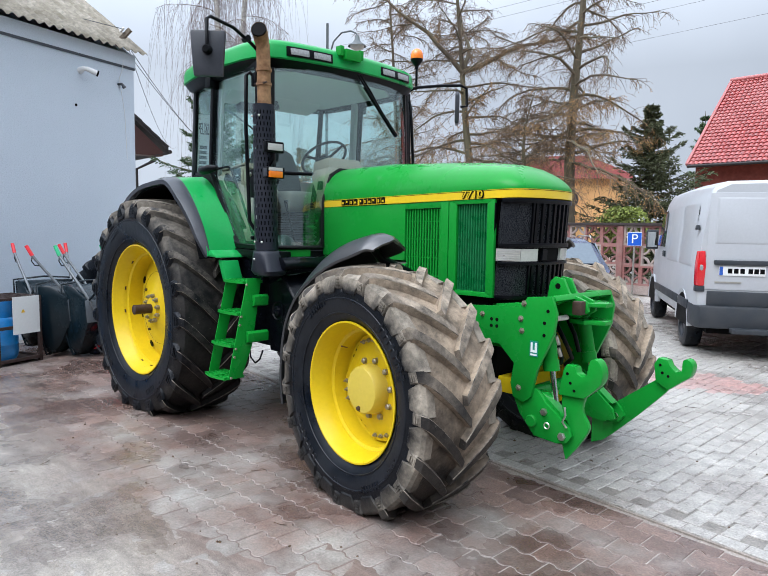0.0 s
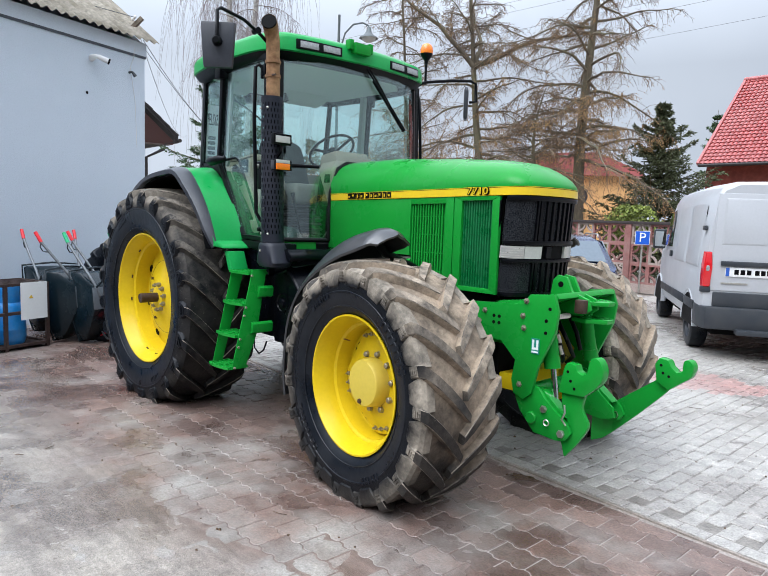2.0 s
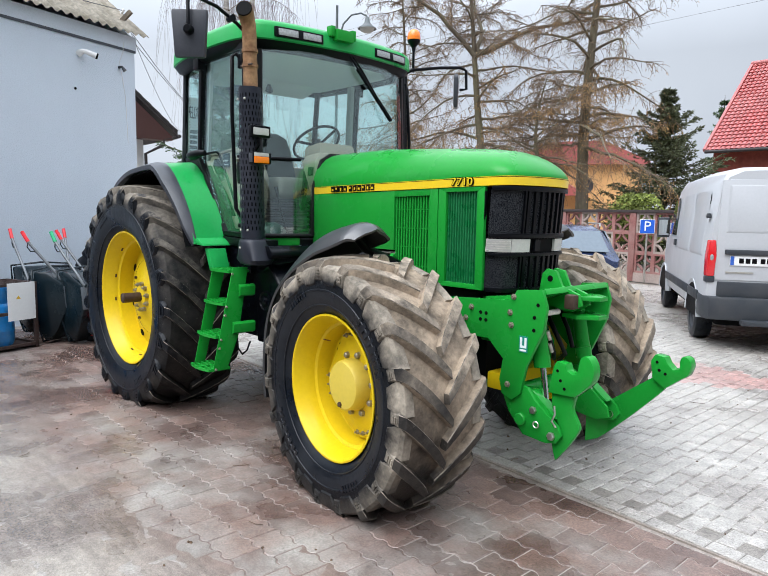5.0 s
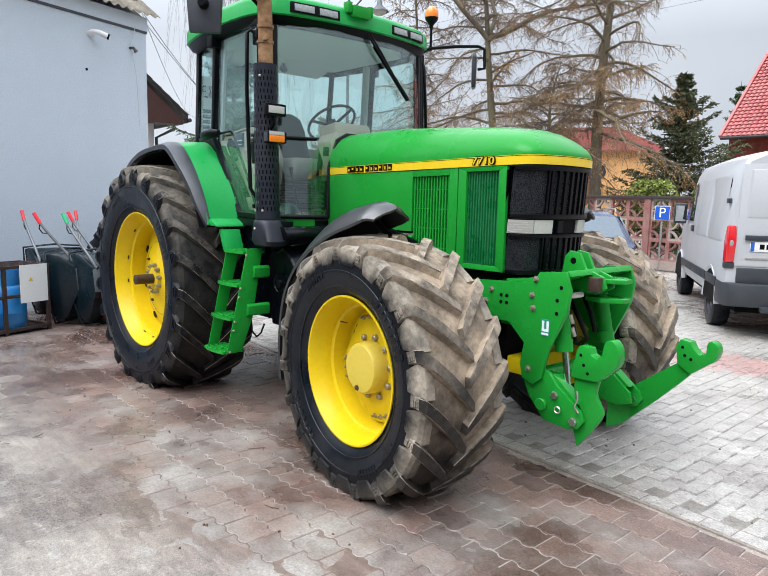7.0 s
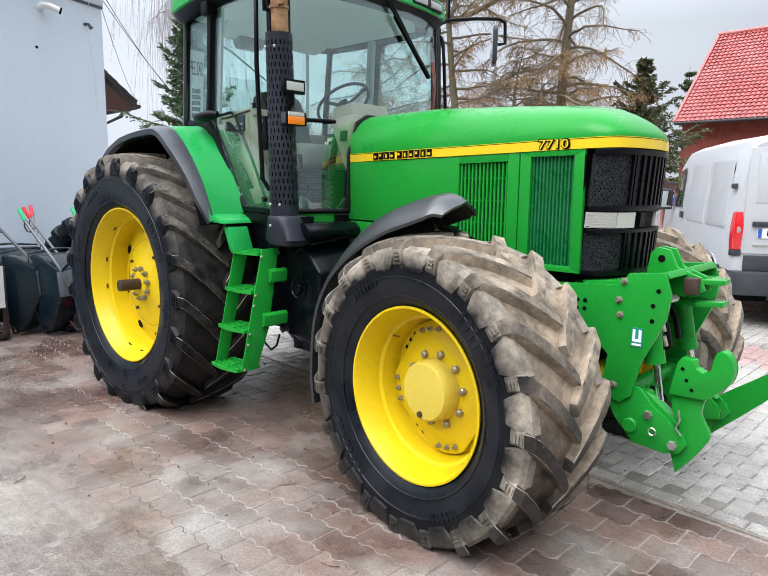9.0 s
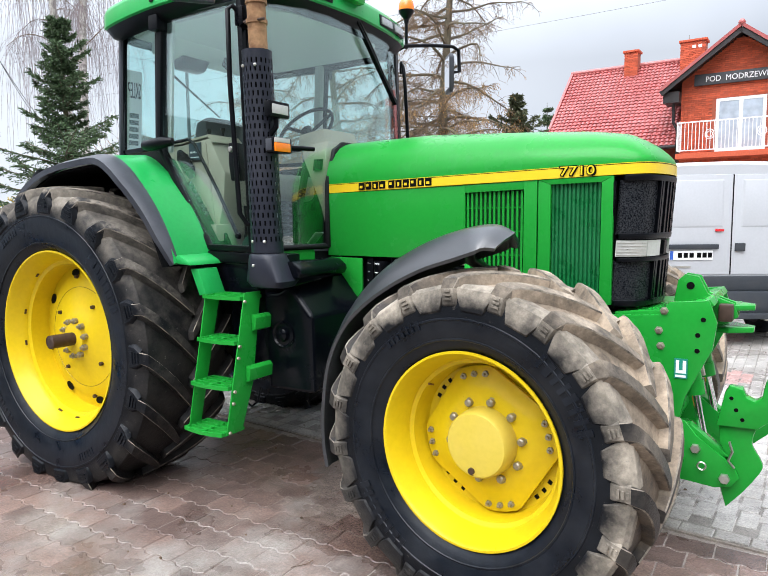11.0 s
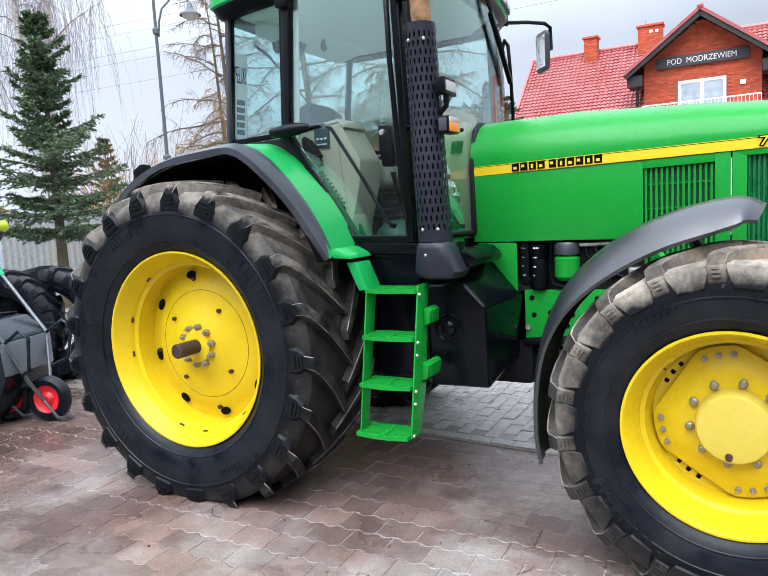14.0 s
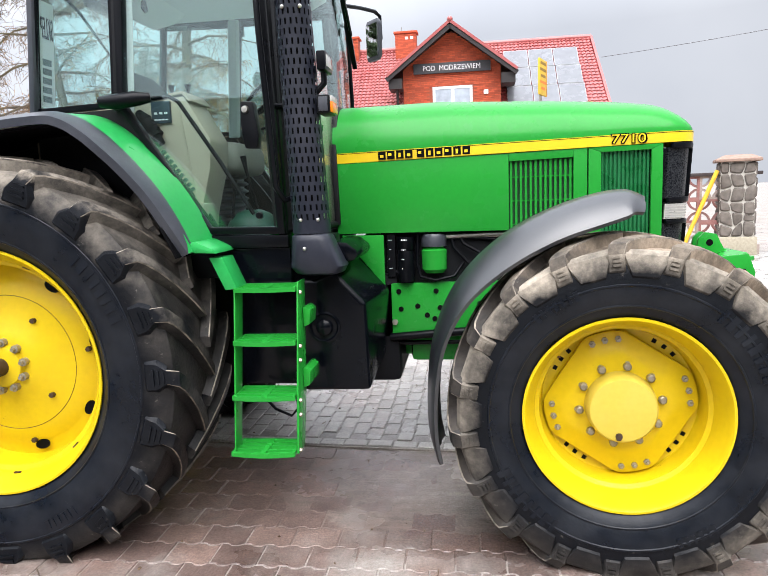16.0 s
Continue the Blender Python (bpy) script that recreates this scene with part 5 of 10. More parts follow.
for f in (-1, 1):
    a, b = sorted((f * 0.24, f * 0.60))
    n = 6
    rings = [[roof_front(a + (b - a) * k / n, z, p) for z, p in ((2.835, 0.004), (2.905, 0.004), (2.905, -0.05), (2.835, -0.05))] for k in range(n + 1)]
    panel = part("lamp_recess", Shape().loft(rings), PLASTIC, roof, "black lamp recess", bevel=0.004)
    for c in (0.33, 0.51):
        y = f * c
        rings = [[roof_front(y + d, z, p) for z, p in ((2.845, 0.012), (2.893, 0.010), (2.893, -0.02), (2.845, -0.02))] for d in (-0.07, -0.03, 0.03, 0.07)]
        part("work_lamp", Shape().loft(rings), LENS_DIM, panel, "clear roof work lamp", bevel=0.004)
part("lamp_bracket", Shape().box((1.43, -0.17, 2.885), (1.50, -0.01, 2.965)), GREEN, roof, "green lamp bracket", bevel=0.006)
for y in (-0.19, 0.01):
    part("bracket_lug", Shape().box((1.42, y - 0.02, 2.91), (1.48, y + 0.02, 2.985)), GREEN, roof, bevel=0.006)
part("roof_mark", Shape().box((0.60, -0.885, 2.835), (0.625, -0.82, 2.90)), DARK_TRIM, roof)
part("aerial_base", Shape().lathe([(0.0, 3.06), (0.012, 3.05), (0.016, 2.94)], (0.12, -0.55, 0), "z", 10), DARK_TRIM, roof)

# wipers
for pts in ([(1.43, 0.0, 2.82), (1.445, 0.10, 2.70), (1.455, 0.24, 2.54)], [(1.43, 0.03, 2.82), (1.445, 0.15, 2.68), (1.455, 0.28, 2.52)]):
    part("wiper", Shape().tube(pts, 0.008, 6), PLASTIC, cab, "black wiper arm", smooth=60)
part("wiper_blade", Shape().bar((1.44, 0.08, 2.72), (1.445, 0.44, 2.36), 0.02, 0.028, (1, 0, 0)), PLASTIC, cab)

# seat, console, steering wheel
SEAT_BEIGE = material("grey_beige_seat_cloth", (0.27, 0.26, 0.22), 0.9, 0, 0.15, 120, 0.2)
seat = part("seat", Shape().box((0.34, -0.27, 1.71), (0.89, 0.27, 1.89)), SEAT_BEIGE, cab, "grey-beige seat cushion with a dark back", bevel=0.07, seg=4)
part("seat_back", Shape().loft([[(0.28, -0.24, 1.84), (0.42, -0.24, 1.84), (0.42, 0.24, 1.84), (0.28, 0.24, 1.84)], [(0.20, -0.23, 2.16), (0.32, -0.23, 2.16), (0.32, 0.23, 2.16), (0.20, 0.23, 2.16)],
                                [(0.18, -0.20, 2.27), (0.29, -0.20, 2.27), (0.29, 0.20, 2.27), (0.18, 0.20, 2.27)], [(0.19, -0.12, 2.315), (0.26, -0.12, 2.315), (0.26, 0.12, 2.315), (0.19, 0.12, 2.315)]]), GREY_SEAT, seat, "dark grey rounded seat back", bevel=0.03)
part("seat_base", Shape().lathe([(0.19, 1.40)] + [p for k in range(7) for p in ((0.20, 1.412 + k * 0.042), (0.175, 1.426 + k * 0.042), (0.175, 1.436 + k * 0.042), (0.20, 1.448 + k * 0.042))] + [(0.17, 1.72)], (0.66, -0.05, 0), "z", 28), GREY_PLASTIC, seat, "grey ribbed bellows below the seat", smooth=20)
part("armrest", Shape().box((0.35, -0.36, 1.99), (0.72, -0.29, 2.05)), GREY_SEAT, seat, bevel=0.02)
# console beside the seat
con = part("side_console", Shape().prism([(0.30, 1.42), (0.80, 1.42), (0.815, 1.52), (0.875, 1.735), (0.885, 1.87), (0.765, 2.085), (0.50, 2.055), (0.30, 2.05)], "y", -0.62, -0.37), BEIGE, cab, "beige control console beside the seat", bevel=0.02)
part("console_lid", Shape().prism([(0.34, 2.052), (0.50, 2.058), (0.755, 2.088), (0.79, 2.048), (0.80, 2.056), (0.76, 2.104), (0.50, 2.074), (0.34, 2.068)], "y", -0.625, -0.365), BEIGE, con, bevel=0.005)
part("console_foot", Shape().box((0.68, -0.66, 1.412), (0.84, -0.50, 1.56)), BEIGE, con, "beige foot of the console", bevel=0.012)
part("console_crease", Shape().bar((0.735, -0.621, 2.05), (0.80, -0.621, 1.50), 0.010, 0.006), BEIGE, con)
disp = part("display", Shape().box((0.597, -0.634, 1.955), (0.695, -0.61, 2.06)), material("blue_grey_panel", (0.025, 0.045, 0.06), 0.4), con, "blue-grey switch panel", bevel=0.004)
for k in range(3):
    part("marking", Shape().box((0.613 + k * 0.026, -0.6365, 1.997), (0.629 + k * 0.026, -0.633, 2.007)), WHITE_FILM, disp)
part("marking", Shape().box((0.612, -0.6365, 1.968), (0.682, -0.633, 1.974)), WHITE_FILM, disp)
part("hose", Shape().tube([(0.545, -0.66, 2.01), (0.57, -0.665, 1.975), (0.61, -0.67, 1.92), (0.655, -0.67, 1.85)], [0.018, 0.034, 0.032, 0.02], 12), DARK_TRIM, con, "black ribbed hose", smooth=60)
for k in range(5):
    part("hose_rib", Shape().tube([(0.572 + k * 0.014, -0.665, 1.972 - k * 0.019), (0.577 + k * 0.014, -0.665, 1.965 - k * 0.019)], 0.038, 12), DARK_TRIM, con, smooth=60)
pad = part("ribbed_pad", Shape().bar((0.63, -0.69, 1.80), (0.79, -0.69, 1.58), 0.05, 0.05), DARK_TRIM, con, "dark ribbed pad", bevel=0.008)
for k in range(9):
    part("rib", Shape().bar((0.655 + k * 0.0165, -0.70, 1.803 - k * 0.0227), (0.663 + k * 0.0165, -0.70, 1.792 - k * 0.0227), 0.02, 0.06), GREY_PLASTIC, pad)
for x, y, h in ((0.70, -0.46, 2.16), (0.64, -0.52, 2.15)):
    part("lever", Shape().tube([(x, y, 2.06), (x + 0.02, y, h - 0.04), (x + 0.02, y, h)], [0.006, 0.006, 0.018], 8), PLASTIC, con, smooth=60)
part("side_lever", Shape().tube([(0.92, -0.50, 1.42), (0.95, -0.52, 1.60), (0.955, -0.52, 1.67)], [0.008, 0.008, 0.016], 8), PLASTIC, con, smooth=60)
part("brake_lever", Shape().tube([(1.02, -0.30, 1.42), (0.96, -0.34, 1.72), (0.95, -0.35, 1.80)], [0.009, 0.009, 0.018], 8), PLASTIC, con, smooth=60)
part("floor_hump", Shape().ball((1.02, -0.45, 1.41), 0.14, 20, 10, (1.0, 0.9, 0.8)), material("dark_green_casting", (0.003, 0.045, 0.025), 0.5), cab, "dark green casting on the cab floor", smooth=60)
part("instrument_hood", Shape().loft([[(1.10, -0.19, 2.02), (1.32, -0.19, 2.04), (1.32, 0.19, 2.04), (1.10, 0.19, 2.02)], [(1.09, -0.17, 2.12), (1.29, -0.17, 2.15), (1.29, 0.17, 2.15), (1.09, 0.17, 2.12)]]), BEIGE, cab, "beige instrument hood", bevel=0.02)
col = part("steering_column", Shape().loft([[(1.33, -0.18, 1.40), (1.41, -0.18, 1.40), (1.41, 0.18, 1.40), (1.33, 0.18, 1.40)], [(1.31, -0.24, 1.66), (1.41, -0.26, 1.66), (1.41, 0.26, 1.66), (1.31, 0.24, 1.66)], [(1.20, -0.28, 1.98), (1.40, -0.30, 1.98), (1.40, 0.30, 1.98), (1.20, 0.28, 1.98)],
                                            [(1.19, -0.24, 2.04), (1.38, -0.24, 2.06), (1.38, 0.24, 2.06), (1.19, 0.24, 2.04)]]), BEIGE, cab, "beige dash and steering column", bevel=0.02)
for k in range(6):
    part("speaker_slot", Shape().bar((1.30 + k * 0.012, -0.288, 1.88), (1.315 + k * 0.012, -0.293, 1.945), 0.005, 0.01), FLAT_BLACK, col)
part("column_strut", Shape().bar((1.10, -0.20, 1.62), (1.22, -0.24, 1.98), 0.035, 0.03), DARK_TRIM, col, "black slanting column strut")
wheel = Shape()
m = pose(1.02, 0, 2.17, 0, -38, 0)
pts = [m @ Vector((0.2 * math.cos(a), 0.2 * math.sin(a), 0)) for a in (2 * math.pi * k / 28 for k in range(28))]
rings = []
for k in range(28):
    c, a = pts[k], 2 * math.pi * k / 28
    r = (m.to_3x3() @ Vector((math.cos(a), math.sin(a), 0)))
    u = m.to_3x3() @ Vector((0, 0, 1))
    rings.append([c + r * 0.011 * math.cos(b) + u * 0.011 * math.sin(b) for b in (2 * math.pi * j / 8 for j in range(8))])
wheel.loft(rings, closed=True)
for a in (0.5, 2.6, 4.7):
    wheel.tube([m @ Vector((0.19 * math.cos(a), 0.19 * math.sin(a), 0)), m @ Vector((0, 0, -0.03))], 0.012, 6)
wheel.tube([m @ Vector((0, 0, 0.01)), m @ Vector((0, 0, -0.25))], [0.04, 0.03], 10)
part("steering_wheel", wheel, DARK_TRIM, col, "dark steering wheel", smooth=60)
part("pedal_plate", Shape().bar((1.15, -0.14, 1.43), (1.22, -0.14, 1.50), 0.08, 0.01), STEEL, cab)
part("floor_mat", Shape().box((0.85, -0.6, 1.401), (1.3, 0.6, 1.412)), DARK_TRIM, cab)
# shop notice on the inside of the rear side glass, read from within
notice = part("notice", slab([(0.047, -0.68, 2.06), (0.047, -0.56, 2.06), (0.093, -0.56, 2.56), (0.093, -0.68, 2.56)], 0.003, (1, 0, 0)), WHITE_FILM, cab, "white shop notice behind the cab glass")
turn = Matrix(((0, 0.06, -1, 0), (-1, 0, 0, 0), (0, 1, 0.06, 0), (0, 0, 0, 1)))
letters("notice_word", "SKLEP", 0.145, FLAT_BLACK, notice, Matrix.Translation((0.0875, -0.62, 2.43)) @ turn, 0.001, 0.26)
NOTICE_GREEN = material("notice_green", (0.015, 0.05, 0.038), 0.5)
for k in range(5):
    x, z = 0.0535 + k * 0.00405, 2.085 + k * 0.044
    part("notice_bar", slab([(x, -0.655, z), (x, -0.585, z), (x + 0.0027, -0.585, z + 0.03), (x + 0.0027, -0.655, z + 0.03)], 0.001, (1, 0, 0)), NOTICE_GREEN, notice)
# wiper and its motor on the rear window, pendant inside it
wiper = part("rear_wiper", Shape().tube([(0.062, -0.43, 2.655), (0.075, -0.30, 2.60), (0.055, 0.16, 2.36)], [0.009, 0.009, 0.006], 6), PLASTIC, cab, "black rear wiper arm", smooth=60)
part("wiper_motor", Shape().loft([[(0.11, -0.30, 2.62), (0.20, -0.30, 2.63), (0.20, -0.10, 2.63), (0.11, -0.10, 2.62)], [(0.10, -0.34, 2.74), (0.24, -0.34, 2.75), (0.24, -0.06, 2.75), (0.10, -0.06, 2.74)]]), PLASTIC, wiper, "black motor cover", bevel=0.015)
part("pendant", Shape().prism([(-0.005, 2.755), (0.005, 2.755), (0.042, 2.675), (0.0, 2.655), (-0.042, 2.675)], "x", 0.30, 0.306), PLASTIC, cab, "small black hanging pendant")
# beacon, left mirror and its bracket
arm = part("mirror_arm", Shape().tube([(1.27, 0.74, 2.80), (1.32, 0.80, 2.84), (1.40, 1.05, 2.885), (1.48, 1.24, 2.905), (1.512, 1.285, 2.88), (1.515, 1.29, 2.72), (1.49, 1.235, 2.71)], 0.014, 8), PLASTIC, cab, "black mirror arm", smooth=60)
turned = pose(1.475, 1.20, 2.69, 0, 0, 39.3)
part("mirror_head", Shape().loft([[(-0.016, -0.07, -0.145), (0.014, -0.06, -0.145), (0.014, 0.06, -0.145), (-0.016, 0.07, -0.145)], [(-0.018, -0.088, -0.11), (0.02, -0.08, -0.11), (0.02, 0.08, -0.11), (-0.018, 0.088, -0.11)],
                                  [(-0.018, -0.09, 0.115), (0.02, -0.082, 0.115), (0.02, 0.082, 0.115), (-0.018, 0.09, 0.115)], [(-0.016, -0.072, 0.145), (0.014, -0.062, 0.145), (0.014, 0.062, 0.145), (-0.016, 0.072, 0.145)]]).move(turned), GREY_PLASTIC, arm, "grey-black mirror housing", bevel=0.01)
part("mirror_glass", Shape().box((-0.022, -0.076, -0.115), (-0.0185, 0.076, 0.115)).move(turned), MIRROR, arm)
part("hand_rail", Shape().tube([(1.285, 0.79, 2.65), (1.33, 0.715, 2.70), (1.358, 0.70, 2.66), (1.366, 0.71, 2.50), (1.37, 0.73, 2.2), (1.372, 0.735, 1.6), (1.33, 0.765, 1.5)], 0.013, 8), PLASTIC, cab, "black grab rail", smooth=60)
bc = part("beacon", Shape().lathe([(0, 3.00), (0.016, 3.0), (0.018, 3.03), (0.052, 3.07), (0.058, 3.09), (0, 3.092)], (1.32, 0.81, 0), "z", 20), PLASTIC, cab, "orange warning beacon on a stalk")
part("beacon_lens", Shape().lathe([(0.056, 3.088), (0.057, 3.11), (0.054, 3.14), (0.043, 3.165), (0.022, 3.18), (0, 3.184)], (1.32, 0.81, 0), "z", 24), ORANGE, bc, "orange beacon dome", smooth=50)
part("beacon_stalk", Shape().tube([(1.32, 0.81, 2.82), (1.32, 0.81, 3.01)], 0.011, 8), PLASTIC, bc)
# right mirror
arm = part("mirror_arm", Shape().tube([(1.30, -0.77, 2.80), (1.38, -0.95, 2.87), (1.43, -1.12, 2.93), (1.46, -1.31, 2.955), (1.475, -1.345, 2.93), (1.475, -1.345, 2.74)], 0.012, 8), PLASTIC, cab, "black mirror arm", smooth=60)
facing = pose(1.43, -1.31, 2.72, 0, 0, -41)
part("mirror_head", Shape().loft([[(-0.02, -0.10, -0.15), (0.025, -0.095, -0.15), (0.025, 0.095, -0.15), (-0.02, 0.10, -0.15)], [(-0.02, -0.12, 0.15), (0.025, -0.115, 0.15), (0.025, 0.115, 0.15), (-0.02, 0.12, 0.15)]]).move(facing), GREY_PLASTIC, arm, "grey-black mirror housing", bevel=0.018)
part("mirror_glass", Shape().box((-0.026, -0.09, -0.135), (-0.021, 0.09, 0.135)).move(facing), MIRROR, arm)
part("mirror_boss", Shape().lathe([(0.0, 0.075), (0.02, 0.075), (0.03, 0.06), (0.034, 0.02)], (0, 0, 0.02), "x", 14).move(facing), PLASTIC, arm)
part("mirror_knuckle", Shape().lathe([(0.0, -0.03), (0.022, -0.03), (0.022, 0.03), (0, 0.03)], (1.40, -1.0, 2.885), "x", 10), PLASTIC, arm)
# exhaust
ex = part("exhaust", Shape().tube([(1.40, -0.85, 2.38), (1.385, -0.85, 2.78), (1.385, -0.855, 2.86), (1.395, -0.875, 2.915), (1.42, -0.90, 2.945), (1.45, -0.93, 2.955)], [0.049, 0.049, 0.05, 0.053, 0.055, 0.056], 20, caps=False), RUST, tractor, "rusty exhaust pipe with a bent tip", smooth=60)
part("pipe_mouth", Shape().tube([(1.415, -0.895, 2.94), (1.452, -0.932, 2.956)], [0.05, 0.051], 20), FLAT_BLACK, ex)
for z in (2.60, 2.70):
    part("clamp", Shape().lathe([(0.05, z - 0.012), (0.056, z - 0.01), (0.056, z + 0.01), (0.05, z + 0.012)], (1.39, -0.85, 0), "z", 24), RUST, ex)
part("clamp_bolt", Shape().tube([(1.34, -0.89, 2.60), (1.47, -0.88, 2.60)], 0.007, 6), SHAFT, ex)
# perforated heat shield: a tube with real slots
sh = Shape()
seg, n = 60, 23
z0, z1 = 1.41, 2.455
levels = [z0, z0 + 0.05]
for k in range(n):
    levels += [z0 + 0.06 + k * 0.0415, z0 + 0.06 + k * 0.0415 + 0.026]
levels += [z1 - 0.02, z1]
for i, z in enumerate(levels):
    u = (z - z0) / (z1 - z0)
    cx, r = 1.422 - 0.037 * u, 0.086 - 0.008 * u
    for k in range(seg):
        a = 2 * math.pi * k / seg
        sh.v.append((cx + r * math.cos(a), -0.85 + r * math.sin(a), z))
for i in range(len(levels) - 1):
    row = (i - 2) // 2
    slot_row = i >= 2 and i % 2 == 0 and i < 2 + 2 * n
    for k in range(seg):
        if slot_row and (k + (row % 2)) % 3 == 0:
            continue
        j = (k + 1) % seg
        sh.f.append((i * seg + k, i * seg + j, (i + 1) * seg + j, (i + 1) * seg + k))
        sh.m.append(0)
part("heat_shield", sh, SHIELD, ex, "perforated dark heat shield", smooth=50)
part("inner_pipe", Shape().tube([(1.42, -0.85, 1.38), (1.39, -0.85, 2.44)], 0.06, 16), FLAT_BLACK, ex)
for a in (-1.9, -1.0, 2.6):
    for z in (1.47, 2.37):
        u = (z - z0) / (z1 - z0)
        c = (1.422 - 0.037 * u + 0.087 * math.cos(a), -0.85 + 0.085 * math.sin(a), z)
        part("screw", Shape().ball(c, 0.009, 8, 6), STEEL, ex)
def rounded(cx, cy, hx, hy, r, z):
    return [(cx + sx * (hx - r) + r * math.cos(a), cy + sy * (hy - r) + r * math.sin(a), z) for sx, sy, a0 in ((1, 1, 0), (-1, 1, 90), (-1, -1, 180), (1, -1, 270)) for a in (radians(a0 + q * 22.5) for q in range(5))]


part("exhaust_base", Shape().loft([rounded(1.455, -0.85, 0.075, 0.06, 0.05, 1.222), rounded(1.455, -0.85, 0.105, 0.085, 0.05, 1.232), rounded(1.452, -0.85, 0.122, 0.098, 0.05, 1.262), rounded(1.428, -0.85, 0.094, 0.092, 0.06, 1.375), rounded(1.424, -0.85, 0.088, 0.088, 0.06, 1.398), rounded(1.424, -0.85, 0.078, 0.078, 0.06, 1.408)]), SHIELD, ex, "black exhaust base cover", smooth=40)
part("cover_screw", Shape().ball((1.405, -0.945, 1.345), 0.009, 8, 6), STEEL, ex)
part("base_bracket", Shape().box((1.34, -0.80, 1.25), (1.52, -0.70, 1.40)), PLASTIC, ex, bevel=0.01)
part("base_shroud", Shape().prism([(1.50, 1.265), (1.605, 1.275), (1.622, 1.30), (1.615, 1.325), (1.57, 1.36), (1.50, 1.365)], "y", -0.82, -0.40), PLASTIC_WET, ex, "black shroud beside the exhaust", bevel=0.012)
# lamp and indicator on the shield
wl = part("work_light", Shape().box((1.495, -0.93, 2.105), (1.535, -0.775, 2.185)), PLASTIC, tractor, "square work light on the heat shield", bevel=0.008)
part("lens", Shape().box((1.534, -0.914, 2.121), (1.539, -0.791, 2.169)), LENS, wl, bevel=0.003)
part("bracket", Shape().tube([(1.47, -0.86, 2.02), (1.51, -0.855, 2.06), (1.51, -0.855, 2.11)], 0.014, 8), PLASTIC, wl)
ind = part("indicator", Shape().box((1.485, -0.92, 1.925), (1.545, -0.775, 2.005)), PLASTIC, tractor, "turn indicator with clear and orange lenses", bevel=0.01)
part("orange_lens", Shape().box((1.544, -0.915, 1.93), (1.556, -0.80, 1.975)), ORANGE, ind, bevel=0.004)
part("clear_lens", Shape().box((1.544, -0.915, 1.976), (1.554, -0.80, 2.0)), LENS, ind, bevel=0.003)
part("side_lens", Shape().box((1.495, -0.925, 1.935), (1.535, -0.919, 1.995)), GREY_PLASTIC, ind, bevel=0.002)
# grab rail before the door
part("hand_rail", Shape().tube([(1.27, -0.83, 2.66), (1.25, -0.88, 2.70), (1.235, -0.90, 2.68), (1.245, -0.91, 2.3), (1.28, -0.905, 1.62), (1.31, -0.88, 1.56), (1.34, -0.85, 1.57)], 0.014, 8), PLASTIC, cab, "black grab rail beside the door", smooth=60)
part("rail_bracket", Shape().box((1.25, -0.87, 2.60), (1.31, -0.78, 2.70)), PLASTIC, cab, bevel=0.01)

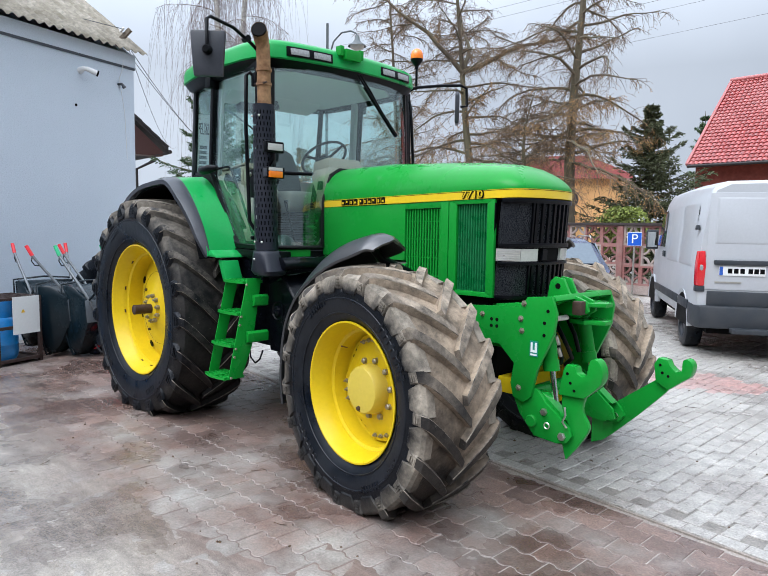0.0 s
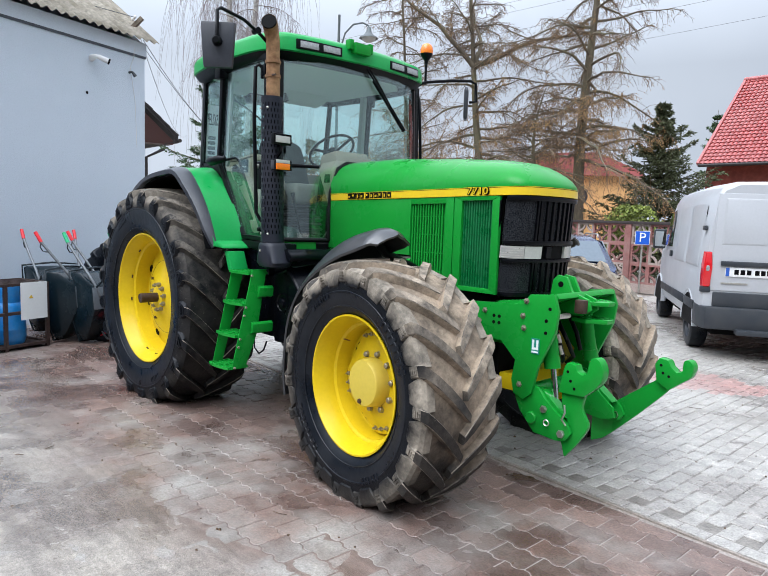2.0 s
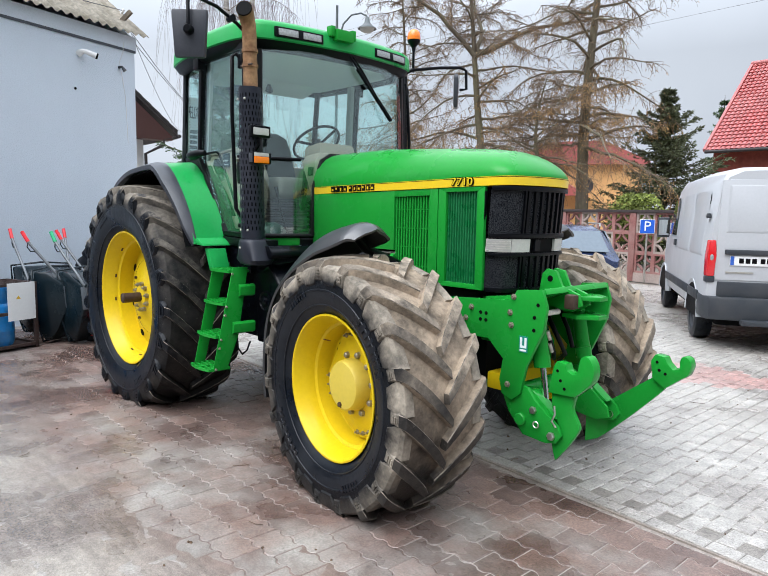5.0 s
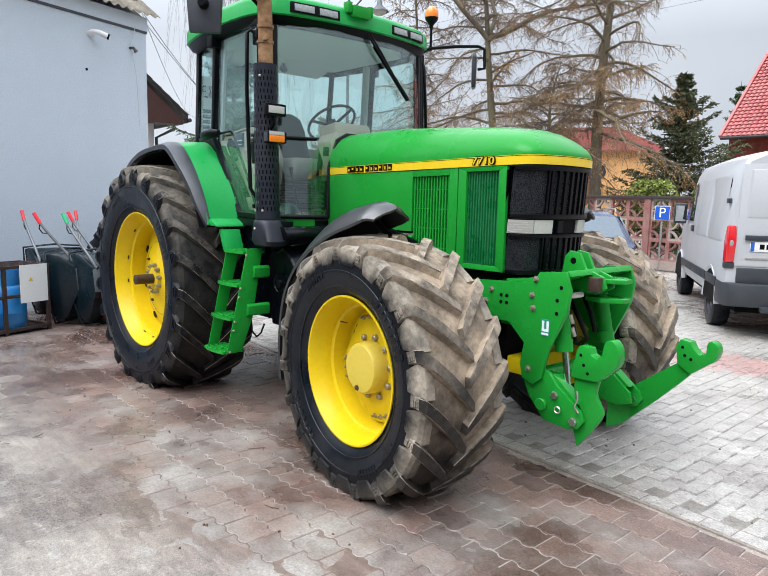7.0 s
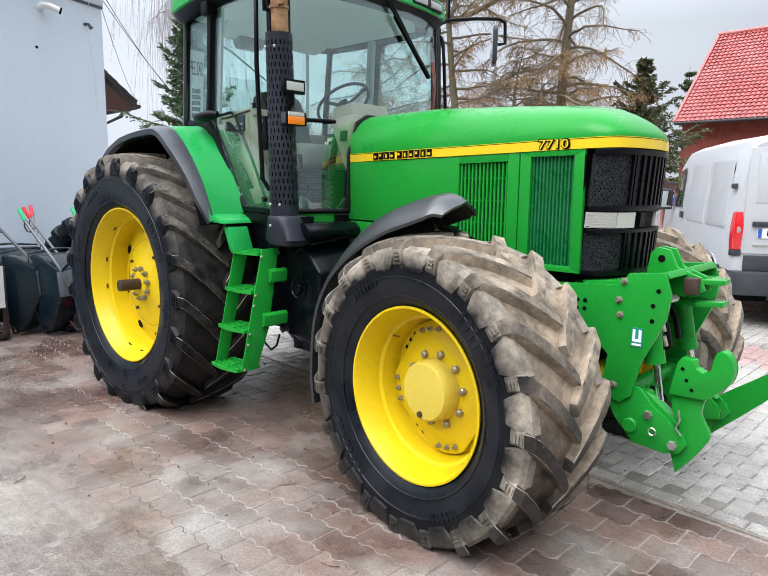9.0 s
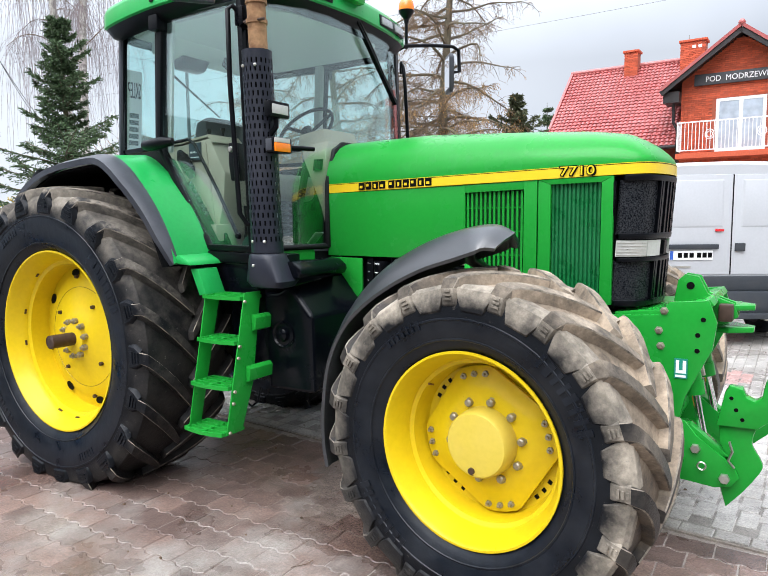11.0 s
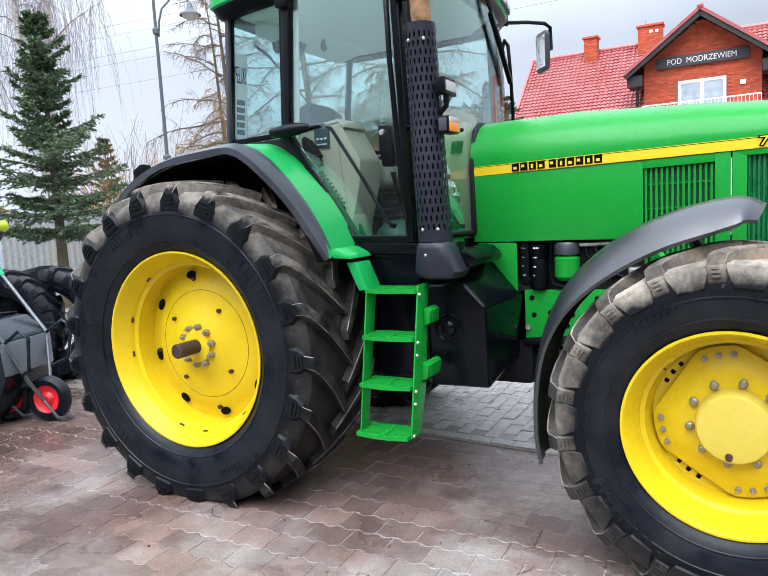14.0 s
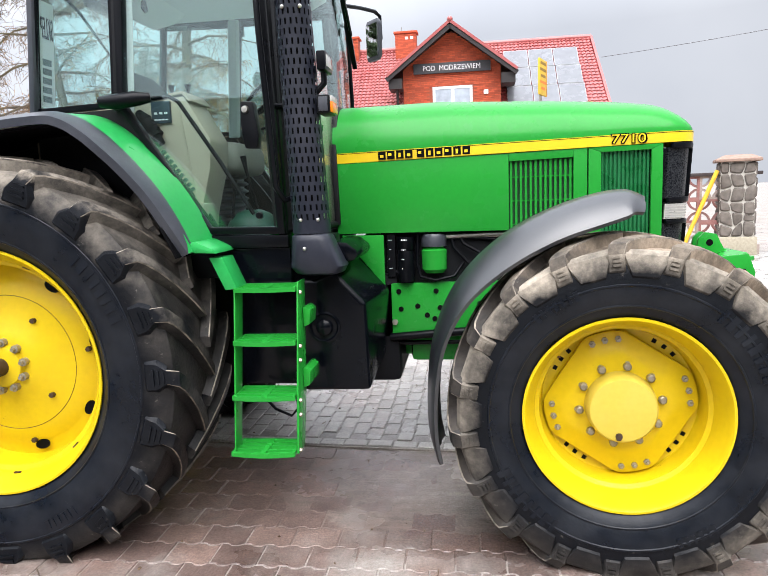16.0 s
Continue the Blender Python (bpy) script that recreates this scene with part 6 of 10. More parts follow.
# ---- rear fenders ----
ARC = [(-0.72, 1.45), (-0.62, 1.60), (-0.50, 1.73), (-0.33, 1.85), (-0.08, 1.935), (0.2, 1.965), (0.36, 1.972), (0.42, 1.962), (0.475, 1.94), (0.53, 1.905), (0.585, 1.862), (0.672, 1.776), (0.748, 1.688), (0.815, 1.596), (0.88, 1.482), (0.938, 1.355)]
ARC = eased(ARC, 3)
for f in (-1, 1):
    def arc_ring(x, z, i, ya, yb, drop, thick):
        q0 = Vector((ARC[max(i - 1, 0)][0], 0, ARC[max(i - 1, 0)][1]))
        q1 = Vector((ARC[min(i + 1, len(ARC) - 1)][0], 0, ARC[min(i + 1, len(ARC) - 1)][1]))
        n = Vector((0, 1, 0)).cross(q1 - q0).normalized()
        n = n if n.z > 0 or (n.z == 0) else -n
        p = Vector((x, 0, z)) + n * drop[0]
        p2 = Vector((x, 0, z)) + n * drop[1]
        return [(p.x, f * ya, p.z), (p2.x, f * yb, p2.z), ((p2 - n * thick).x, f * yb, (p2 - n * thick).z), ((p - n * thick).x, f * ya, (p - n * thick).z)]
    s = Shape().loft([arc_ring(x, z, i, 0.80, 1.055, (0.018, -0.002), 0.03) for i, (x, z) in enumerate(ARC) if 9 <= i])
    fd = part("fender", s, GREEN_CAB, tractor, "green rear fender with a black rubber edge", smooth=40)
    s = Shape()
    rings = []
    for i, (x, z) in enumerate(ARC):
        lip = 1.15 - 0.055 * max(0.0, min(1.0, (x - 0.6) / 0.34)) - 0.04 * max(0.0, (x - 0.84) / 0.1) ** 2
        a = arc_ring(x, z, i, 1.035, (1.035 + lip) / 2 - 0.01, (0.002, 0.002), 0.03)
        b = arc_ring(x, z, i, (1.035 + lip) / 2 - 0.01, lip, (0.002, -0.024), 0.035)
        rings.append([a[0], a[1], b[1], b[2], a[2], a[3]])
    s.loft(rings)
    part("fender_edge", s, GREY_PLASTIC, fd, "grey-black fender extension", smooth=35)
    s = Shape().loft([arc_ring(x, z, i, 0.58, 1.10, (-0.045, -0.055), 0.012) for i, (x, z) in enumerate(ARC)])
    part("fender_liner", s, FLAT_BLACK, fd)
    s = Shape().prism([(0.0, 1.99), (0.50, 2.01), (0.53, 1.995), (0.90, 1.41), (0.96, 1.345), (0.88, 1.345), (0.62, 1.72), (0.40, 1.90), (0.0, 1.92)], "y", f * 0.79, f * 0.76)
    part("fender_seal", s, SEAL, fd, "black seal between fender and door")
    s = Shape().prism([(x - 0.01, z - 0.03) for x, z in ARC] + [(0.90, 1.12), (-0.68, 1.12)], "y", f * 0.60, f * 0.575)
    part("inner_wall", s, PLASTIC, fd, "black inner wall of the wheel arch")
    part("fender_foot", Shape().prism([(0.895, 1.385), (0.925, 1.345), (1.035, 1.340), (1.02, 1.362), (0.945, 1.398)], "y", f * 1.045, f * 0.79), GREEN_CAB, fd, bevel=0.012)
    s = Shape().box((-0.44, f * 0.95, 1.83), (-0.36, f * 1.03, 1.91))
    s.v = [(x + (z - 1.83) * -0.3, y, z + (x + 0.4) * 0.5) for x, y, z in s.v]
    part("rear_lamp", s, PLASTIC, fd, "black rear work lamp", bevel=0.012)
    part("lamp_foot", Shape().tube([(-0.40, f * 0.99, 1.80), (-0.40, f * 0.99, 1.86)], 0.018, 8), PLASTIC, fd)
# green step bracket below the cab
part("fender_stay", Shape().prism([(0.985, 1.32), (1.045, 1.32), (1.105, 1.18), (1.05, 1.175)], "y", -1.0, -0.86), GREEN_CAB, tractor, "green bracket above the ladder", bevel=0.004)

# ---- ladder ----
lad = part("ladder", Shape().loft([[(1.085, -0.99, 1.195), (1.092, -0.99, 1.195), (1.092, -0.885, 1.195), (1.085, -0.885, 1.195)], [(1.10, -1.155, 0.482), (1.107, -1.155, 0.482), (1.107, -1.075, 0.482), (1.10, -1.075, 0.482)]]), GREEN, tractor, "green four-step access ladder", bevel=0.002)
part("ladder_side", Shape().loft([[(1.372, -0.99, 1.205), (1.38, -0.99, 1.205), (1.38, -0.87, 1.205), (1.372, -0.87, 1.205)], [(1.375, -1.10, 0.72), (1.383, -1.10, 0.72), (1.383, -0.95, 0.72), (1.375, -0.95, 0.72)],
                                  [(1.378, -1.155, 0.482), (1.386, -1.155, 0.482), (1.386, -1.045, 0.482), (1.378, -1.045, 0.482)]]), GREEN, lad, bevel=0.002)
for z, y in ((1.185, -0.985), (0.957, -1.035), (0.728, -1.09), (0.497, -1.145)):
    rim = grid_plate((1.094, 1.108, 1.164, 1.222, 1.246, 1.304, 1.358, 1.372), [y + q for q in (-0.034, -0.018, 0.004, 0.014, 0.040, 0.050, 0.076, 0.086, 0.112, 0.13)],
                     lambda i, j: i in (0, 3, 6) or j % 2 == 0, z - 0.019, z, lambda x, q: q - 0.02 * (1 - ((x - 1.233) / 0.139) ** 2) * max(0.0, min(1.0, (y + 0.05 - q) / 0.08)))
    part("step", rim, GREEN, lad, "green slotted step", smooth=30)
for z in (0.775, 1.04):
    part("ladder_stay", Shape().prism([(1.384, z - 0.045), (1.412, z - 0.032), (1.418, z + 0.03), (1.40, z + 0.045), (1.384, z + 0.045)], "y", -0.95 - (1.05 - z) * 0.2, -0.83), GREEN, lad, bevel=0.004)
bolt = Shape().lathe([(0, -0.010), (0.008, -0.010), (0.010, 0.0)], seg=6).mesh("bolt", DULL_STEEL)
for z in (1.16, 0.93, 0.87, 0.70, 0.64, 0.492):
    part("bolt", bolt, None, lad, at=pose(1.386, -1.0 - (1.16 - z) * 0.2, z, 0, 0, 90))

# ---- fuel tank ----
outer = [(1.30, 1.185), (1.40, 1.185), (1.485, 1.232), (1.637, 1.067), (1.648, 0.642), (1.32, 0.638)]
innr = [(1.30, 1.20), (1.40, 1.22), (1.53, 1.262), (1.70, 1.075), (1.668, 0.70), (1.30, 0.69)]
s = Shape().loft([[(x, -0.76, z) for x, z in outer], [(x, -0.40, z) for x, z in innr], [(x, 0.3, z) for x, z in innr]])
tank = part("fuel_tank", s, PLASTIC_WET, tractor, "black moulded fuel tank beside the ladder", bevel=0.026, seg=4)
part("tank_cap", Shape().lathe([(0.072, -0.755), (0.076, -0.768), (0.068, -0.770), (0.060, -0.762), (0.042, -0.762), (0.036, -0.780), (0.024, -0.788), (0, -0.791)], (1.437, 0, 0.955), "y", 28), PLASTIC_WET, tank, "round black tank cap", smooth=30)
part("belly", Shape().box((1.0, -0.72, 0.66), (1.34, 0.5, 1.15)), PLASTIC_WET, tractor, "black battery and tool box behind the ladder", bevel=0.02)
part("cable", Shape().tube([(1.10, -0.8, 0.66), (1.2, -0.85, 0.58), (1.28, -0.86, 0.55), (1.31, -0.84, 0.58), (1.29, -0.8, 0.64)], 0.007, 6), PLASTIC, tractor, smooth=60)
part("steering_rod", Shape().tube([(1.70, -0.30, 0.80), (2.0, -0.33, 0.83), (2.45, -0.36, 0.86)], 0.022, 8), PLASTIC, tractor, smooth=60)
part("brake_pipe", Shape().tube([(1.70, -0.26, 0.76), (2.1, -0.29, 0.77), (2.5, -0.30, 0.80)], 0.012, 8), PLASTIC, tractor, smooth=60)
part("transmission", Shape().box((1.80, -0.2, 0.64), (2.3, 0.2, 0.82)), GREEN, tractor, "green oil pan", bevel=0.03)

# ---- front fenders ----
FARC = [(1.962, 0.42), (1.94, 0.54), (1.94, 0.72), (1.965, 0.93), (2.03, 1.11), (2.13, 1.255), (2.28, 1.385), (2.45, 1.475), (2.62, 1.53), (2.76, 1.548), (2.84, 1.515)]
DEEP = (0.025, 0.028, 0.03, 0.04, 0.06, 0.085, 0.105, 0.11, 0.11, 0.09, 0.06)
SWEEP = eased([(x, z, DEEP[i], 0.13 if i == 10 else 0.17) for i, (x, z) in enumerate(FARC)])
for f in (-1, 1):
    rings = []
    for i, (x, z, deep, w) in enumerate(SWEEP):
        a, b = SWEEP[max(i - 1, 0)], SWEEP[min(i + 1, len(SWEEP) - 1)]
        d = Vector((b[0] - a[0], 0, b[1] - a[1])).normalized()
        n = Vector((-d.z, 0, d.x))
        cy = 0.945
        prof = [(-w, -deep), (-w + 0.012, -deep * 0.8), (-w + 0.06, -deep * 0.35), (-w + 0.10, -0.008), (0.0, 0.008), (w - 0.10, -0.008), (w - 0.06, -deep * 0.35), (w - 0.012, -deep * 0.8), (w, -deep)]
        top = [Vector((x, f * (cy + q), z)) + n * h for q, h in prof]
        low = [Vector((x, f * (cy + q * 0.97), z)) + n * (h - 0.014) for q, h in prof[::-1]]
        rings.append(top + low)
    fd = part("front_fender", Shape().loft(rings), SATIN, tractor, "curved black front fender", smooth=40)
    part("fender_bracket", Shape().tube([(2.62, f * 0.92, 1.49), (2.58, f * 0.8, 1.40), (2.60, f * 0.55, 1.30), (2.72, f * 0.45, 0.95)], 0.028, 8), PLASTIC, fd, smooth=60)
    part("fender_stay", Shape().bar((2.36, f * 0.36, 1.32), (2.52, f * 0.7, 1.22), 0.03, 0.05), GREEN, fd)

# ---- front linkage ----
link = part("front_linkage", Shape().box((3.02, -0.25, 0.86), (3.14, 0.25, 1.13)), GREEN, tractor, "bright green front three-point linkage", bevel=0.012)
hexbolt = Shape().lathe([(0, -0.016), (0.010, -0.016), (0.012, -0.004), (0.019, -0.003), (0.019, 0.0)], seg=6).mesh("bolt", DULL_STEEL)
for f in (-1, 1):
    out = [(2.85, 1.11), (3.30, 1.14), (3.34, 1.20), (3.50, 1.215), (3.535, 1.12), (3.52, 1.0), (3.42, 0.78), (3.385, 0.62), (3.33, 0.575), (3.26, 0.60), (3.24, 0.68), (3.26, 0.80), (3.15, 0.90), (2.98, 0.90), (2.85, 0.93)]
    plate = part("side_plate", Shape().prism(out, "y", f * 0.345, f * 0.32), GREEN, link, "thick green side plate", bevel=0.004)
    for x, z in ((3.02, 1.07), (3.32, 1.16), (3.30, 1.07), (3.31, 1.0), (3.3, 0.66), (2.98, 1.0)):
        part("bolt", hexbolt, None, plate, at=pose(x, f * 0.345, z, 0, 0, 0 if f < 0 else 180))
    for x, z in ((3.09, 1.045), (3.13, 1.045), (3.09, 1.005), (3.13, 1.005), (3.46, 1.06), (3.46, 0.99), (3.48, 1.13)):
        part("bolt_hole", Shape().lathe([(0, f * 0.3465), (0.011, f * 0.3465), (0.011, f * 0.33)], (x, 0, z), "y", 10), FLAT_BLACK, plate)
    # lower arm, swung down from the plate
    arm = part("lower_arm", Shape().prism([(3.27, 0.66), (3.34, 0.685), (3.42, 0.66), (3.47, 0.60), (3.62, 0.49), (3.645, 0.44), (3.615, 0.395), (3.55, 0.378), (3.40, 0.39), (3.30, 0.50), (3.26, 0.58)], "y", f * 0.325, f * 0.30), GREEN, link, "green lower link arm", bevel=0.006)
    part("arm_flange", Shape().prism([(3.30, 0.64), (3.42, 0.645), (3.61, 0.49), (3.625, 0.43), (3.54, 0.40), (3.40, 0.42), (3.32, 0.52)], "y", f * 0.235, f * 0.215), GREEN, arm, bevel=0.004)
    part("arm_web", Shape().prism([(3.40, 0.645), (3.44, 0.645), (3.60, 0.52), (3.56, 0.52)], "y", f * 0.302, f * 0.23), GREEN, arm, bevel=0.003)
    for x, z, r in ((3.33, 0.63, 0.026), (3.385, 0.475, 0.036), (3.587, 0.429, 0.024), (3.467, 0.545, 0.022)):
        part("pin", Shape().lathe([(0, f * 0.343), (r * 0.85, f * 0.343), (r, f * 0.337), (r, f * 0.29)], (x, 0, z), "y", 16 if r > 0.03 else 6), GREEN if r > 0.031 else STEEL, arm)
    # folding hook arm
    if f < 0:
        # folded upright beside the arm: a bent strap that ends in a point below and a claw above
        s = Shape().prism(eased([(3.594, 0.287), (3.66, 0.37), (3.722, 0.47), (3.728, 0.51), (3.70, 0.56), (3.684, 0.60), (3.70, 0.668)], 2) + [(3.62, 0.70), (3.555, 0.66), (3.56, 0.58), (3.60, 0.50), (3.60, 0.45), (3.56, 0.402)], "y", -0.292, -0.262)
        hk = part("hook_arm", s, GREEN, link, "green folding hook arm raised", bevel=0.005)
        s = Shape().prism([(3.545, 0.66), (3.573, 0.811), (3.59, 0.84), (3.643, 0.834), (3.655, 0.80), (3.69, 0.785), (3.715, 0.80)] + eased([(3.722, 0.85), (3.737, 0.888), (3.775, 0.89), (3.806, 0.84), (3.805, 0.78), (3.779, 0.735), (3.704, 0.665)], 3), "y", -0.315, -0.245)
        part("claw", s, GREEN, hk, "green catch claw", bevel=0.007)
        for x, z in ((3.60, 0.79), (3.62, 0.74), (3.645, 0.70)):
            part("pin_hole", Shape().lathe([(0, -0.3165), (0.009, -0.3165), (0.009, -0.30)], (x, 0, z), "y", 8), FLAT_BLACK, hk)
    else:
        # lowered and reaching forward: a broad strap, creased near its foot and below the claw
        rows = []
        for x, zl, zh, y in ((3.455, 0.235, 0.42, 0.27), (3.505, 0.25, 0.455, 0.325), (3.56, 0.30, 0.50, 0.345), (3.72, 0.455, 0.62, 0.335), (3.86, 0.60, 0.725, 0.325), (3.90, 0.645, 0.745, 0.32)):
            rows.append([(x, y - 0.013, zl), (x, y - 0.013, zh), (x, y + 0.013, zh), (x, y + 0.013, zl)])
        hk = part("hook_arm", Shape().loft(rows), GREEN, link, "green hook arm reaching forward", bevel=0.004, smooth=20)
        s = Shape().prism([(3.835, 0.70), (3.822, 0.80), (3.845, 0.842), (3.90, 0.835), (3.918, 0.80), (3.95, 0.772), (3.985, 0.782)] + eased([(3.985, 0.82), (3.99, 0.845), (4.012, 0.856), (4.038, 0.838), (4.047, 0.80), (4.03, 0.75), (3.994, 0.722), (3.91, 0.655)], 3), "y", 0.285, 0.355)
        part("claw", s, GREEN, hk, "green catch claw", bevel=0.007)
        for x, z in ((3.86, 0.80), (3.875, 0.755), (3.91, 0.74)):
            part("pin_hole", Shape().lathe([(0, 0.2835), (0.009, 0.2835), (0.009, 0.30)], (x, 0, z), "y", 8), FLAT_BLACK, hk)
    # lift cylinders
    cyl = part("lift_cylinder", Shape().tube([(3.38, f * 0.2, 1.12), (3.44, f * 0.22, 0.78)], [0.042, 0.042], 16), GREEN, link, "green hydraulic cylinder", smooth=60)
    part("rod", Shape().tube([(3.44, f * 0.22, 0.80), (3.50, f * 0.24, 0.52)], 0.018, 12), CHROME, cyl, "chrome piston rod", smooth=60)
    part("gland", Shape().tube([(3.43, f * 0.215, 0.83), (3.442, f * 0.22, 0.765)], 0.048, 16), GREEN, cyl, smooth=40)
part("cross_tube", Shape().tube([(3.33, -0.31, 0.62), (3.33, 0.31, 0.62)], 0.04, 16), GREEN, link, smooth=60)
part("top_plate", Shape().prism([(3.10, 1.14), (3.32, 1.16), (3.50, 1.22), (3.52, 1.19), (3.36, 1.12), (3.10, 1.10)], "y", -0.32, 0.32), GREEN, link, "green top plate", bevel=0.006)
for y in (-0.10, -0.02):
    s = Shape().prism([(3.32, 1.15), (3.34, 1.28), (3.37, 1.31), (3.43, 1.30), (3.47, 1.22), (3.58, 1.18), (3.60, 1.12), (3.54, 1.08), (3.40, 1.10)], "y", y - 0.012, y + 0.012)
    ear = part("top_link_ear", s, GREEN, link, "green top link ear", bevel=0.004)
    part("ear_hole", Shape().lathe([(0, 0.0135), (0.018, 0.0135), (0.018, -0.0135), (0, -0.0135)], (3.395, y, 1.255), "y", 14), FLAT_BLACK, ear)
for z in (1.155, 1.05):
    part("catch_plate", Shape().prism([(3.45, -0.06), (3.56, -0.09), (3.66, -0.02), (3.66, 0.06), (3.58, 0.13), (3.45, 0.12)], "z", z - 0.012, z + 0.012), GREEN, link, "green top catch plate", bevel=0.004)
part("catch_block", Shape().box((3.52, -0.16, 1.10), (3.58, -0.08, 1.18)), SHAFT, link, bevel=0.01)
part("latch_pin", Shape().tube([(3.50, -0.33, 1.085), (3.50, -0.18, 1.085)], 0.016, 10), STEEL, link, smooth=60)
for pts in ([(3.32, -0.1, 1.05), (3.40, -0.12, 0.95), (3.40, -0.05, 0.82), (3.34, 0.05, 0.76)], [(3.32, 0.0, 1.02), (3.42, -0.05, 0.92), (3.41, 0.06, 0.80), (3.33, 0.12, 0.74)], [(3.34, 0.1, 1.04), (3.42, 0.06, 0.95), (3.43, 0.1, 0.84)]):
    part("hose", Shape().tube(pts, 0.014, 8), PLASTIC, link, smooth=60)
for p in ((3.45, -0.2, 0.97), (3.46, -0.19, 0.90)):
    part("hose_fitting", Shape().tube([p, (p[0] + 0.01, p[1] + 0.015, p[2] - 0.05)], 0.012, 8), STEEL, link)
part("cross_beam", Shape().box((3.08, -0.25, 0.58), (3.20, 0.25, 0.68)), YELLOW, link, bevel=0.01)
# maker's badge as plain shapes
TEAL = material("badge_teal", (0.01, 0.22, 0.16), 0.4)
bd = part("badge", Shape().box((3.37, -0.349, 0.86), (3.425, -0.345, 0.95)), TEAL, link)
part("badge_mark", Shape().prism([(3.377, 0.942), (3.390, 0.942), (3.390, 0.898), (3.405, 0.898), (3.405, 0.942), (3.419, 0.942), (3.419, 0.884), (3.377, 0.884)], "y", -0.3505, -0.348), WHITE_FILM, bd)
part("badge_bar", Shape().box((3.376, -0.3505, 0.866), (3.419, -0.348, 0.876)), WHITE_FILM, bd)
part("axle_support", Shape().box((2.92, -0.24, 0.62), (3.06, 0.24, 1.16)), FLAT_BLACK, link, bevel=0.01)
part("chain", Shape().tube([(3.60, -0.33, 0.60), (3.615, -0.345, 0.56), (3.60, -0.35, 0.52), (3.625, -0.345, 0.49)], 0.006, 6), STEEL, link, smooth=60)
part("linch_pin", Shape().lathe([(0.013, -0.352), (0.017, -0.348), (0.021, -0.352), (0.017, -0.356), (0.013, -0.352)], (3.496, 0.01, 0.473), "y", 14), STEEL, link)

# ---- shop building on the left ----
WALL_BLUE = material("pale_blue_render", (0.59, 0.66, 0.735), 0.92, 0, 0.07, 60, 0.9, bump_scale=60, stain=(0.53, 0.60, 0.67), stain_amount=0.5, stain_scale=0.7, bump_dist=0.007)
ASBESTOS = material("lichened_corrugated_sheet", (0.30, 0.27, 0.22), 0.95, 0, 0.35, 18, 0.4, stain=(0.16, 0.14, 0.10), stain_amount=0.8, stain_scale=3)
DARK_METAL = material("dark_blue_metal", (0.05, 0.06, 0.075), 0.5, 0, 0.1, 50, 0.05)
WHITE_PAINT = material("white_paint", (0.75, 0.75, 0.74), 0.5, 0, 0.05, 60, 0.05)
shop = thing("shop_building", "pale blue rendered shop building with a corrugated roof", "building", (-4.9, 0.88, 0), -70.7)
# here x runs along the yard wall, y into the yard
part("wall", Shape().box((0, -8, -0.05), (4.6, 0, 4.12)), WALL_BLUE, shop, "rough pale blue rendered wall")
part("fascia", Shape().box((-0.02, -0.1, 4.02), (4.62, 0.022, 4.22)), WALL_BLUE, shop, bevel=0.004)
part("trim", Shape().box((-0.012, -0.02, 3.985), (4.612, 0.016, 4.02)), DARK_METAL, shop, "dark line below the eaves")
s = Shape()
N, wl = 150, 0.146
rows = []
for q in range(6):
    y = 0.17 - q * 0.85
    rows.append([(-0.14 + 4.88 * k / N, y, 4.24 + (0.17 - y) * 0.72 + 0.024 * math.sin(2 * math.pi * (4.88 * k / N) / wl) + (0.012 if q % 2 else 0)) for k in range(N + 1)])
under = [[(x, y, z - 0.012) for x, y, z in r] for r in rows]
s.sheet([under[0]] + rows + under[::-1])
part("roof", s, ASBESTOS, shop, "lichened corrugated sheet roof", smooth=60)
part("gable", Shape().prism([(-8, 4.1), (0, 4.1), (0, 4.2), (-4, 7.1)], "x", 0.0, 0.2), WALL_BLUE, shop)
part("gable", Shape().prism([(-8, 4.1), (0, 4.1), (0, 4.2), (-4, 7.1)], "x", 4.4, 4.6), WALL_BLUE, shop)
part("roof", Shape().prism([(-4, 7.18), (-4, 7.14), (-8.2, 4.1), (-8.2, 4.16)], "x", -0.14, 4.74), ASBESTOS, shop)
cctv = part("security_camera", Shape().tube([(0.98, 0.0, 3.78), (0.98, 0.09, 3.80), (0.93, 0.13, 3.79)], [0.05, 0.035, 0.03], 12), WHITE_PAINT, shop, "white security camera", smooth=50)
part("camera_head", Shape().tube([(0.96, 0.11, 3.80), (0.84, 0.19, 3.75)], [0.035, 0.04], 14), WHITE_PAINT, cctv, smooth=50)
part("camera_hood", Shape().tube([(0.845, 0.187, 3.752), (0.825, 0.20, 3.745)], [0.042, 0.042], 14), FLAT_BLACK, cctv)
small = part("wall_spotlight", Shape().tube([(0.30, 0.0, 3.72), (0.30, 0.07, 3.72), (0.27, 0.10, 3.66)], [0.02, 0.018, 0.03], 10), GREY_PLASTIC, shop, "small grey wall spotlight", smooth=50)
part("cable", Shape().tube([(0.20, 0.012, 4.2), (0.24, 0.03, 3.95), (0.30, 0.02, 3.8), (0.2, 0.012, 3.3), (0.17, 0.012, 2.6)], 0.004, 6), WHITE_PAINT, shop, smooth=60)
part("wall_hole", Shape().tube([(1.06, -0.01, 3.28), (1.06, 0.004, 3.28)], 0.02, 10), FLAT_BLACK, shop)
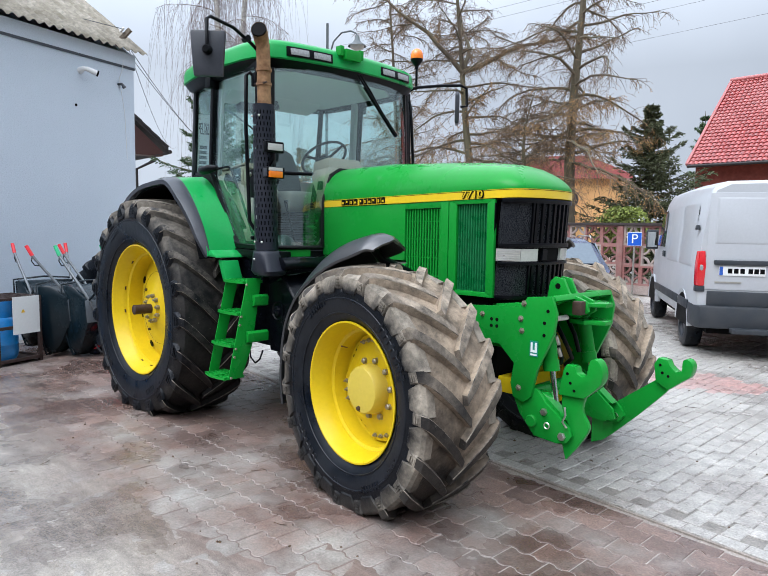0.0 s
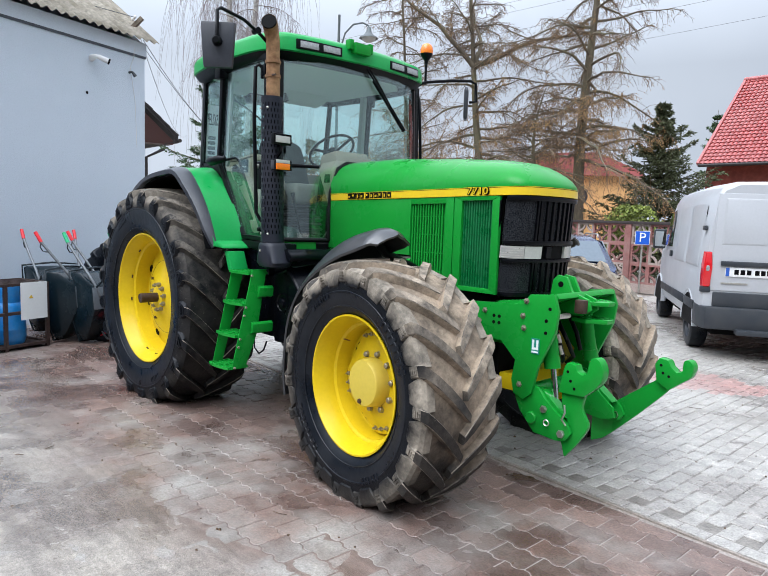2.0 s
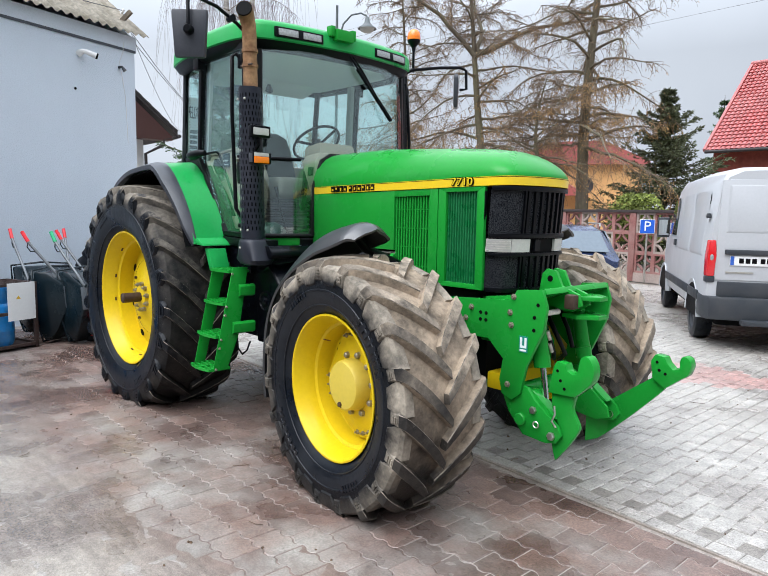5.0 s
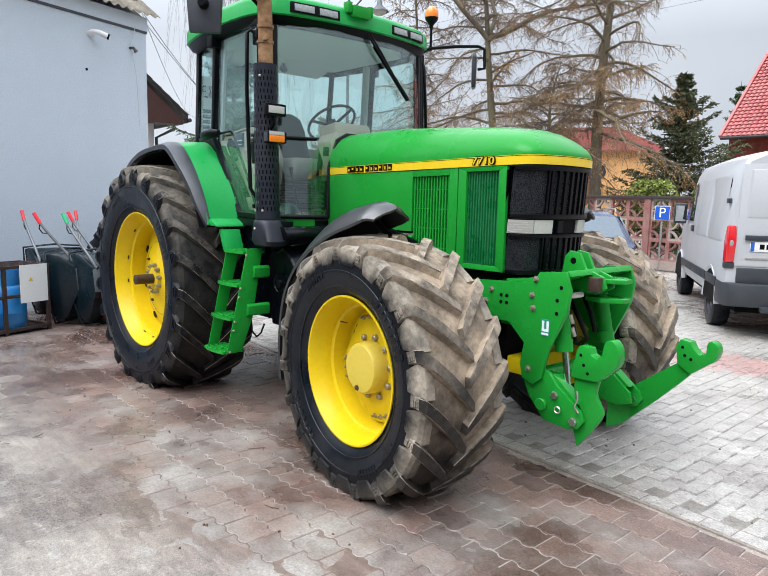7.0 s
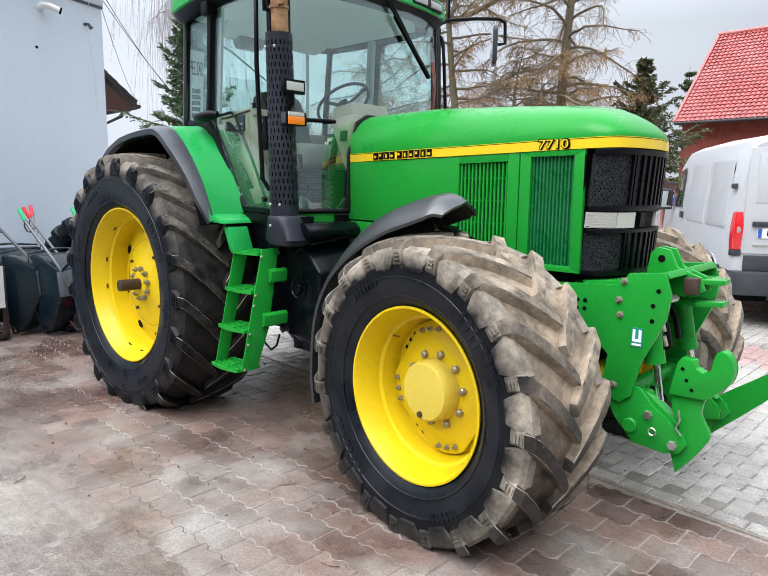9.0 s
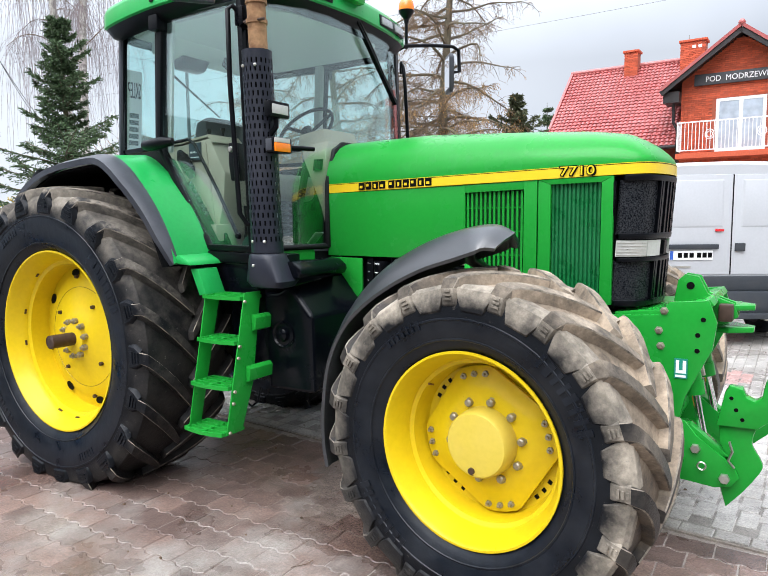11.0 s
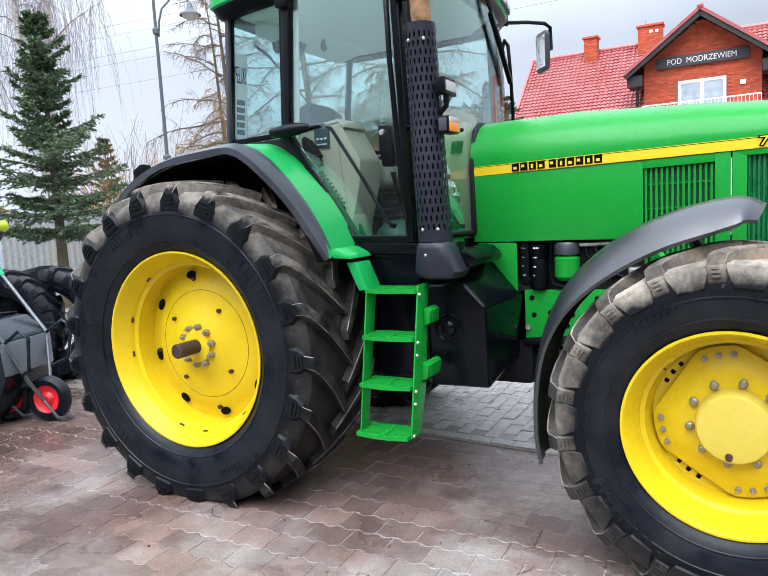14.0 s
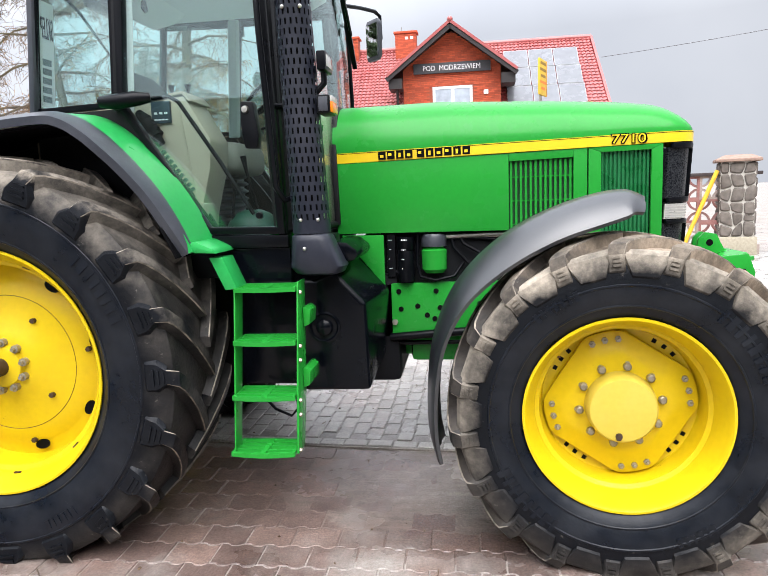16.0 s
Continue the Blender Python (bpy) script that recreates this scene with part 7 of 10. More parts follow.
post = part("aerial_post", Shape().bar((0.12, -0.3, 4.35), (0.0, -0.05, 4.62), 0.06, 0.06), material("weathered_wood", (0.16, 0.13, 0.10), 0.9, 0, 0.3, 30, 0.2), shop, "weathered wooden cable post")
for k in range(4):
    part("insulator", Shape().ball((0.05 + 0.03 * k, -0.2 + 0.05 * k, 4.6), 0.022, 8, 6), WHITE_PAINT, post)
lamp = part("wall_lamp", Shape().tube([(0.25, 0.0, 1.36), (0.22, 0.10, 1.42), (0.20, 0.16, 1.52), (0.19, 0.18, 1.60)], [0.02, 0.02, 0.026, 0.045], 10), GREY_PLASTIC, shop, "grey lamp holder with a yellow-green cap", smooth=50)
part("lamp_cap", Shape().ball((0.19, 0.19, 1.64), 0.07, 14, 8), material("yellow_green_plastic", (0.5, 0.6, 0.02), 0.4), lamp)
for k in range(3):
    part("tap_pipe", Shape().tube([(0.3, 0.0, 1.28), (0.3 - 0.05 * k, 0.06, 1.28 - 0.03 * k), (0.28 - 0.06 * k, 0.09, 1.18 - 0.05 * k)], 0.014, 8), GREY_PLASTIC, shop, smooth=60)

# ---- unseen dark walls added behind the yard to darken reflections ----
ADDED_WALL = material("dark_added_wall", (0.050, 0.042, 0.034), 0.85, 0, 0.3, 6, 0.2, stain=(0.03, 0.034, 0.022), stain_amount=0.6, stain_scale=0.8, stretch=(6, 1, 0.4))
solid("wall_south", Shape().box((-16, -14.2, -0.03), (34, -14.0, 4.1)), ADDED_WALL, "unseen plain dark wall added to darken reflections", "wall", "structure")
solid("wall_west", Shape().box((-9.2, -14.0, -0.03), (-9.0, -5.2, 4.1)), ADDED_WALL, "unseen plain dark wall added beyond the shop to darken reflections", "wall", "structure")

# ---- neighbour with dark eaves ----
BROWN_WOOD = material("dark_brown_timber", (0.06, 0.022, 0.018), 0.6, 0, 0.2, 40, 0.1)
TILE_BROWN = material("dark_roof_tile", (0.035, 0.03, 0.03), 0.6, 0, 0.2, 30, 0.1)
nb = thing("neighbour_house", "white neighbour house with a dark brown gable and tiled roof", "house", (-16.6, 6.96, 0), -4)
nb.scale = (1.2, 1.2, 1.2)
part("wall", Shape().box((-6, -6.4, -0.05), (-0.5, -0.75, 3.35)), material("white_render", (0.68, 0.68, 0.66), 0.9, 0, 0.06, 50, 0.2), nb)
part("gable_wall", Shape().prism([(-0.06, 3.42), (-3.5, 6.42), (-6.94, 3.42), (-6.94, 3.32), (-0.06, 3.32)], "x", -0.3, -0.06), BROWN_WOOD, nb, "dark brown boarded gable")
part("gable_soffit", Shape().box((-0.5, -6.9, 3.30), (-0.06, -0.05, 3.325)), BROWN_WOOD, nb)
for y0, y1 in ((0.08, -3.5), (-7.08, -3.5)):
    q = [(y0, 3.44), (y1, 6.50), (y1, 6.62), (y0, 3.55)]
    part("roof", Shape().loft([[(x, y, z) for y, z in q] for x in (-7, 0.0)]), TILE_BROWN, nb, "dark tiled roof slope")
    for k in range(14):
        u0, u1 = k / 14, (k + 1.15) / 14
        a, c = Vector((0, y0 + (y1 - y0) * u0, 3.56 + 3.07 * u0)), Vector((0, y0 + (y1 - y0) * u1, 3.53 + 3.07 * u1))
        part("verge_tile", Shape().bar(a + Vector((-0.12, 0, 0.01)), c + Vector((-0.12, 0, 0.01)), 0.3, 0.05), TILE_BROWN, nb)
part("gutter", Shape().tube([(-7, 0.1, 3.44), (0.04, 0.12, 3.43)], 0.055, 10), TILE_BROWN, nb, smooth=60)
part("downpipe", Shape().tube([(-0.1, 0.1, 3.40), (-0.1, -0.28, 3.32), (-0.1, -0.30, 3.16), (-0.4, -0.72, 2.9), (-0.4, -0.70, 0)], 0.045, 8), TILE_BROWN, nb, smooth=60)

# ---- guest house across the road ----
BRICK = material("red_brick", (0.47, 0.085, 0.035), 0.8, 0, 0.15, 20, 0.2, spread=0.25)
MORTAR = material("dull_mortar", (0.34, 0.09, 0.05), 0.95, 0, 0.1, 20, 0.1)
TILE = material("glazed_red_tile", (0.34, 0.080, 0.075), 0.36, 0, 0.1, 14, 0.05, spread=0.2, coat=0.15, stain=(0.42, 0.17, 0.16), stain_amount=0.5, stain_scale=0.5)
TILE_DARK = material("dark_timber_eaves", (0.02, 0.017, 0.017), 0.6, 0, 0.1, 30, 0.05)
PANE = material("dim_window_pane", (0.38, 0.44, 0.50), 0.08, 0, 0.25, 3, 0.0, coat=0.6)
gh = thing("guest_house", "red brick guest house with a red tiled roof", "house", (0, 26.4, -0.17), -1)


def brick_wall(name, x0, x1, z0, z1, y, outline=None, holes=()):
    """A wall front of separate courses of bricks, joined into one mesh, before a mortar backing."""
    s = Shape()
    bl, bh = 0.26, 0.077
    for j in range(int((z1 - z0) / bh)):
        z = z0 + j * bh
        for i in range(-1, int((x1 - x0) / bl) + 1):
            x = x0 + i * bl + (bl / 2 if j % 2 else 0)
            a, b = max(x, x0), min(x + bl - 0.012, x1)
            if outline:
                lo, hi = outline(z + bh)
                a, b = max(a, lo), min(b, hi)
            if b - a < 0.02 or any(a < h[1] and b > h[0] and z + bh > h[2] and z < h[3] for h in holes):
                continue
            s.box((a, y - 0.008, z), (b, y + 0.02, z + bh - 0.011))
    ob = part(name, s, BRICK, gh, "red brick courses", smooth=0)
    tagged(ob, kind="stuff")
    return ob


def gable(z):
    k = min(2.15, max(0.0, (8.85 - z) * 1.36))
    return (1.65 - k, 1.65 + k)


holes = ((0.78, 2.58, 4.3, 6.44), )
brick_wall("bay_bricks", -0.5, 3.8, 2.6, 8.7, -0.02, gable, holes)
part("bay_wall", Shape().prism([(-0.5, 0), (-0.5, 7.2), (1.65, 8.75), (3.8, 7.2), (3.8, 0)], "y", 0.0, 3.5), MORTAR, gh)
part("main_wall", Shape().box((-6.4, 0.7, 0), (8.6, 8.4, 4.7)), material("dull_red_brick", (0.20, 0.045, 0.03), 0.85, 0, 0.2, 9, 0.2, stain=(0.12, 0.03, 0.02), stain_amount=0.5, stain_scale=3), gh)


def tiled_slope(name, a, b, c, d, nu, nv, parent=gh):
    """A roof slope of pressed tiles: a to b along the eaves, d to c along the ridge; each tile dips and curls."""
    a, b, c, d = (Vector(p) for p in (a, b, c, d))
    nrm = (b - a).cross(d - a).normalized()
    s = Shape()
    prof = [(0.0, 0.0), (0.25, 0.03), (0.5, 0.045), (0.75, 0.03), (0.9, -0.012)]
    for j in range(nv):
        for i in range(nu):
            verts = []
            for q, lift in ((0.0, 0.045), (1.06, 0.0)):
                v = min(1.0, (j + q) / nv)
                e0, e1 = a.lerp(d, v), b.lerp(c, v)
                for u, h in prof + [(1.0, 0.0)]:
                    verts.append(e0.lerp(e1, min(1.0, (i + u) / nu)) + nrm * (h + lift))
            n = len(prof) + 1
            s.add(verts, [(k, k + 1, n + k + 1, n + k) for k in range(n - 1)])
            lo = [v - nrm * 0.05 for v in verts[:n]]
            s.add(verts[:n] + lo, [(k + 1, k, n + k, n + k + 1) for k in range(n - 1)])
    ob = part(name, s.mesh(name, TILE, fix=False, smooth=40), None, parent, "glazed red pressed tiles")
    tagged(ob, kind="stuff")
    return ob


EZ, EY, RZ, RY = 4.70, 0.1, 9.05, 4.5
part("roof_deck", Shape().prism([(EY, EZ - 0.05), (RY, RZ - 0.05), (8.9, EZ - 0.05)], "x", -6.35, 8.35), MORTAR, gh)
tiled_slope("main_tiles", (-6.5, EY, EZ), (8.6, EY, EZ), (8.3, RY, RZ), (-6.4, RY, RZ), 76, 26)
part("ridge", Shape().tube([(-6.5, RY, RZ + 0.02), (8.35, RY, RZ + 0.02)], 0.13, 10), TILE, gh, smooth=60)
part("verge", Shape().bar((8.62, EY, EZ + 0.02), (8.34, RY, RZ + 0.02), 0.12, 0.16), TILE, gh)
part("verge", Shape().bar((-6.55, EY, EZ + 0.02), (-6.45, RY, RZ + 0.02), 0.12, 0.16), TILE, gh)
part("eaves_gutter", Shape().tube([(-6.5, EY - 0.06, EZ - 0.05), (-0.6, EY - 0.06, EZ - 0.05)], 0.07, 8), TILE_DARK, gh, smooth=60)
# bay roof with deep dark eaves
for f in (-1, 1):
    ex = 1.65 + f * 2.78
    a, b, c, d = (ex, -0.75, 6.83), (ex, 4.2, 6.83), (1.65, 4.2, 8.95), (1.65, -0.75, 8.95)
    (tiled_slope("bay_tiles", b, a, d, c, 22, 13) if f < 0 else tiled_slope("bay_tiles", a, b, c, d, 22, 13))
    part("barge_board", Shape().bar((ex + f * 0.05, -0.72, 6.72), (1.65, -0.72, 8.84), 0.08, 0.2, (0, -1, 0) if False else (0, 0, 1)), TILE_DARK, gh, "dark timber barge board")
    part("soffit", Shape().loft([[(ex, -0.7, 6.74), (ex, 3.0, 6.74), (ex, 3.0, 6.80), (ex, -0.7, 6.80)], [(1.65, -0.7, 8.84), (1.65, 3.0, 8.84), (1.65, 3.0, 8.90), (1.65, -0.7, 8.90)]]), TILE_DARK, gh)
    part("verge_tile", Shape().bar((ex + f * 0.05, -0.74, 6.87), (1.65, -0.74, 9.02), 0.14, 0.12), TILE, gh)
part("finial", Shape().ball((1.65, -0.74, 9.08), 0.13, 10, 6), TILE, gh)
part("bay_eave", Shape().box((-1.1, -0.6, 6.35), (-0.5, 0.5, 6.78)), TILE_DARK, gh)
part("bay_eave", Shape().box((3.8, -0.6, 6.35), (4.4, 0.5, 6.78)), TILE_DARK, gh)
part("downpipe", Shape().tube([(-0.75, -0.25, 6.4), (-0.75, -0.2, 5.6), (-0.62, 0.0, 5.3), (-0.62, 0.0, 2)], 0.06, 8), TILE_DARK, gh, smooth=60)
# name board
board = part("name_board", Shape().box((-0.02, -0.16, 6.98), (3.36, -0.08, 7.42)), material("dark_grey_board", (0.05, 0.05, 0.055), 0.6, 0, 0.15, 20, 0.1), gh, "dark grey board with white raised letters", bevel=0.01)
letters("board_words", "POD  MODRZEWIEM", 0.31, WHITE_PAINT, board, pose(1.66, -0.165, 7.19, 90, 0, 0), 0.006, 0.88, 1.0)
# balcony window and railing
win = part("window", Shape().loft([[(0.80, -0.05, 4.33), (2.56, -0.05, 4.33), (2.56, -0.05, 6.42), (0.80, -0.05, 6.42)], [(0.92, -0.05, 4.45), (2.44, -0.05, 4.45), (2.44, -0.05, 6.30), (0.92, -0.05, 6.30)],
                                   [(0.92, 0.05, 4.45), (2.44, 0.05, 4.45), (2.44, 0.05, 6.30), (0.92, 0.05, 6.30)], [(0.80, 0.05, 4.33), (2.56, 0.05, 4.33), (2.56, 0.05, 6.42), (0.80, 0.05, 6.42)]], caps=False, closed=True), WHITE_PAINT, gh, "white double balcony window")
part("mullion", Shape().box((1.62, -0.06, 4.4), (1.76, 0.03, 6.35)), WHITE_PAINT, win)
for a, b in ((0.92, 1.62), (1.76, 2.44)):
    part("pane", Shape().box((a, -0.034, 4.45), (b, -0.026, 6.30)), PANE, win)
    for k in range(8):
        x = a + 0.04 + (b - a - 0.08) * k / 7
        part("curtain_fold", Shape().tube([(x, -0.012, 4.46), (x, -0.012, 6.28)], 0.02, 5), WHITE_PAINT, win)
part("balcony", Shape().box((-0.5, -1.0, 4.05), (3.8, 0.0, 4.25)), BRICK, gh, "brick-edged balcony slab")
rail = part("railing", Shape().bar((-0.46, -0.97, 5.46), (3.78, -0.97, 5.46), 0.05, 0.05), WHITE_PAINT, gh, "white balcony railing")
part("rail_bar", Shape().bar((-0.46, -0.97, 4.36), (3.78, -0.97, 4.36), 0.04, 0.04), WHITE_PAINT, rail)
for k in range(33):
    x = -0.44 + k * 0.1315
    part("baluster", Shape().box((x - 0.012, -0.985, 4.36), (x + 0.012, -0.955, 5.46)), WHITE_PAINT, rail)
for y in (-0.97, -0.72, -0.48, -0.24):
    part("baluster", Shape().box((-0.475, y - 0.012, 4.36), (-0.445, y + 0.012, 5.46)), WHITE_PAINT, rail)
part("rail_bar", Shape().bar((-0.46, -0.97, 5.46), (-0.46, 0, 5.46), 0.05, 0.05), WHITE_PAINT, rail)
for cx in (0.72, 2.5):
    for r in (0.16, 0.1):
        part("scroll", Shape().tube([(cx + r * math.cos(a), -0.99, 4.95 + r * 1.2 * math.sin(a)) for a in (2 * math.pi * k / 14 for k in range(15))], 0.016, 5), WHITE_PAINT, rail, smooth=60)
part("wall_box", Shape().box((3.05, -0.09, 6.0), (3.25, -0.02, 6.18)), WHITE_PAINT, gh)
# chimneys
for x0, x1, z1, y in ((-3.75, -3.15, 9.62, 4.2), (-1.25, -0.2, 9.72, 4.2)):
    ch = part("chimney", Shape().box((x0, y - 0.3, 8.3), (x1, y + 0.35, z1)), MORTAR, gh, "brick chimney")
    s = Shape()
    for j in range(18):
        z = 8.3 + j * 0.077
        for i in range(6):
            a = x0 + i * 0.26 - (0.13 if j % 2 else 0)
            a, b = max(a, x0 - 0.01), min(a + 0.248, x1 + 0.01)
            if b > a + 0.02 and z < z1 - 0.05:
                s.box((a, y - 0.315, z), (b, y - 0.29, z + 0.066))
    tagged(part("chimney_bricks", s, BRICK, ch, smooth=0), kind="stuff")
    part("chimney_cap", Shape().box((x0 - 0.07, y - 0.37, z1), (x1 + 0.07, y + 0.42, z1 + 0.1)), BRICK, ch, bevel=0.01)
part("vent_hole", Shape().box((-0.75, 3.88, 9.42), (-0.6, 3.9, 9.55)), WHITE_PAINT, gh)
part("vent_hole", Shape().box((-0.5, 3.88, 9.42), (-0.35, 3.9, 9.55)), WHITE_PAINT, gh)
# solar panels
ALLOY = material("dull_alloy", (0.40, 0.41, 0.42), 0.5, 0.2, 0.05, 30, 0.05)
PV = material("solar_cell", (0.13, 0.135, 0.145), 0.25, 0, 0.15, 3, 0.0, coat=0.5, spread=0.08)
u = Vector((0, RY - EY, RZ - EZ)).normalized()
nrm = Vector((0, -u.z, u.y))
for i in range(3):
    for j in range(3):
        x0, v0 = 4.02 + i * 1.17 + j * -0.03 + 0.12, 1.0 + j * 1.42
        o = Vector((0, EY, EZ)) + nrm * 0.13
        q = [o + Vector((x0, 0, 0)) + u * v0, o + Vector((x0 + 1.13, 0, 0)) + u * v0, o + Vector((x0 + 1.13, 0, 0)) + u * (v0 + 1.38), o + Vector((x0, 0, 0)) + u * (v0 + 1.38)]
        pn = part("solar_panel", Shape().loft([q, [p + nrm * 0.035 for p in q]]), ALLOY, gh, "grey solar panel in a pale frame")
        c = sum(q, Vector()) / 4
        inn = [c + (p - c) * 0.97 + nrm * 0.037 for p in q]
        part("cell_field", Shape().loft([inn, [p + nrm * 0.004 for p in inn]]), PV, pn)
part("aerial", Shape().tube([(-0.95, 4.2, 9.7), (-0.95, 4.2, 10.1)], 0.02, 6), STEEL, gh)

# yellow advertising sign on a pole
SIGN_Y = material("yellow_sign", (0.66, 0.43, 0.03), 0.5, 0, 0.05, 20, 0.0)
sg = thing("yellow_sign", "tilted yellow sign with red bars of writing on a pole", "sign", (3.95, 12.2, 0), 68)
part("pole", Shape().tube([(0, 0.05, 0), (0, 0.05, 4.4)], 0.035, 10), STEEL, sg)
pnl = part("panel", Shape().box((-0.3, -0.02, 3.72), (0.3, 0.02, 4.52)), SIGN_Y, sg, bevel=0.004)
part("panel_edge", Shape().box((0.3, -0.024, 3.72), (0.315, 0.024, 4.52)), material("red_edge", (0.5, 0.03, 0.02), 0.5), pnl)
RED_BAR = material("orange_red_print", (0.75, 0.18, 0.02), 0.5)
for k, w in enumerate((0.44, 0.5, 0.38, 0.5, 0.3)):
    part("writing_bar", Shape().box((-w / 2, -0.024, 4.40 - k * 0.14), (w / 2, -0.019, 4.46 - k * 0.14)), RED_BAR if k > 2 else SIGN_Y if False else material("brown_print", (0.25, 0.14, 0.02), 0.6) if k == 0 else bpy.data.materials["brown_print"] if k < 3 else RED_BAR, pnl)

# ---- white van: x ahead from its rear, y to its left ----
VANW = material("white_van_paint", (0.43, 0.44, 0.46), 0.4, 0, 0.03, 40, 0.0, coat=0.12, stain=(0.43, 0.44, 0.455), stain_amount=0.3, stain_scale=1.6)
VAN_GREY = material("grey_bumper_plastic", (0.022, 0.027, 0.034), 0.5, 0, 0.12, 60, 0.1, stain=(0.05, 0.05, 0.052), stain_amount=0.5, stain_scale=4)
RED_LENS = material("red_lamp_lens", (0.55, 0.01, 0.015), 0.15, 0, 0.08, 60, 0.0, coat=0.6)
DARK_GLASS = material("dark_van_glass", (0.02, 0.024, 0.028), 0.06, 0, 0.1, 20, 0.0, coat=0.5)
van = thing("van", "white panel van with dark grey bumpers parked on the paving", "van", (3.13, 5.46, 0.014), 121)


def van_ring(x, top, half, low=0.42, tuck=0.0):
    return [(x, -half + 0.04, low), (x, -half, low + 0.12), (x, -half, 0.95), (x, -half + 0.03 + tuck, 1.5), (x, -half + 0.09 + tuck, top - 0.22), (x, -half + 0.16 + tuck, top - 0.09), (x, -half + 0.32 + tuck, top - 0.015), (x, 0, top),
            (x, half - 0.32 - tuck, top - 0.015), (x, half - 0.16 - tuck, top - 0.09), (x, half - 0.09 - tuck, top - 0.22), (x, half - 0.03 - tuck, 1.5), (x, half, 0.95), (x, half, low + 0.12), (x, half - 0.04, low)]


part("body", Shape().loft([van_ring(0.0, 2.18, 0.965), van_ring(0.05, 2.22, 0.99), van_ring(1.5, 2.25, 0.995), van_ring(3.1, 2.24, 0.995), van_ring(3.45, 2.16, 0.99, tuck=0.02), van_ring(3.95, 1.75, 0.975, tuck=0.06), van_ring(4.3, 1.30, 0.95), van_ring(4.75, 1.02, 0.88),
                                  van_ring(4.88, 0.9, 0.8)]), VANW, van, "white van body", smooth=35)
part("rear_bumper", Shape().loft([[(-0.10, -0.95, z), (-0.10, 0.95, z), (0.02, 1.0, z), (0.42, 1.005, z), (0.42, 0.95, z), (0.1, 0.9, z), (0.1, -0.9, z), (0.42, -0.95, z), (0.42, -1.005, z), (0.02, -1.0, z)] for z in (0.38, 0.66)]), VAN_GREY, van, "dark grey rear bumper", bevel=0.03)
part("door_foot", Shape().box((-0.03, -0.86, 0.66), (0.03, 0.86, 0.84)), VAN_GREY, van, bevel=0.01)
part("tow_step", Shape().box((-0.22, -0.6, 0.34), (-0.08, 0.6, 0.40)), VAN_GREY, van, bevel=0.01)
# rear doors: a split left of the middle, panels stamped in
for x0, y0, y1 in ((0, -0.9, -0.006), (0, 0.006, 0.9)):
    d = part("rear_door", Shape().loft([[(-0.012, y0, 0.86), (-0.012, y1, 0.86), (-0.012, y1 * 0.97, 2.06), (-0.012, y0 * 0.97, 2.06)], [(0.02, y0, 0.86), (0.02, y1, 0.86), (0.02, y1 * 0.97, 2.06), (0.02, y0 * 0.97, 2.06)]]), VANW, van, "white rear door", bevel=0.008)
    c = (y0 + y1) / 2
    part("door_panel", Shape().loft([[(-0.02, c - 0.33, 1.45), (-0.02, c + 0.33, 1.45), (-0.02, c + 0.32, 1.98), (-0.02, c - 0.32, 1.98)], [(-0.008, c - 0.36, 1.42), (-0.008, c + 0.36, 1.42), (-0.008, c + 0.35, 2.01), (-0.008, c - 0.35, 2.01)]]), VANW, d, bevel=0.006)
part("door_gap", Shape().box((-0.0125, -0.007, 0.86), (0.0, 0.007, 2.06)), FLAT_BLACK, van)
part("plate_bar", Shape().box((-0.05, 0.16, 1.17), (-0.01, 0.80, 1.23)), VAN_GREY, van, "dark strip above the number plate", bevel=0.012)
plate = part("number_plate", Shape().box((-0.026, 0.22, 1.04), (-0.014, 0.74, 1.155)), WHITE_PAINT, van, "white number plate with dark bars", bevel=0.003)
part("plate_band", Shape().box((-0.029, 0.695, 1.045), (-0.024, 0.735, 1.15)), material("plate_blue", (0.02, 0.09, 0.4), 0.5), plate)
for y in (0.64, 0.57, 0.50, 0.41, 0.345, 0.28):
    part("plate_mark", Shape().box((-0.029, y - 0.05, 1.068), (-0.0245, y, 1.128)), FLAT_BLACK, plate)
part("maker_bar", Shape().box((-0.022, 0.48, 0.945), (-0.012, 0.78, 0.965)), STEEL, van)
part("rear_handle", Shape().box((-0.04, -0.16, 1.14), (-0.01, -0.04, 1.24)), VAN_GREY, van, "dark rear door handle", bevel=0.01)
part("brake_lamp", Shape().box((-0.03, 0.10, 1.38), (-0.01, 0.2, 1.41)), RED_LENS, van, bevel=0.005)
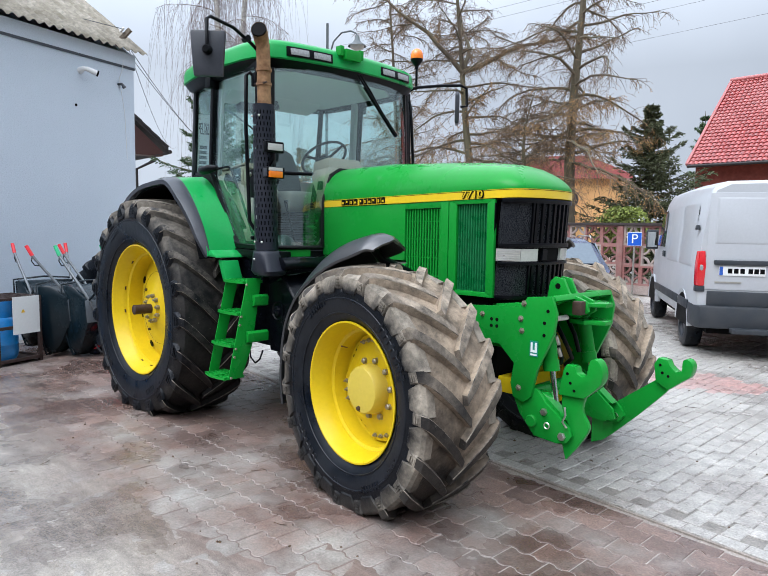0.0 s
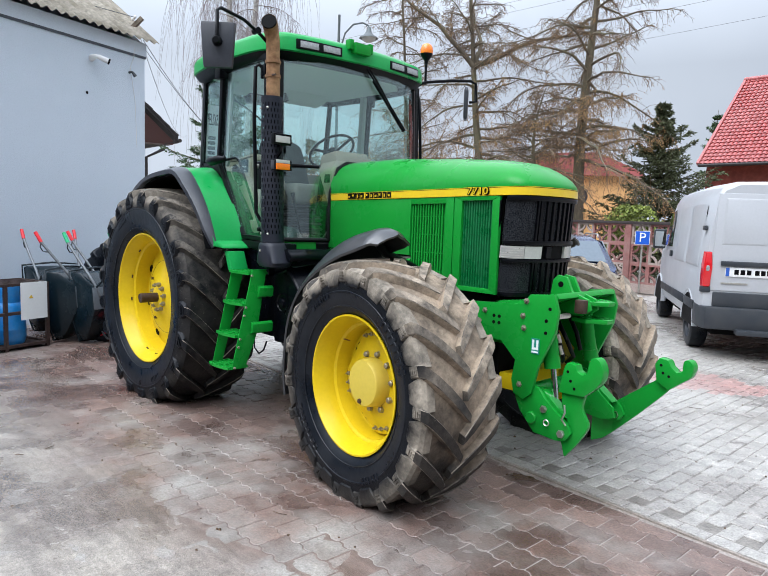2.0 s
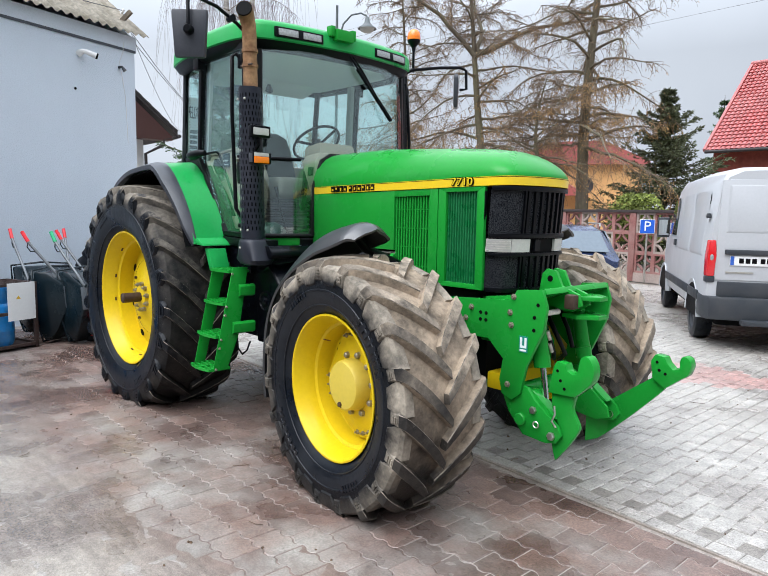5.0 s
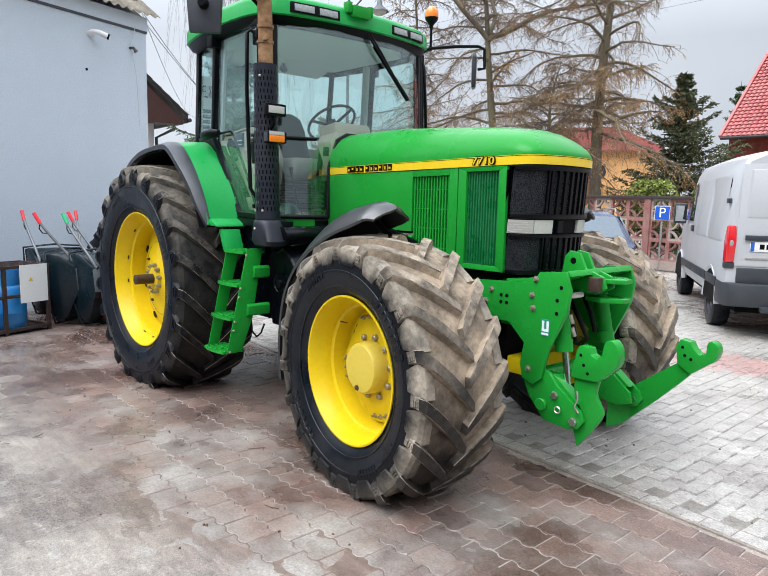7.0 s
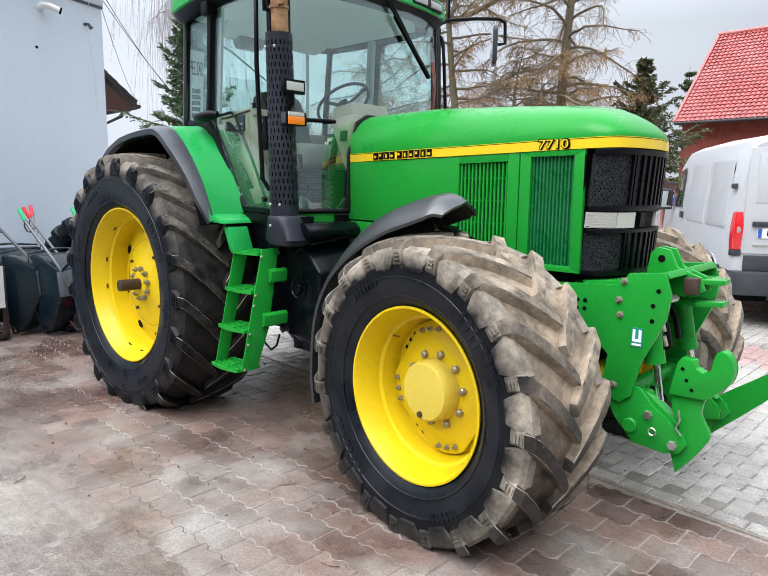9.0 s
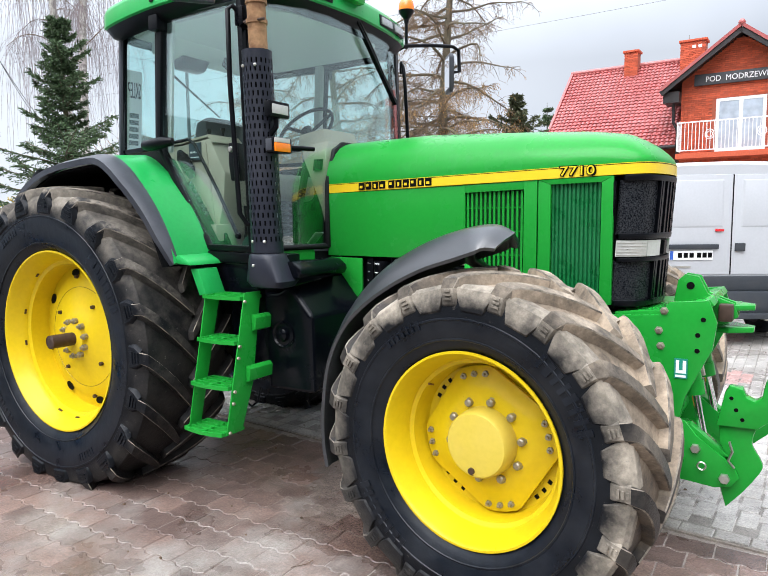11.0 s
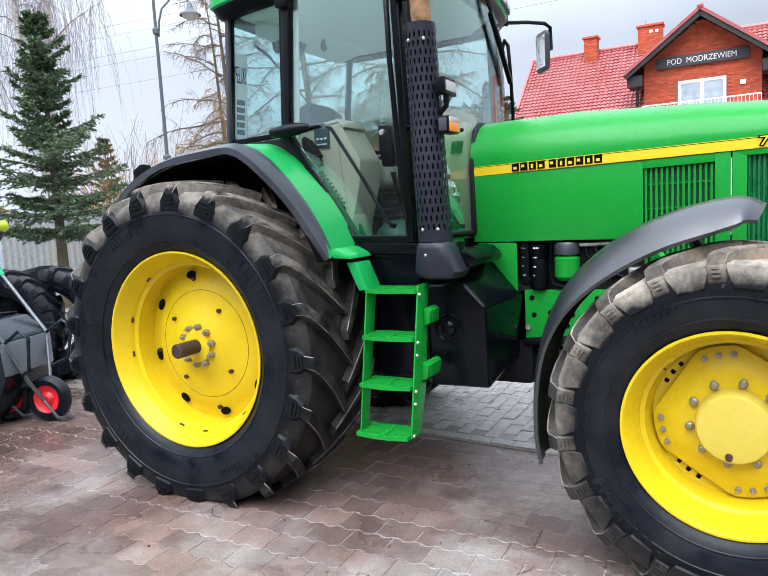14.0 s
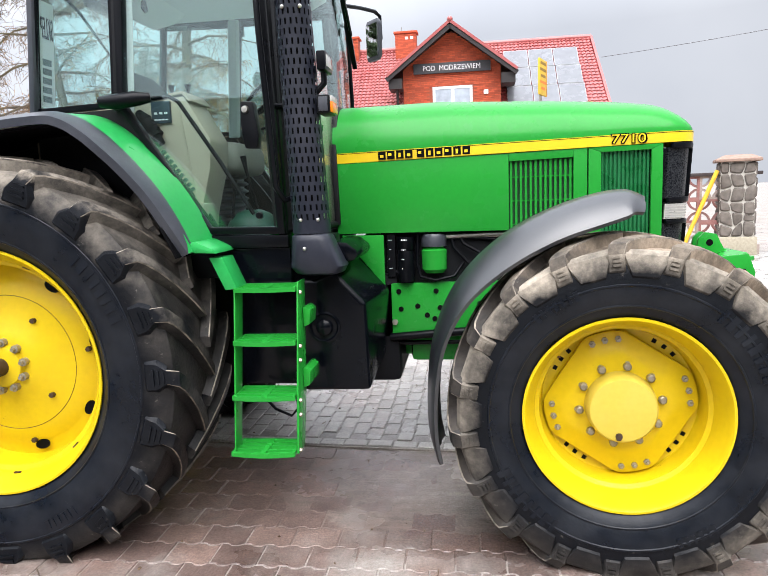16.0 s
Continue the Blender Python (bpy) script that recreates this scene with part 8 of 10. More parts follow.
for f in (-1, 1):
    lamp = part("tail_lamp", Shape().loft([[(-0.03, f * 0.90, 0.90), (-0.03, f * 0.985, 0.90), (0.09, f * 1.005, 0.90), (0.09, f * 0.9, 0.90)], [(-0.03, f * 0.885, 1.15), (-0.03, f * 0.98, 1.15), (0.10, f * 1.005, 1.15), (0.10, f * 0.9, 1.15)],
                                           [(-0.02, f * 0.90, 1.34), (-0.02, f * 0.965, 1.34), (0.07, f * 0.99, 1.34), (0.07, f * 0.9, 1.34)]]), RED_LENS, van, "red tail lamp with a clear middle", bevel=0.02)
    part("clear_lens", Shape().ball((0.0, f * 0.94, 1.13), 0.07, 14, 8, (0.52, 0.6, 1.0)), LENS_DIM, lamp, "clear lamp lens")
    part("lamp_base", Shape().box((-0.02, f * 0.89, 0.83), (0.09, f * 1.0, 0.90)), VAN_GREY, lamp, bevel=0.01)
    # side panels, trims, cab glass
    for a, b in ((0.35, 1.3), (1.42, 2.45)):
        part("side_panel", Shape().loft([[(a, f * 0.985, 1.12), (b, f * 0.985, 1.12), (b, f * 0.925, 1.95), (a, f * 0.925, 1.95)], [(a + 0.04, f * 0.999, 1.16), (b - 0.04, f * 0.999, 1.16), (b - 0.04, f * 0.937, 1.91), (a + 0.04, f * 0.937, 1.91)]]), VANW, van, "stamped white side panel", bevel=0.012)
    part("rub_strip", Shape().box((0.42, f * 0.99, 0.56), (1.15, f * 1.012, 0.68)), VAN_GREY, van, bevel=0.01)
    part("rub_strip", Shape().box((1.2, f * 0.99, 0.56), (3.6, f * 1.012, 0.68)), VAN_GREY, van, bevel=0.01)
    part("door_window", Shape().loft([[(2.78, f * 0.978, 1.32), (3.62, f * 0.975, 1.32), (3.42, f * 0.925, 1.86), (2.85, f * 0.935, 1.92)], [(2.78, f * 0.985, 1.32), (3.62, f * 0.982, 1.32), (3.42, f * 0.932, 1.86), (2.85, f * 0.942, 1.92)]]), DARK_GLASS, van, "dark cab door glass", bevel=0.004)
    part("door_handle", Shape().box((2.66, f * 0.985, 1.16), (2.82, f * 1.012, 1.26)), VAN_GREY, van, bevel=0.01)
    part("cargo_handle", Shape().box((0.10, f * 0.955, 1.60), (0.24, f * 0.99, 1.66)), VAN_GREY, van, bevel=0.01)
    part("air_vent", Shape().ball((0.40, f * 0.925, 1.84), 0.075, 14, 6, (0.55, 0.12, 1.0)), FLAT_BLACK, van)
    m = part("mirror", Shape().box((3.42, f * 1.0, 1.26), (3.50, f * 1.20, 1.60)), VAN_GREY, van, "dark van mirror", bevel=0.03)
    part("mirror_glass", Shape().box((3.412, f * 1.02, 1.30), (3.419, f * 1.18, 1.56)), MIRROR, m)
    for x in (0.86, 3.95):
        w = part("wheel", Shape().lathe([(0.0, f * 0.02), (0.1, f * 0.02), (0.13, f * 0.0), (0.19, f * -0.01), (0.2, f * 0.035), (0.205, f * 0.03), (0.2, f * -0.16), (0, f * -0.16)], seg=28), GREY_PLASTIC, van, "steel van wheel", at=pose(x, f * 0.93, 0.335))
        part("tyre", Shape().lathe([(0.2, f * 0.03), (0.22, f * 0.05), (0.29, f * 0.055), (0.325, f * 0.035), (0.335, f * 0.0), (0.335, f * -0.12), (0.31, f * -0.16), (0.2, f * -0.16)], seg=36), RUBBER, w)
        for k in range(5):
            a = 2 * math.pi * k / 5
            part("wheel_hole", Shape().lathe([(0, f * 0.002), (0.03, f * 0.002), (0.03, f * -0.02)], (0.15 * math.cos(a), f * 0.0, 0.15 * math.sin(a)), "y", 10), FLAT_BLACK, w)
        part("wheel_arch", Shape().loft([[(x + r * math.cos(a), f * y, 0.335 + r * math.sin(a)) for r, y in ((0.42, 0.99), (0.46, 1.006), (0.46, 0.94), (0.4, 0.9))] for a in (math.pi * k / 12 for k in range(13))]), VANW, van)
        # black filler paints the dark hollow of the wheel arch
        part("arch_void", Shape().prism([(x + 0.41 * math.cos(a), 0.335 + 0.41 * math.sin(a)) for a in (math.pi * k / 12 for k in range(13))], "y", f * 0.75, f * 0.998), FLAT_BLACK, van)
part("underbody", Shape().box((0.2, -0.8, 0.28), (4.6, 0.8, 0.5)), FLAT_BLACK, van)
part("exhaust", Shape().tube([(-0.05, -0.45, 0.32), (0.5, -0.45, 0.32)], 0.03, 10), STEEL, van)

# ---- dark blue estate car behind the front wheel ----
CARB = material("dark_blue_car_paint", (0.025, 0.04, 0.10), 0.25, 0.3, 0.05, 60, 0.0, coat=0.7)
CARG = material("sky_lit_car_glass", (0.10, 0.13, 0.16), 0.05, 0, 0.1, 20, 0.0, coat=0.8)
car = thing("car", "dark blue estate car with roof rails", "car", (-0.5, 6.37, 0.014), 128)


def car_ring(x, top, half, roofw, belt=0.9):
    return [(x, -half, 0.25), (x, -half - 0.02, 0.55), (x, -half, belt), (x, -roofw, top - 0.06), (x, -roofw + 0.12, top), (x, roofw - 0.12, top), (x, roofw, top - 0.06), (x, half, belt), (x, half + 0.02, 0.55), (x, half, 0.25)]


part("body", Shape().loft([car_ring(0.0, 0.92, 0.8, 0.72, 0.85), car_ring(0.08, 0.98, 0.84, 0.72), car_ring(0.45, 1.38, 0.86, 0.6), car_ring(1.2, 1.44, 0.87, 0.62), car_ring(2.2, 1.42, 0.87, 0.62), car_ring(3.0, 0.98, 0.87, 0.72), car_ring(4.0, 0.82, 0.82, 0.7, 0.78), car_ring(4.15, 0.7, 0.75, 0.6, 0.66)]), CARB, car, "dark blue car body", smooth=35)
part("rear_window", Shape().loft([[(0.07, -0.66, 1.0), (0.07, 0.66, 1.0), (0.40, 0.54, 1.33), (0.40, -0.54, 1.33)], [(0.055, -0.66, 1.01), (0.055, 0.66, 1.01), (0.385, 0.54, 1.345), (0.385, -0.54, 1.345)]]), CARG, car, "car rear window reflecting the sky")
for f in (-1, 1):
    part("side_window", Shape().loft([[(0.55, f * 0.84, 0.95), (2.6, f * 0.85, 0.95), (2.15, f * 0.66, 1.34), (0.7, f * 0.66, 1.34)], [(0.55, f * 0.86, 0.95), (2.6, f * 0.87, 0.95), (2.15, f * 0.68, 1.35), (0.7, f * 0.68, 1.35)]]), CARG, car)
    part("roof_rail", Shape().tube([(0.5, f * 0.56, 1.42), (0.6, f * 0.57, 1.47), (2.0, f * 0.57, 1.47), (2.1, f * 0.56, 1.43)], 0.014, 6), STEEL, car, smooth=60)
    for x in (0.75, 3.35):
        w = part("wheel", Shape().lathe([(0, f * 0.01), (0.19, f * 0.02), (0.2, f * -0.1), (0, f * -0.1)], seg=24), STEEL, car, at=pose(x, f * 0.80, 0.31))
        part("tyre", Shape().lathe([(0.2, f * 0.03), (0.29, f * 0.04), (0.31, f * 0.0), (0.31, f * -0.14), (0.2, f * -0.16)], seg=28), RUBBER, w)

# ---- openwork concrete fence, pillar and parking sign ----
CON = material("painted_concrete", (0.21, 0.085, 0.075), 0.9, 0, 0.2, 30, 0.25, stain=(0.30, 0.20, 0.18), stain_amount=0.6, stain_scale=2, spread=0.3)
CON_PALE = material("pale_concrete", (0.34, 0.27, 0.24), 0.9, 0, 0.2, 30, 0.25, stain=(0.25, 0.22, 0.19), stain_amount=0.5, stain_scale=2)
FX0, FY0, FDIR = -4.6, 12.75, -6.6
fence = thing("concrete_fence", "openwork concrete fence with ring pattern in dull red and grey", "fence", (FX0, FY0, 0), FDIR)
s = Shape()
cell = 0.5


def ring_block():
    """One square openwork block: a frame, a ring and a cross of bars."""
    s = Shape()
    h = cell / 2
    s.loft([[(-h, y, -h), (h, y, -h), (h, y, h), (-h, y, h)] if k in (0, 3) else [(-h + 0.05, y, -h + 0.05), (h - 0.05, y, -h + 0.05), (h - 0.05, y, h - 0.05), (-h + 0.05, y, h - 0.05)] for k, y in ((0, -0.035), (1, -0.035), (2, 0.035), (3, 0.035))], caps=False, closed=True)
    for cx, cz in ((-h, -h), (h, h), (-h, h), (h, -h)):
        a0 = math.atan2(-cz, -cx)
        rings = []
        for k in range(9):
            a = a0 - math.pi / 4 + (math.pi / 2) * k / 8
            rings.append([(cx + r * math.cos(a), y, cz + r * math.sin(a)) for r, y in ((0.20, -0.03), (0.245, -0.03), (0.245, 0.03), (0.20, 0.03))])
        s.loft(rings)
    return s


blk_a = ring_block().mesh("openwork_block", CON)
blk_b = ring_block().mesh("openwork_block", CON_PALE)
for i in range(24):
    if i % 4 == 0:
        part("post", Shape().box((i * cell * 1.0 + i // 4 * 0.16 - 0.08, -0.08, 0), (i * cell + i // 4 * 0.16 + 0.08, 0.08, 1.78)), CON, fence, bevel=0.01)
    for j in range(3):
        x = i * cell + cell / 2 + (i // 4) * 0.16 + 0.08
        part("openwork_block", blk_a if (i + j) % 3 else blk_b, None, fence, at=pose(x, 0, 0.22 + cell / 2 + j * cell))
part("plinth", Shape().box((-0.1, -0.06, 0), (13.1, 0.06, 0.22)), CON_PALE, fence)
part("coping", Shape().box((-0.1, -0.10, 1.72), (13.1, 0.10, 1.79)), material("dark_coping", (0.035, 0.025, 0.024), 0.7, 0, 0.2, 20, 0.1), fence, bevel=0.01)
sign = thing("parking_sign", "blue square parking sign with a white letter on the fence", "sign", (-1.98, 12.22, 0), 25)
BLUE = material("sign_blue", (0.01, 0.09, 0.5), 0.4, 0, 0.04, 30, 0.0)
pnl = part("panel", Shape().box((-0.17, -0.012, 1.215), (0.17, 0.0, 1.555)), WHITE_PAINT, sign, bevel=0.004)
part("face", Shape().box((-0.16, -0.016, 1.225), (0.16, -0.01, 1.545)), BLUE, pnl)
letters("letter", "P", 0.33, WHITE_PAINT, pnl, pose(0.0, -0.018, 1.385, 90, 0, 0), 0.003)
part("post", Shape().tube([(0, 0.03, 0), (0, 0.03, 1.55)], 0.025, 8), STEEL, sign)
# stone gate pillar
STONE = material("dark_fieldstone", (0.10, 0.085, 0.072), 0.85, 0, 0.35, 9, 0.4, spread=0.5)
pillar = thing("gate_pillar", "fieldstone gate pillar with pale joints and a coping", "pillar", (7.98, 11.45, 0), -15)
part("core", Shape().box((-0.335, -0.335, 0), (0.335, 0.335, 2.0)), material("pale_mortar", (0.46, 0.43, 0.38), 0.95, 0, 0.15, 30, 0.2), pillar)
rng = random.Random(11)
for face in range(4):
    # rough courses of stones whose corners are shared and shifted, so that the joints run crooked
    cols, rows = 3, 6
    xs = [[-0.34 + 0.68 * i / cols + (rng.uniform(-0.07, 0.07) if 0 < i < cols else 0) for i in range(cols + 1)] for j in range(rows + 1)]
    zs = [[0.40 + 1.6 * j / rows + (rng.uniform(-0.08, 0.08) if 0 < j < rows else 0) for i in range(cols + 1)] for j in range(rows + 1)]
    for j in range(rows):
        for i in range(cols):
            quad = [(xs[j][i], zs[j][i]), (xs[j][i + 1], zs[j][i + 1]), (xs[j + 1][i + 1], zs[j + 1][i + 1]), (xs[j + 1][i], zs[j + 1][i])]
            cx, cz = sum(p[0] for p in quad) / 4, sum(p[1] for p in quad) / 4
            ring = []
            for k in range(4):
                p, q = quad[k], quad[(k + 1) % 4]
                for u in (0.12, 0.5, 0.88):
                    g = rng.uniform(0.84, 0.93) + (0.04 if u == 0.5 else 0)
                    ring.append((cx + (p[0] + (q[0] - p[0]) * u - cx) * g, cz + (p[1] + (q[1] - p[1]) * u - cz) * g))
            q = Shape().loft([[(px, -0.32, pz) for px, pz in ring], [(px, -0.348, pz) for px, pz in ring], [(cx + (px - cx) * 0.78, -0.366 - rng.uniform(0, 0.01), cz + (pz - cz) * 0.78) for px, pz in ring]])
            part("stone", q, STONE, pillar, at=pose(0, 0, 0, 0, 0, 90 * face))
part("base", Shape().box((-0.40, -0.40, 0), (0.40, 0.40, 0.40)), material("yellowed_concrete", (0.36, 0.32, 0.24), 0.9, 0, 0.2, 20, 0.2), pillar, bevel=0.02)
part("coping", Shape().loft([[(-0.44, -0.44, 2.0), (0.44, -0.44, 2.0), (0.44, 0.44, 2.0), (-0.44, 0.44, 2.0)], [(-0.44, -0.44, 2.06), (0.44, -0.44, 2.06), (0.44, 0.44, 2.06), (-0.44, 0.44, 2.06)], [(-0.25, -0.25, 2.15), (0.25, -0.25, 2.15), (0.25, 0.25, 2.15), (-0.25, 0.25, 2.15)]]), material("brown_coping", (0.26, 0.17, 0.13), 0.8, 0, 0.2, 15, 0.2), pillar, bevel=0.015)
gate = thing("gate", "white metal gate beside the stone pillar", "gate", (8.6, 11.3, 0), -15)
part("rail", Shape().bar((0, 0, 0.3), (3, 0, 0.3), 0.05, 0.05), WHITE_PAINT, gate)
part("rail", Shape().bar((0, 0, 1.7), (3, 0, 1.7), 0.05, 0.05), WHITE_PAINT, gate)
for k in range(20):
    part("bar", Shape().box((0.1 + k * 0.15, -0.012, -0.01), (0.13 + k * 0.15, 0.012, 1.95)), WHITE_PAINT, gate)
solid("barrier_pole", Shape().tube([(6.75, 11.2, 0.0), (7.46, 11.1, 1.83)], 0.045, 10), material("yellow_barrier_paint", (0.8, 0.45, 0.02), 0.5, 0, 0.1, 30, 0.1, stain=(0.4, 0.25, 0.05), stain_amount=0.5, stain_scale=4), "leaning yellow barrier pole before the fence", "pole", smooth=60)

# ---- street lamp ----
LAMP = material("grey_green_lamp_paint", (0.10, 0.115, 0.12), 0.5, 0.2, 0.1, 30, 0.05)
lp = thing("street_lamp", "slender grey street lamp with a bell-shaped shade", "lamp", (-11.3, 9.9, 0), 45)
part("pole", Shape().tube([(0, 0, 0), (0, 0, 3.4), (0, 0, 8.0)], [0.06, 0.05, 0.04], 12), LAMP, lp, smooth=60)
part("collar", Shape().lathe([(0.06, 3.35), (0.11, 3.38), (0.11, 3.46), (0.06, 3.5)], (0, 0, 0), "z", 14), LAMP, lp)
part("collar", Shape().lathe([(0.05, 6.75), (0.09, 6.78), (0.09, 6.9), (0.05, 6.95)], (0, 0, 0), "z", 14), LAMP, lp)
part("arm", Shape().tube([(0.06, 0, 6.7), (0.1, 0, 7.1), (0.2, 0, 7.45), (0.45, 0, 7.72), (0.75, 0, 7.78), (0.92, 0, 7.7), (0.95, 0, 7.62)], 0.028, 8), LAMP, lp, smooth=60)
part("shade", Shape().lathe([(0.04, 7.66), (0.07, 7.62), (0.09, 7.5), (0.17, 7.4), (0.28, 7.34), (0.30, 7.30), (0.26, 7.31)], (0.95, 0, 0), "z", 20), LAMP, lp, smooth=40)
part("bulb", Shape().lathe([(0.24, 7.32), (0.2, 7.24), (0.1, 7.19), (0, 7.18)], (0.95, 0, 0), "z", 18), LENS, lp, smooth=50)

# ---- wheelbarrows, gas bottles and spare tyres by the shop wall ----
BARROW = material("dark_barrow_steel", (0.005, 0.012, 0.017), 0.25, 0.0, 0.15, 40, 0.08, stain=(0.010, 0.02, 0.026), stain_amount=0.4, stain_scale=3, spec=0.3)
BARROW_IN = material("grey_barrow_steel", (0.16, 0.18, 0.20), 0.4, 0.3, 0.1, 40, 0.05)
TUBE = material("galvanised_tube", (0.16, 0.17, 0.18), 0.4, 0.6, 0.15, 60, 0.05)
RED_PL = material("red_plastic", (0.7, 0.02, 0.03), 0.4)
GREEN_PL = material("green_plastic", (0.02, 0.4, 0.16), 0.4)


def wheelbarrow(at, turn, grip, label):
    w = thing("wheelbarrow", label, "wheelbarrow", at, turn, group="wheelbarrows by the wall")
    # stood on its nose with the handles up: the wheel towards -y, the open tray towards +y
    outer = lambda z, hw, y0, y1: [(-hw, y0, z), (hw, y0, z), (hw * 1.15, y1, z), (-hw * 1.15, y1, z)]
    part("tray", Shape().loft([outer(0.03, 0.20, 0.16, 0.22), outer(0.16, 0.25, 0.04, 0.24), outer(0.42, 0.28, -0.10, 0.26), outer(0.72, 0.29, -0.08, 0.26), outer(0.86, 0.30, 0.12, 0.25)], caps=True), [BARROW], w, "black steel tray", bevel=0.03)
    part("tray_panel", Shape().loft([outer(0.44, 0.25, -0.118, -0.10), outer(0.70, 0.26, -0.10, -0.085)]), BARROW_IN, w, "grey tray bottom", bevel=0.006)
    part("tray_rim", Shape().tube([(-0.24, 0.23, 0.03), (-0.32, 0.26, 0.32), (-0.34, 0.27, 0.62), (-0.35, 0.26, 0.87), (0, 0.25, 0.90), (0.35, 0.26, 0.87), (0.34, 0.27, 0.62), (0.32, 0.26, 0.32), (0.24, 0.23, 0.03), (0, 0.22, 0.02), (-0.24, 0.23, 0.03)], 0.013, 6), BARROW, w, smooth=60)
    for f in (-1, 1):
        t = part("handle", Shape().tube([(f * 0.06, -0.24, 0.19), (f * 0.13, -0.17, 0.36), (f * 0.22, -0.11, 0.62), (f * 0.25, -0.08, 0.72), (f * 0.26, 0.02, 0.84), (f * 0.29, 0.19, 1.04), (f * 0.31, 0.33, 1.21)], 0.016, 8), TUBE, w, "bent tube handle", smooth=60)
        part("grip", Shape().tube([(f * 0.31, 0.32, 1.20), (f * 0.315, 0.39, 1.315)], 0.021, 10), grip, t, "coloured rubber grip", smooth=50)
        part("handle_loop", Shape().tube([(f * 0.31, 0.32, 1.20), (f * 0.31, 0.335, 1.14), (f * 0.305, 0.30, 1.09), (f * 0.30, 0.235, 1.085)], 0.007, 6), BARROW, t, smooth=60)
        part("leg", Shape().tube([(f * 0.24, -0.09, 0.70), (f * 0.26, -0.24, 0.80), (f * 0.26, -0.32, 0.74), (f * 0.24, -0.28, 0.48), (f * 0.17, -0.15, 0.42)], 0.014, 8), BARROW, w, smooth=60)
    part("wheel_rim", Shape().lathe([(0, -0.04), (0.03, -0.045), (0.06, -0.02), (0.10, -0.03), (0.115, -0.042), (0.115, 0.042), (0.10, 0.03), (0.06, 0.02), (0.03, 0.045), (0, 0.04)], (0, -0.24, 0.19), "x", 24), RED_PL, w, "red wheel rim")
    ty = Shape()
    ty.lathe([(0.112, -0.03), (0.125, -0.045), (0.16, -0.048), (0.185, -0.03), (0.19, 0.0), (0.185, 0.03), (0.16, 0.048), (0.125, 0.045), (0.112, 0.03)], (0, -0.24, 0.19), "x", 32)
    part("tyre", ty, RUBBER, w, "black pneumatic tyre")
    part("fork", Shape().tube([(-0.065, -0.24, 0.19), (-0.08, -0.36, 0.05), (0, -0.40, 0.03), (0.08, -0.36, 0.05), (0.065, -0.24, 0.19)], 0.011, 8), TUBE, w, smooth=60)
    return w


wheelbarrow((-2.47, -0.60, 0), 108, GREEN_PL, "black wheelbarrow with green grips stood on its nose")
wheelbarrow((-2.78, -0.80, 0), 130, RED_PL, "black wheelbarrow with red grips stood on its nose")
wheelbarrow((-3.36, -0.90, 0), 90, RED_PL, "black wheelbarrow with red grips leaning at the wall")
t = tyre_shape(0.60, 0.2, 0.33, 0.035, 18, 0.2, 0.60)
for x, y, a in ((-3.80, 0.12, 35), (-3.55, 0.50, 30)):
    solid("spare_tyre", t.mesh("spare_tyre", [RUBBER, RUBBER, RUBBER], smooth=30), None, "black lugged spare tyre leaning by the wall", "tyre", group="spare tyres", at=pose(x, y, 0.60, -7, 0, a))
# cage with gas bottles
IRON = material("rusty_angle_iron", (0.05, 0.03, 0.025), 0.7, 0.3, 0.3, 40, 0.2)
GAS = material("blue_gas_bottle", (0.015, 0.24, 0.62), 0.35, 0, 0.1, 30, 0.05, stain=(0.2, 0.3, 0.4), stain_amount=0.3, stain_scale=6)
cage = thing("bottle_cage", "rusty angle-iron cage for gas bottles", "cage", (-2.66, -1.24, 0), -70)
CW, CD, CH = 1.5, 0.5, 0.74
for x in (0, 0.5, 1.0, CW):
    for y in (0, -CD):
        part("upright", Shape().box((x - 0.018, y - 0.018, 0), (x + 0.018, y + 0.018, CH)), IRON, cage)
for z in (0.05, 0.42, CH):
    for y in (0, -CD):
        part("rail", Shape().box((-0.018, y - 0.018, z - 0.016), (CW + 0.018, y + 0.018, z + 0.016)), IRON, cage)
    for x in (0, CW):
        part("rail", Shape().box((x - 0.016, -CD, z - 0.016), (x + 0.016, 0, z + 0.016)), IRON, cage)
for k in range(5):
    part("top_slat", Shape().box((0, -CD + 0.06 + k * 0.095, CH), (CW, -CD + 0.09 + k * 0.095, CH + 0.01)), IRON, cage)
part("floor_plate", Shape().box((0, -CD, 0.03), (CW, 0, 0.045)), IRON, cage)
part("white_board", Shape().box((0.015, 0.02, 0.34), (0.335, 0.028, 0.76)), WHITE_FILM, cage, "white paper notice on the cage")
part("notice_mark", Shape().prism([(0.19, 0.58), (0.24, 0.58), (0.215, 0.62)], "y", 0.027, 0.031), SIGN_Y, cage)
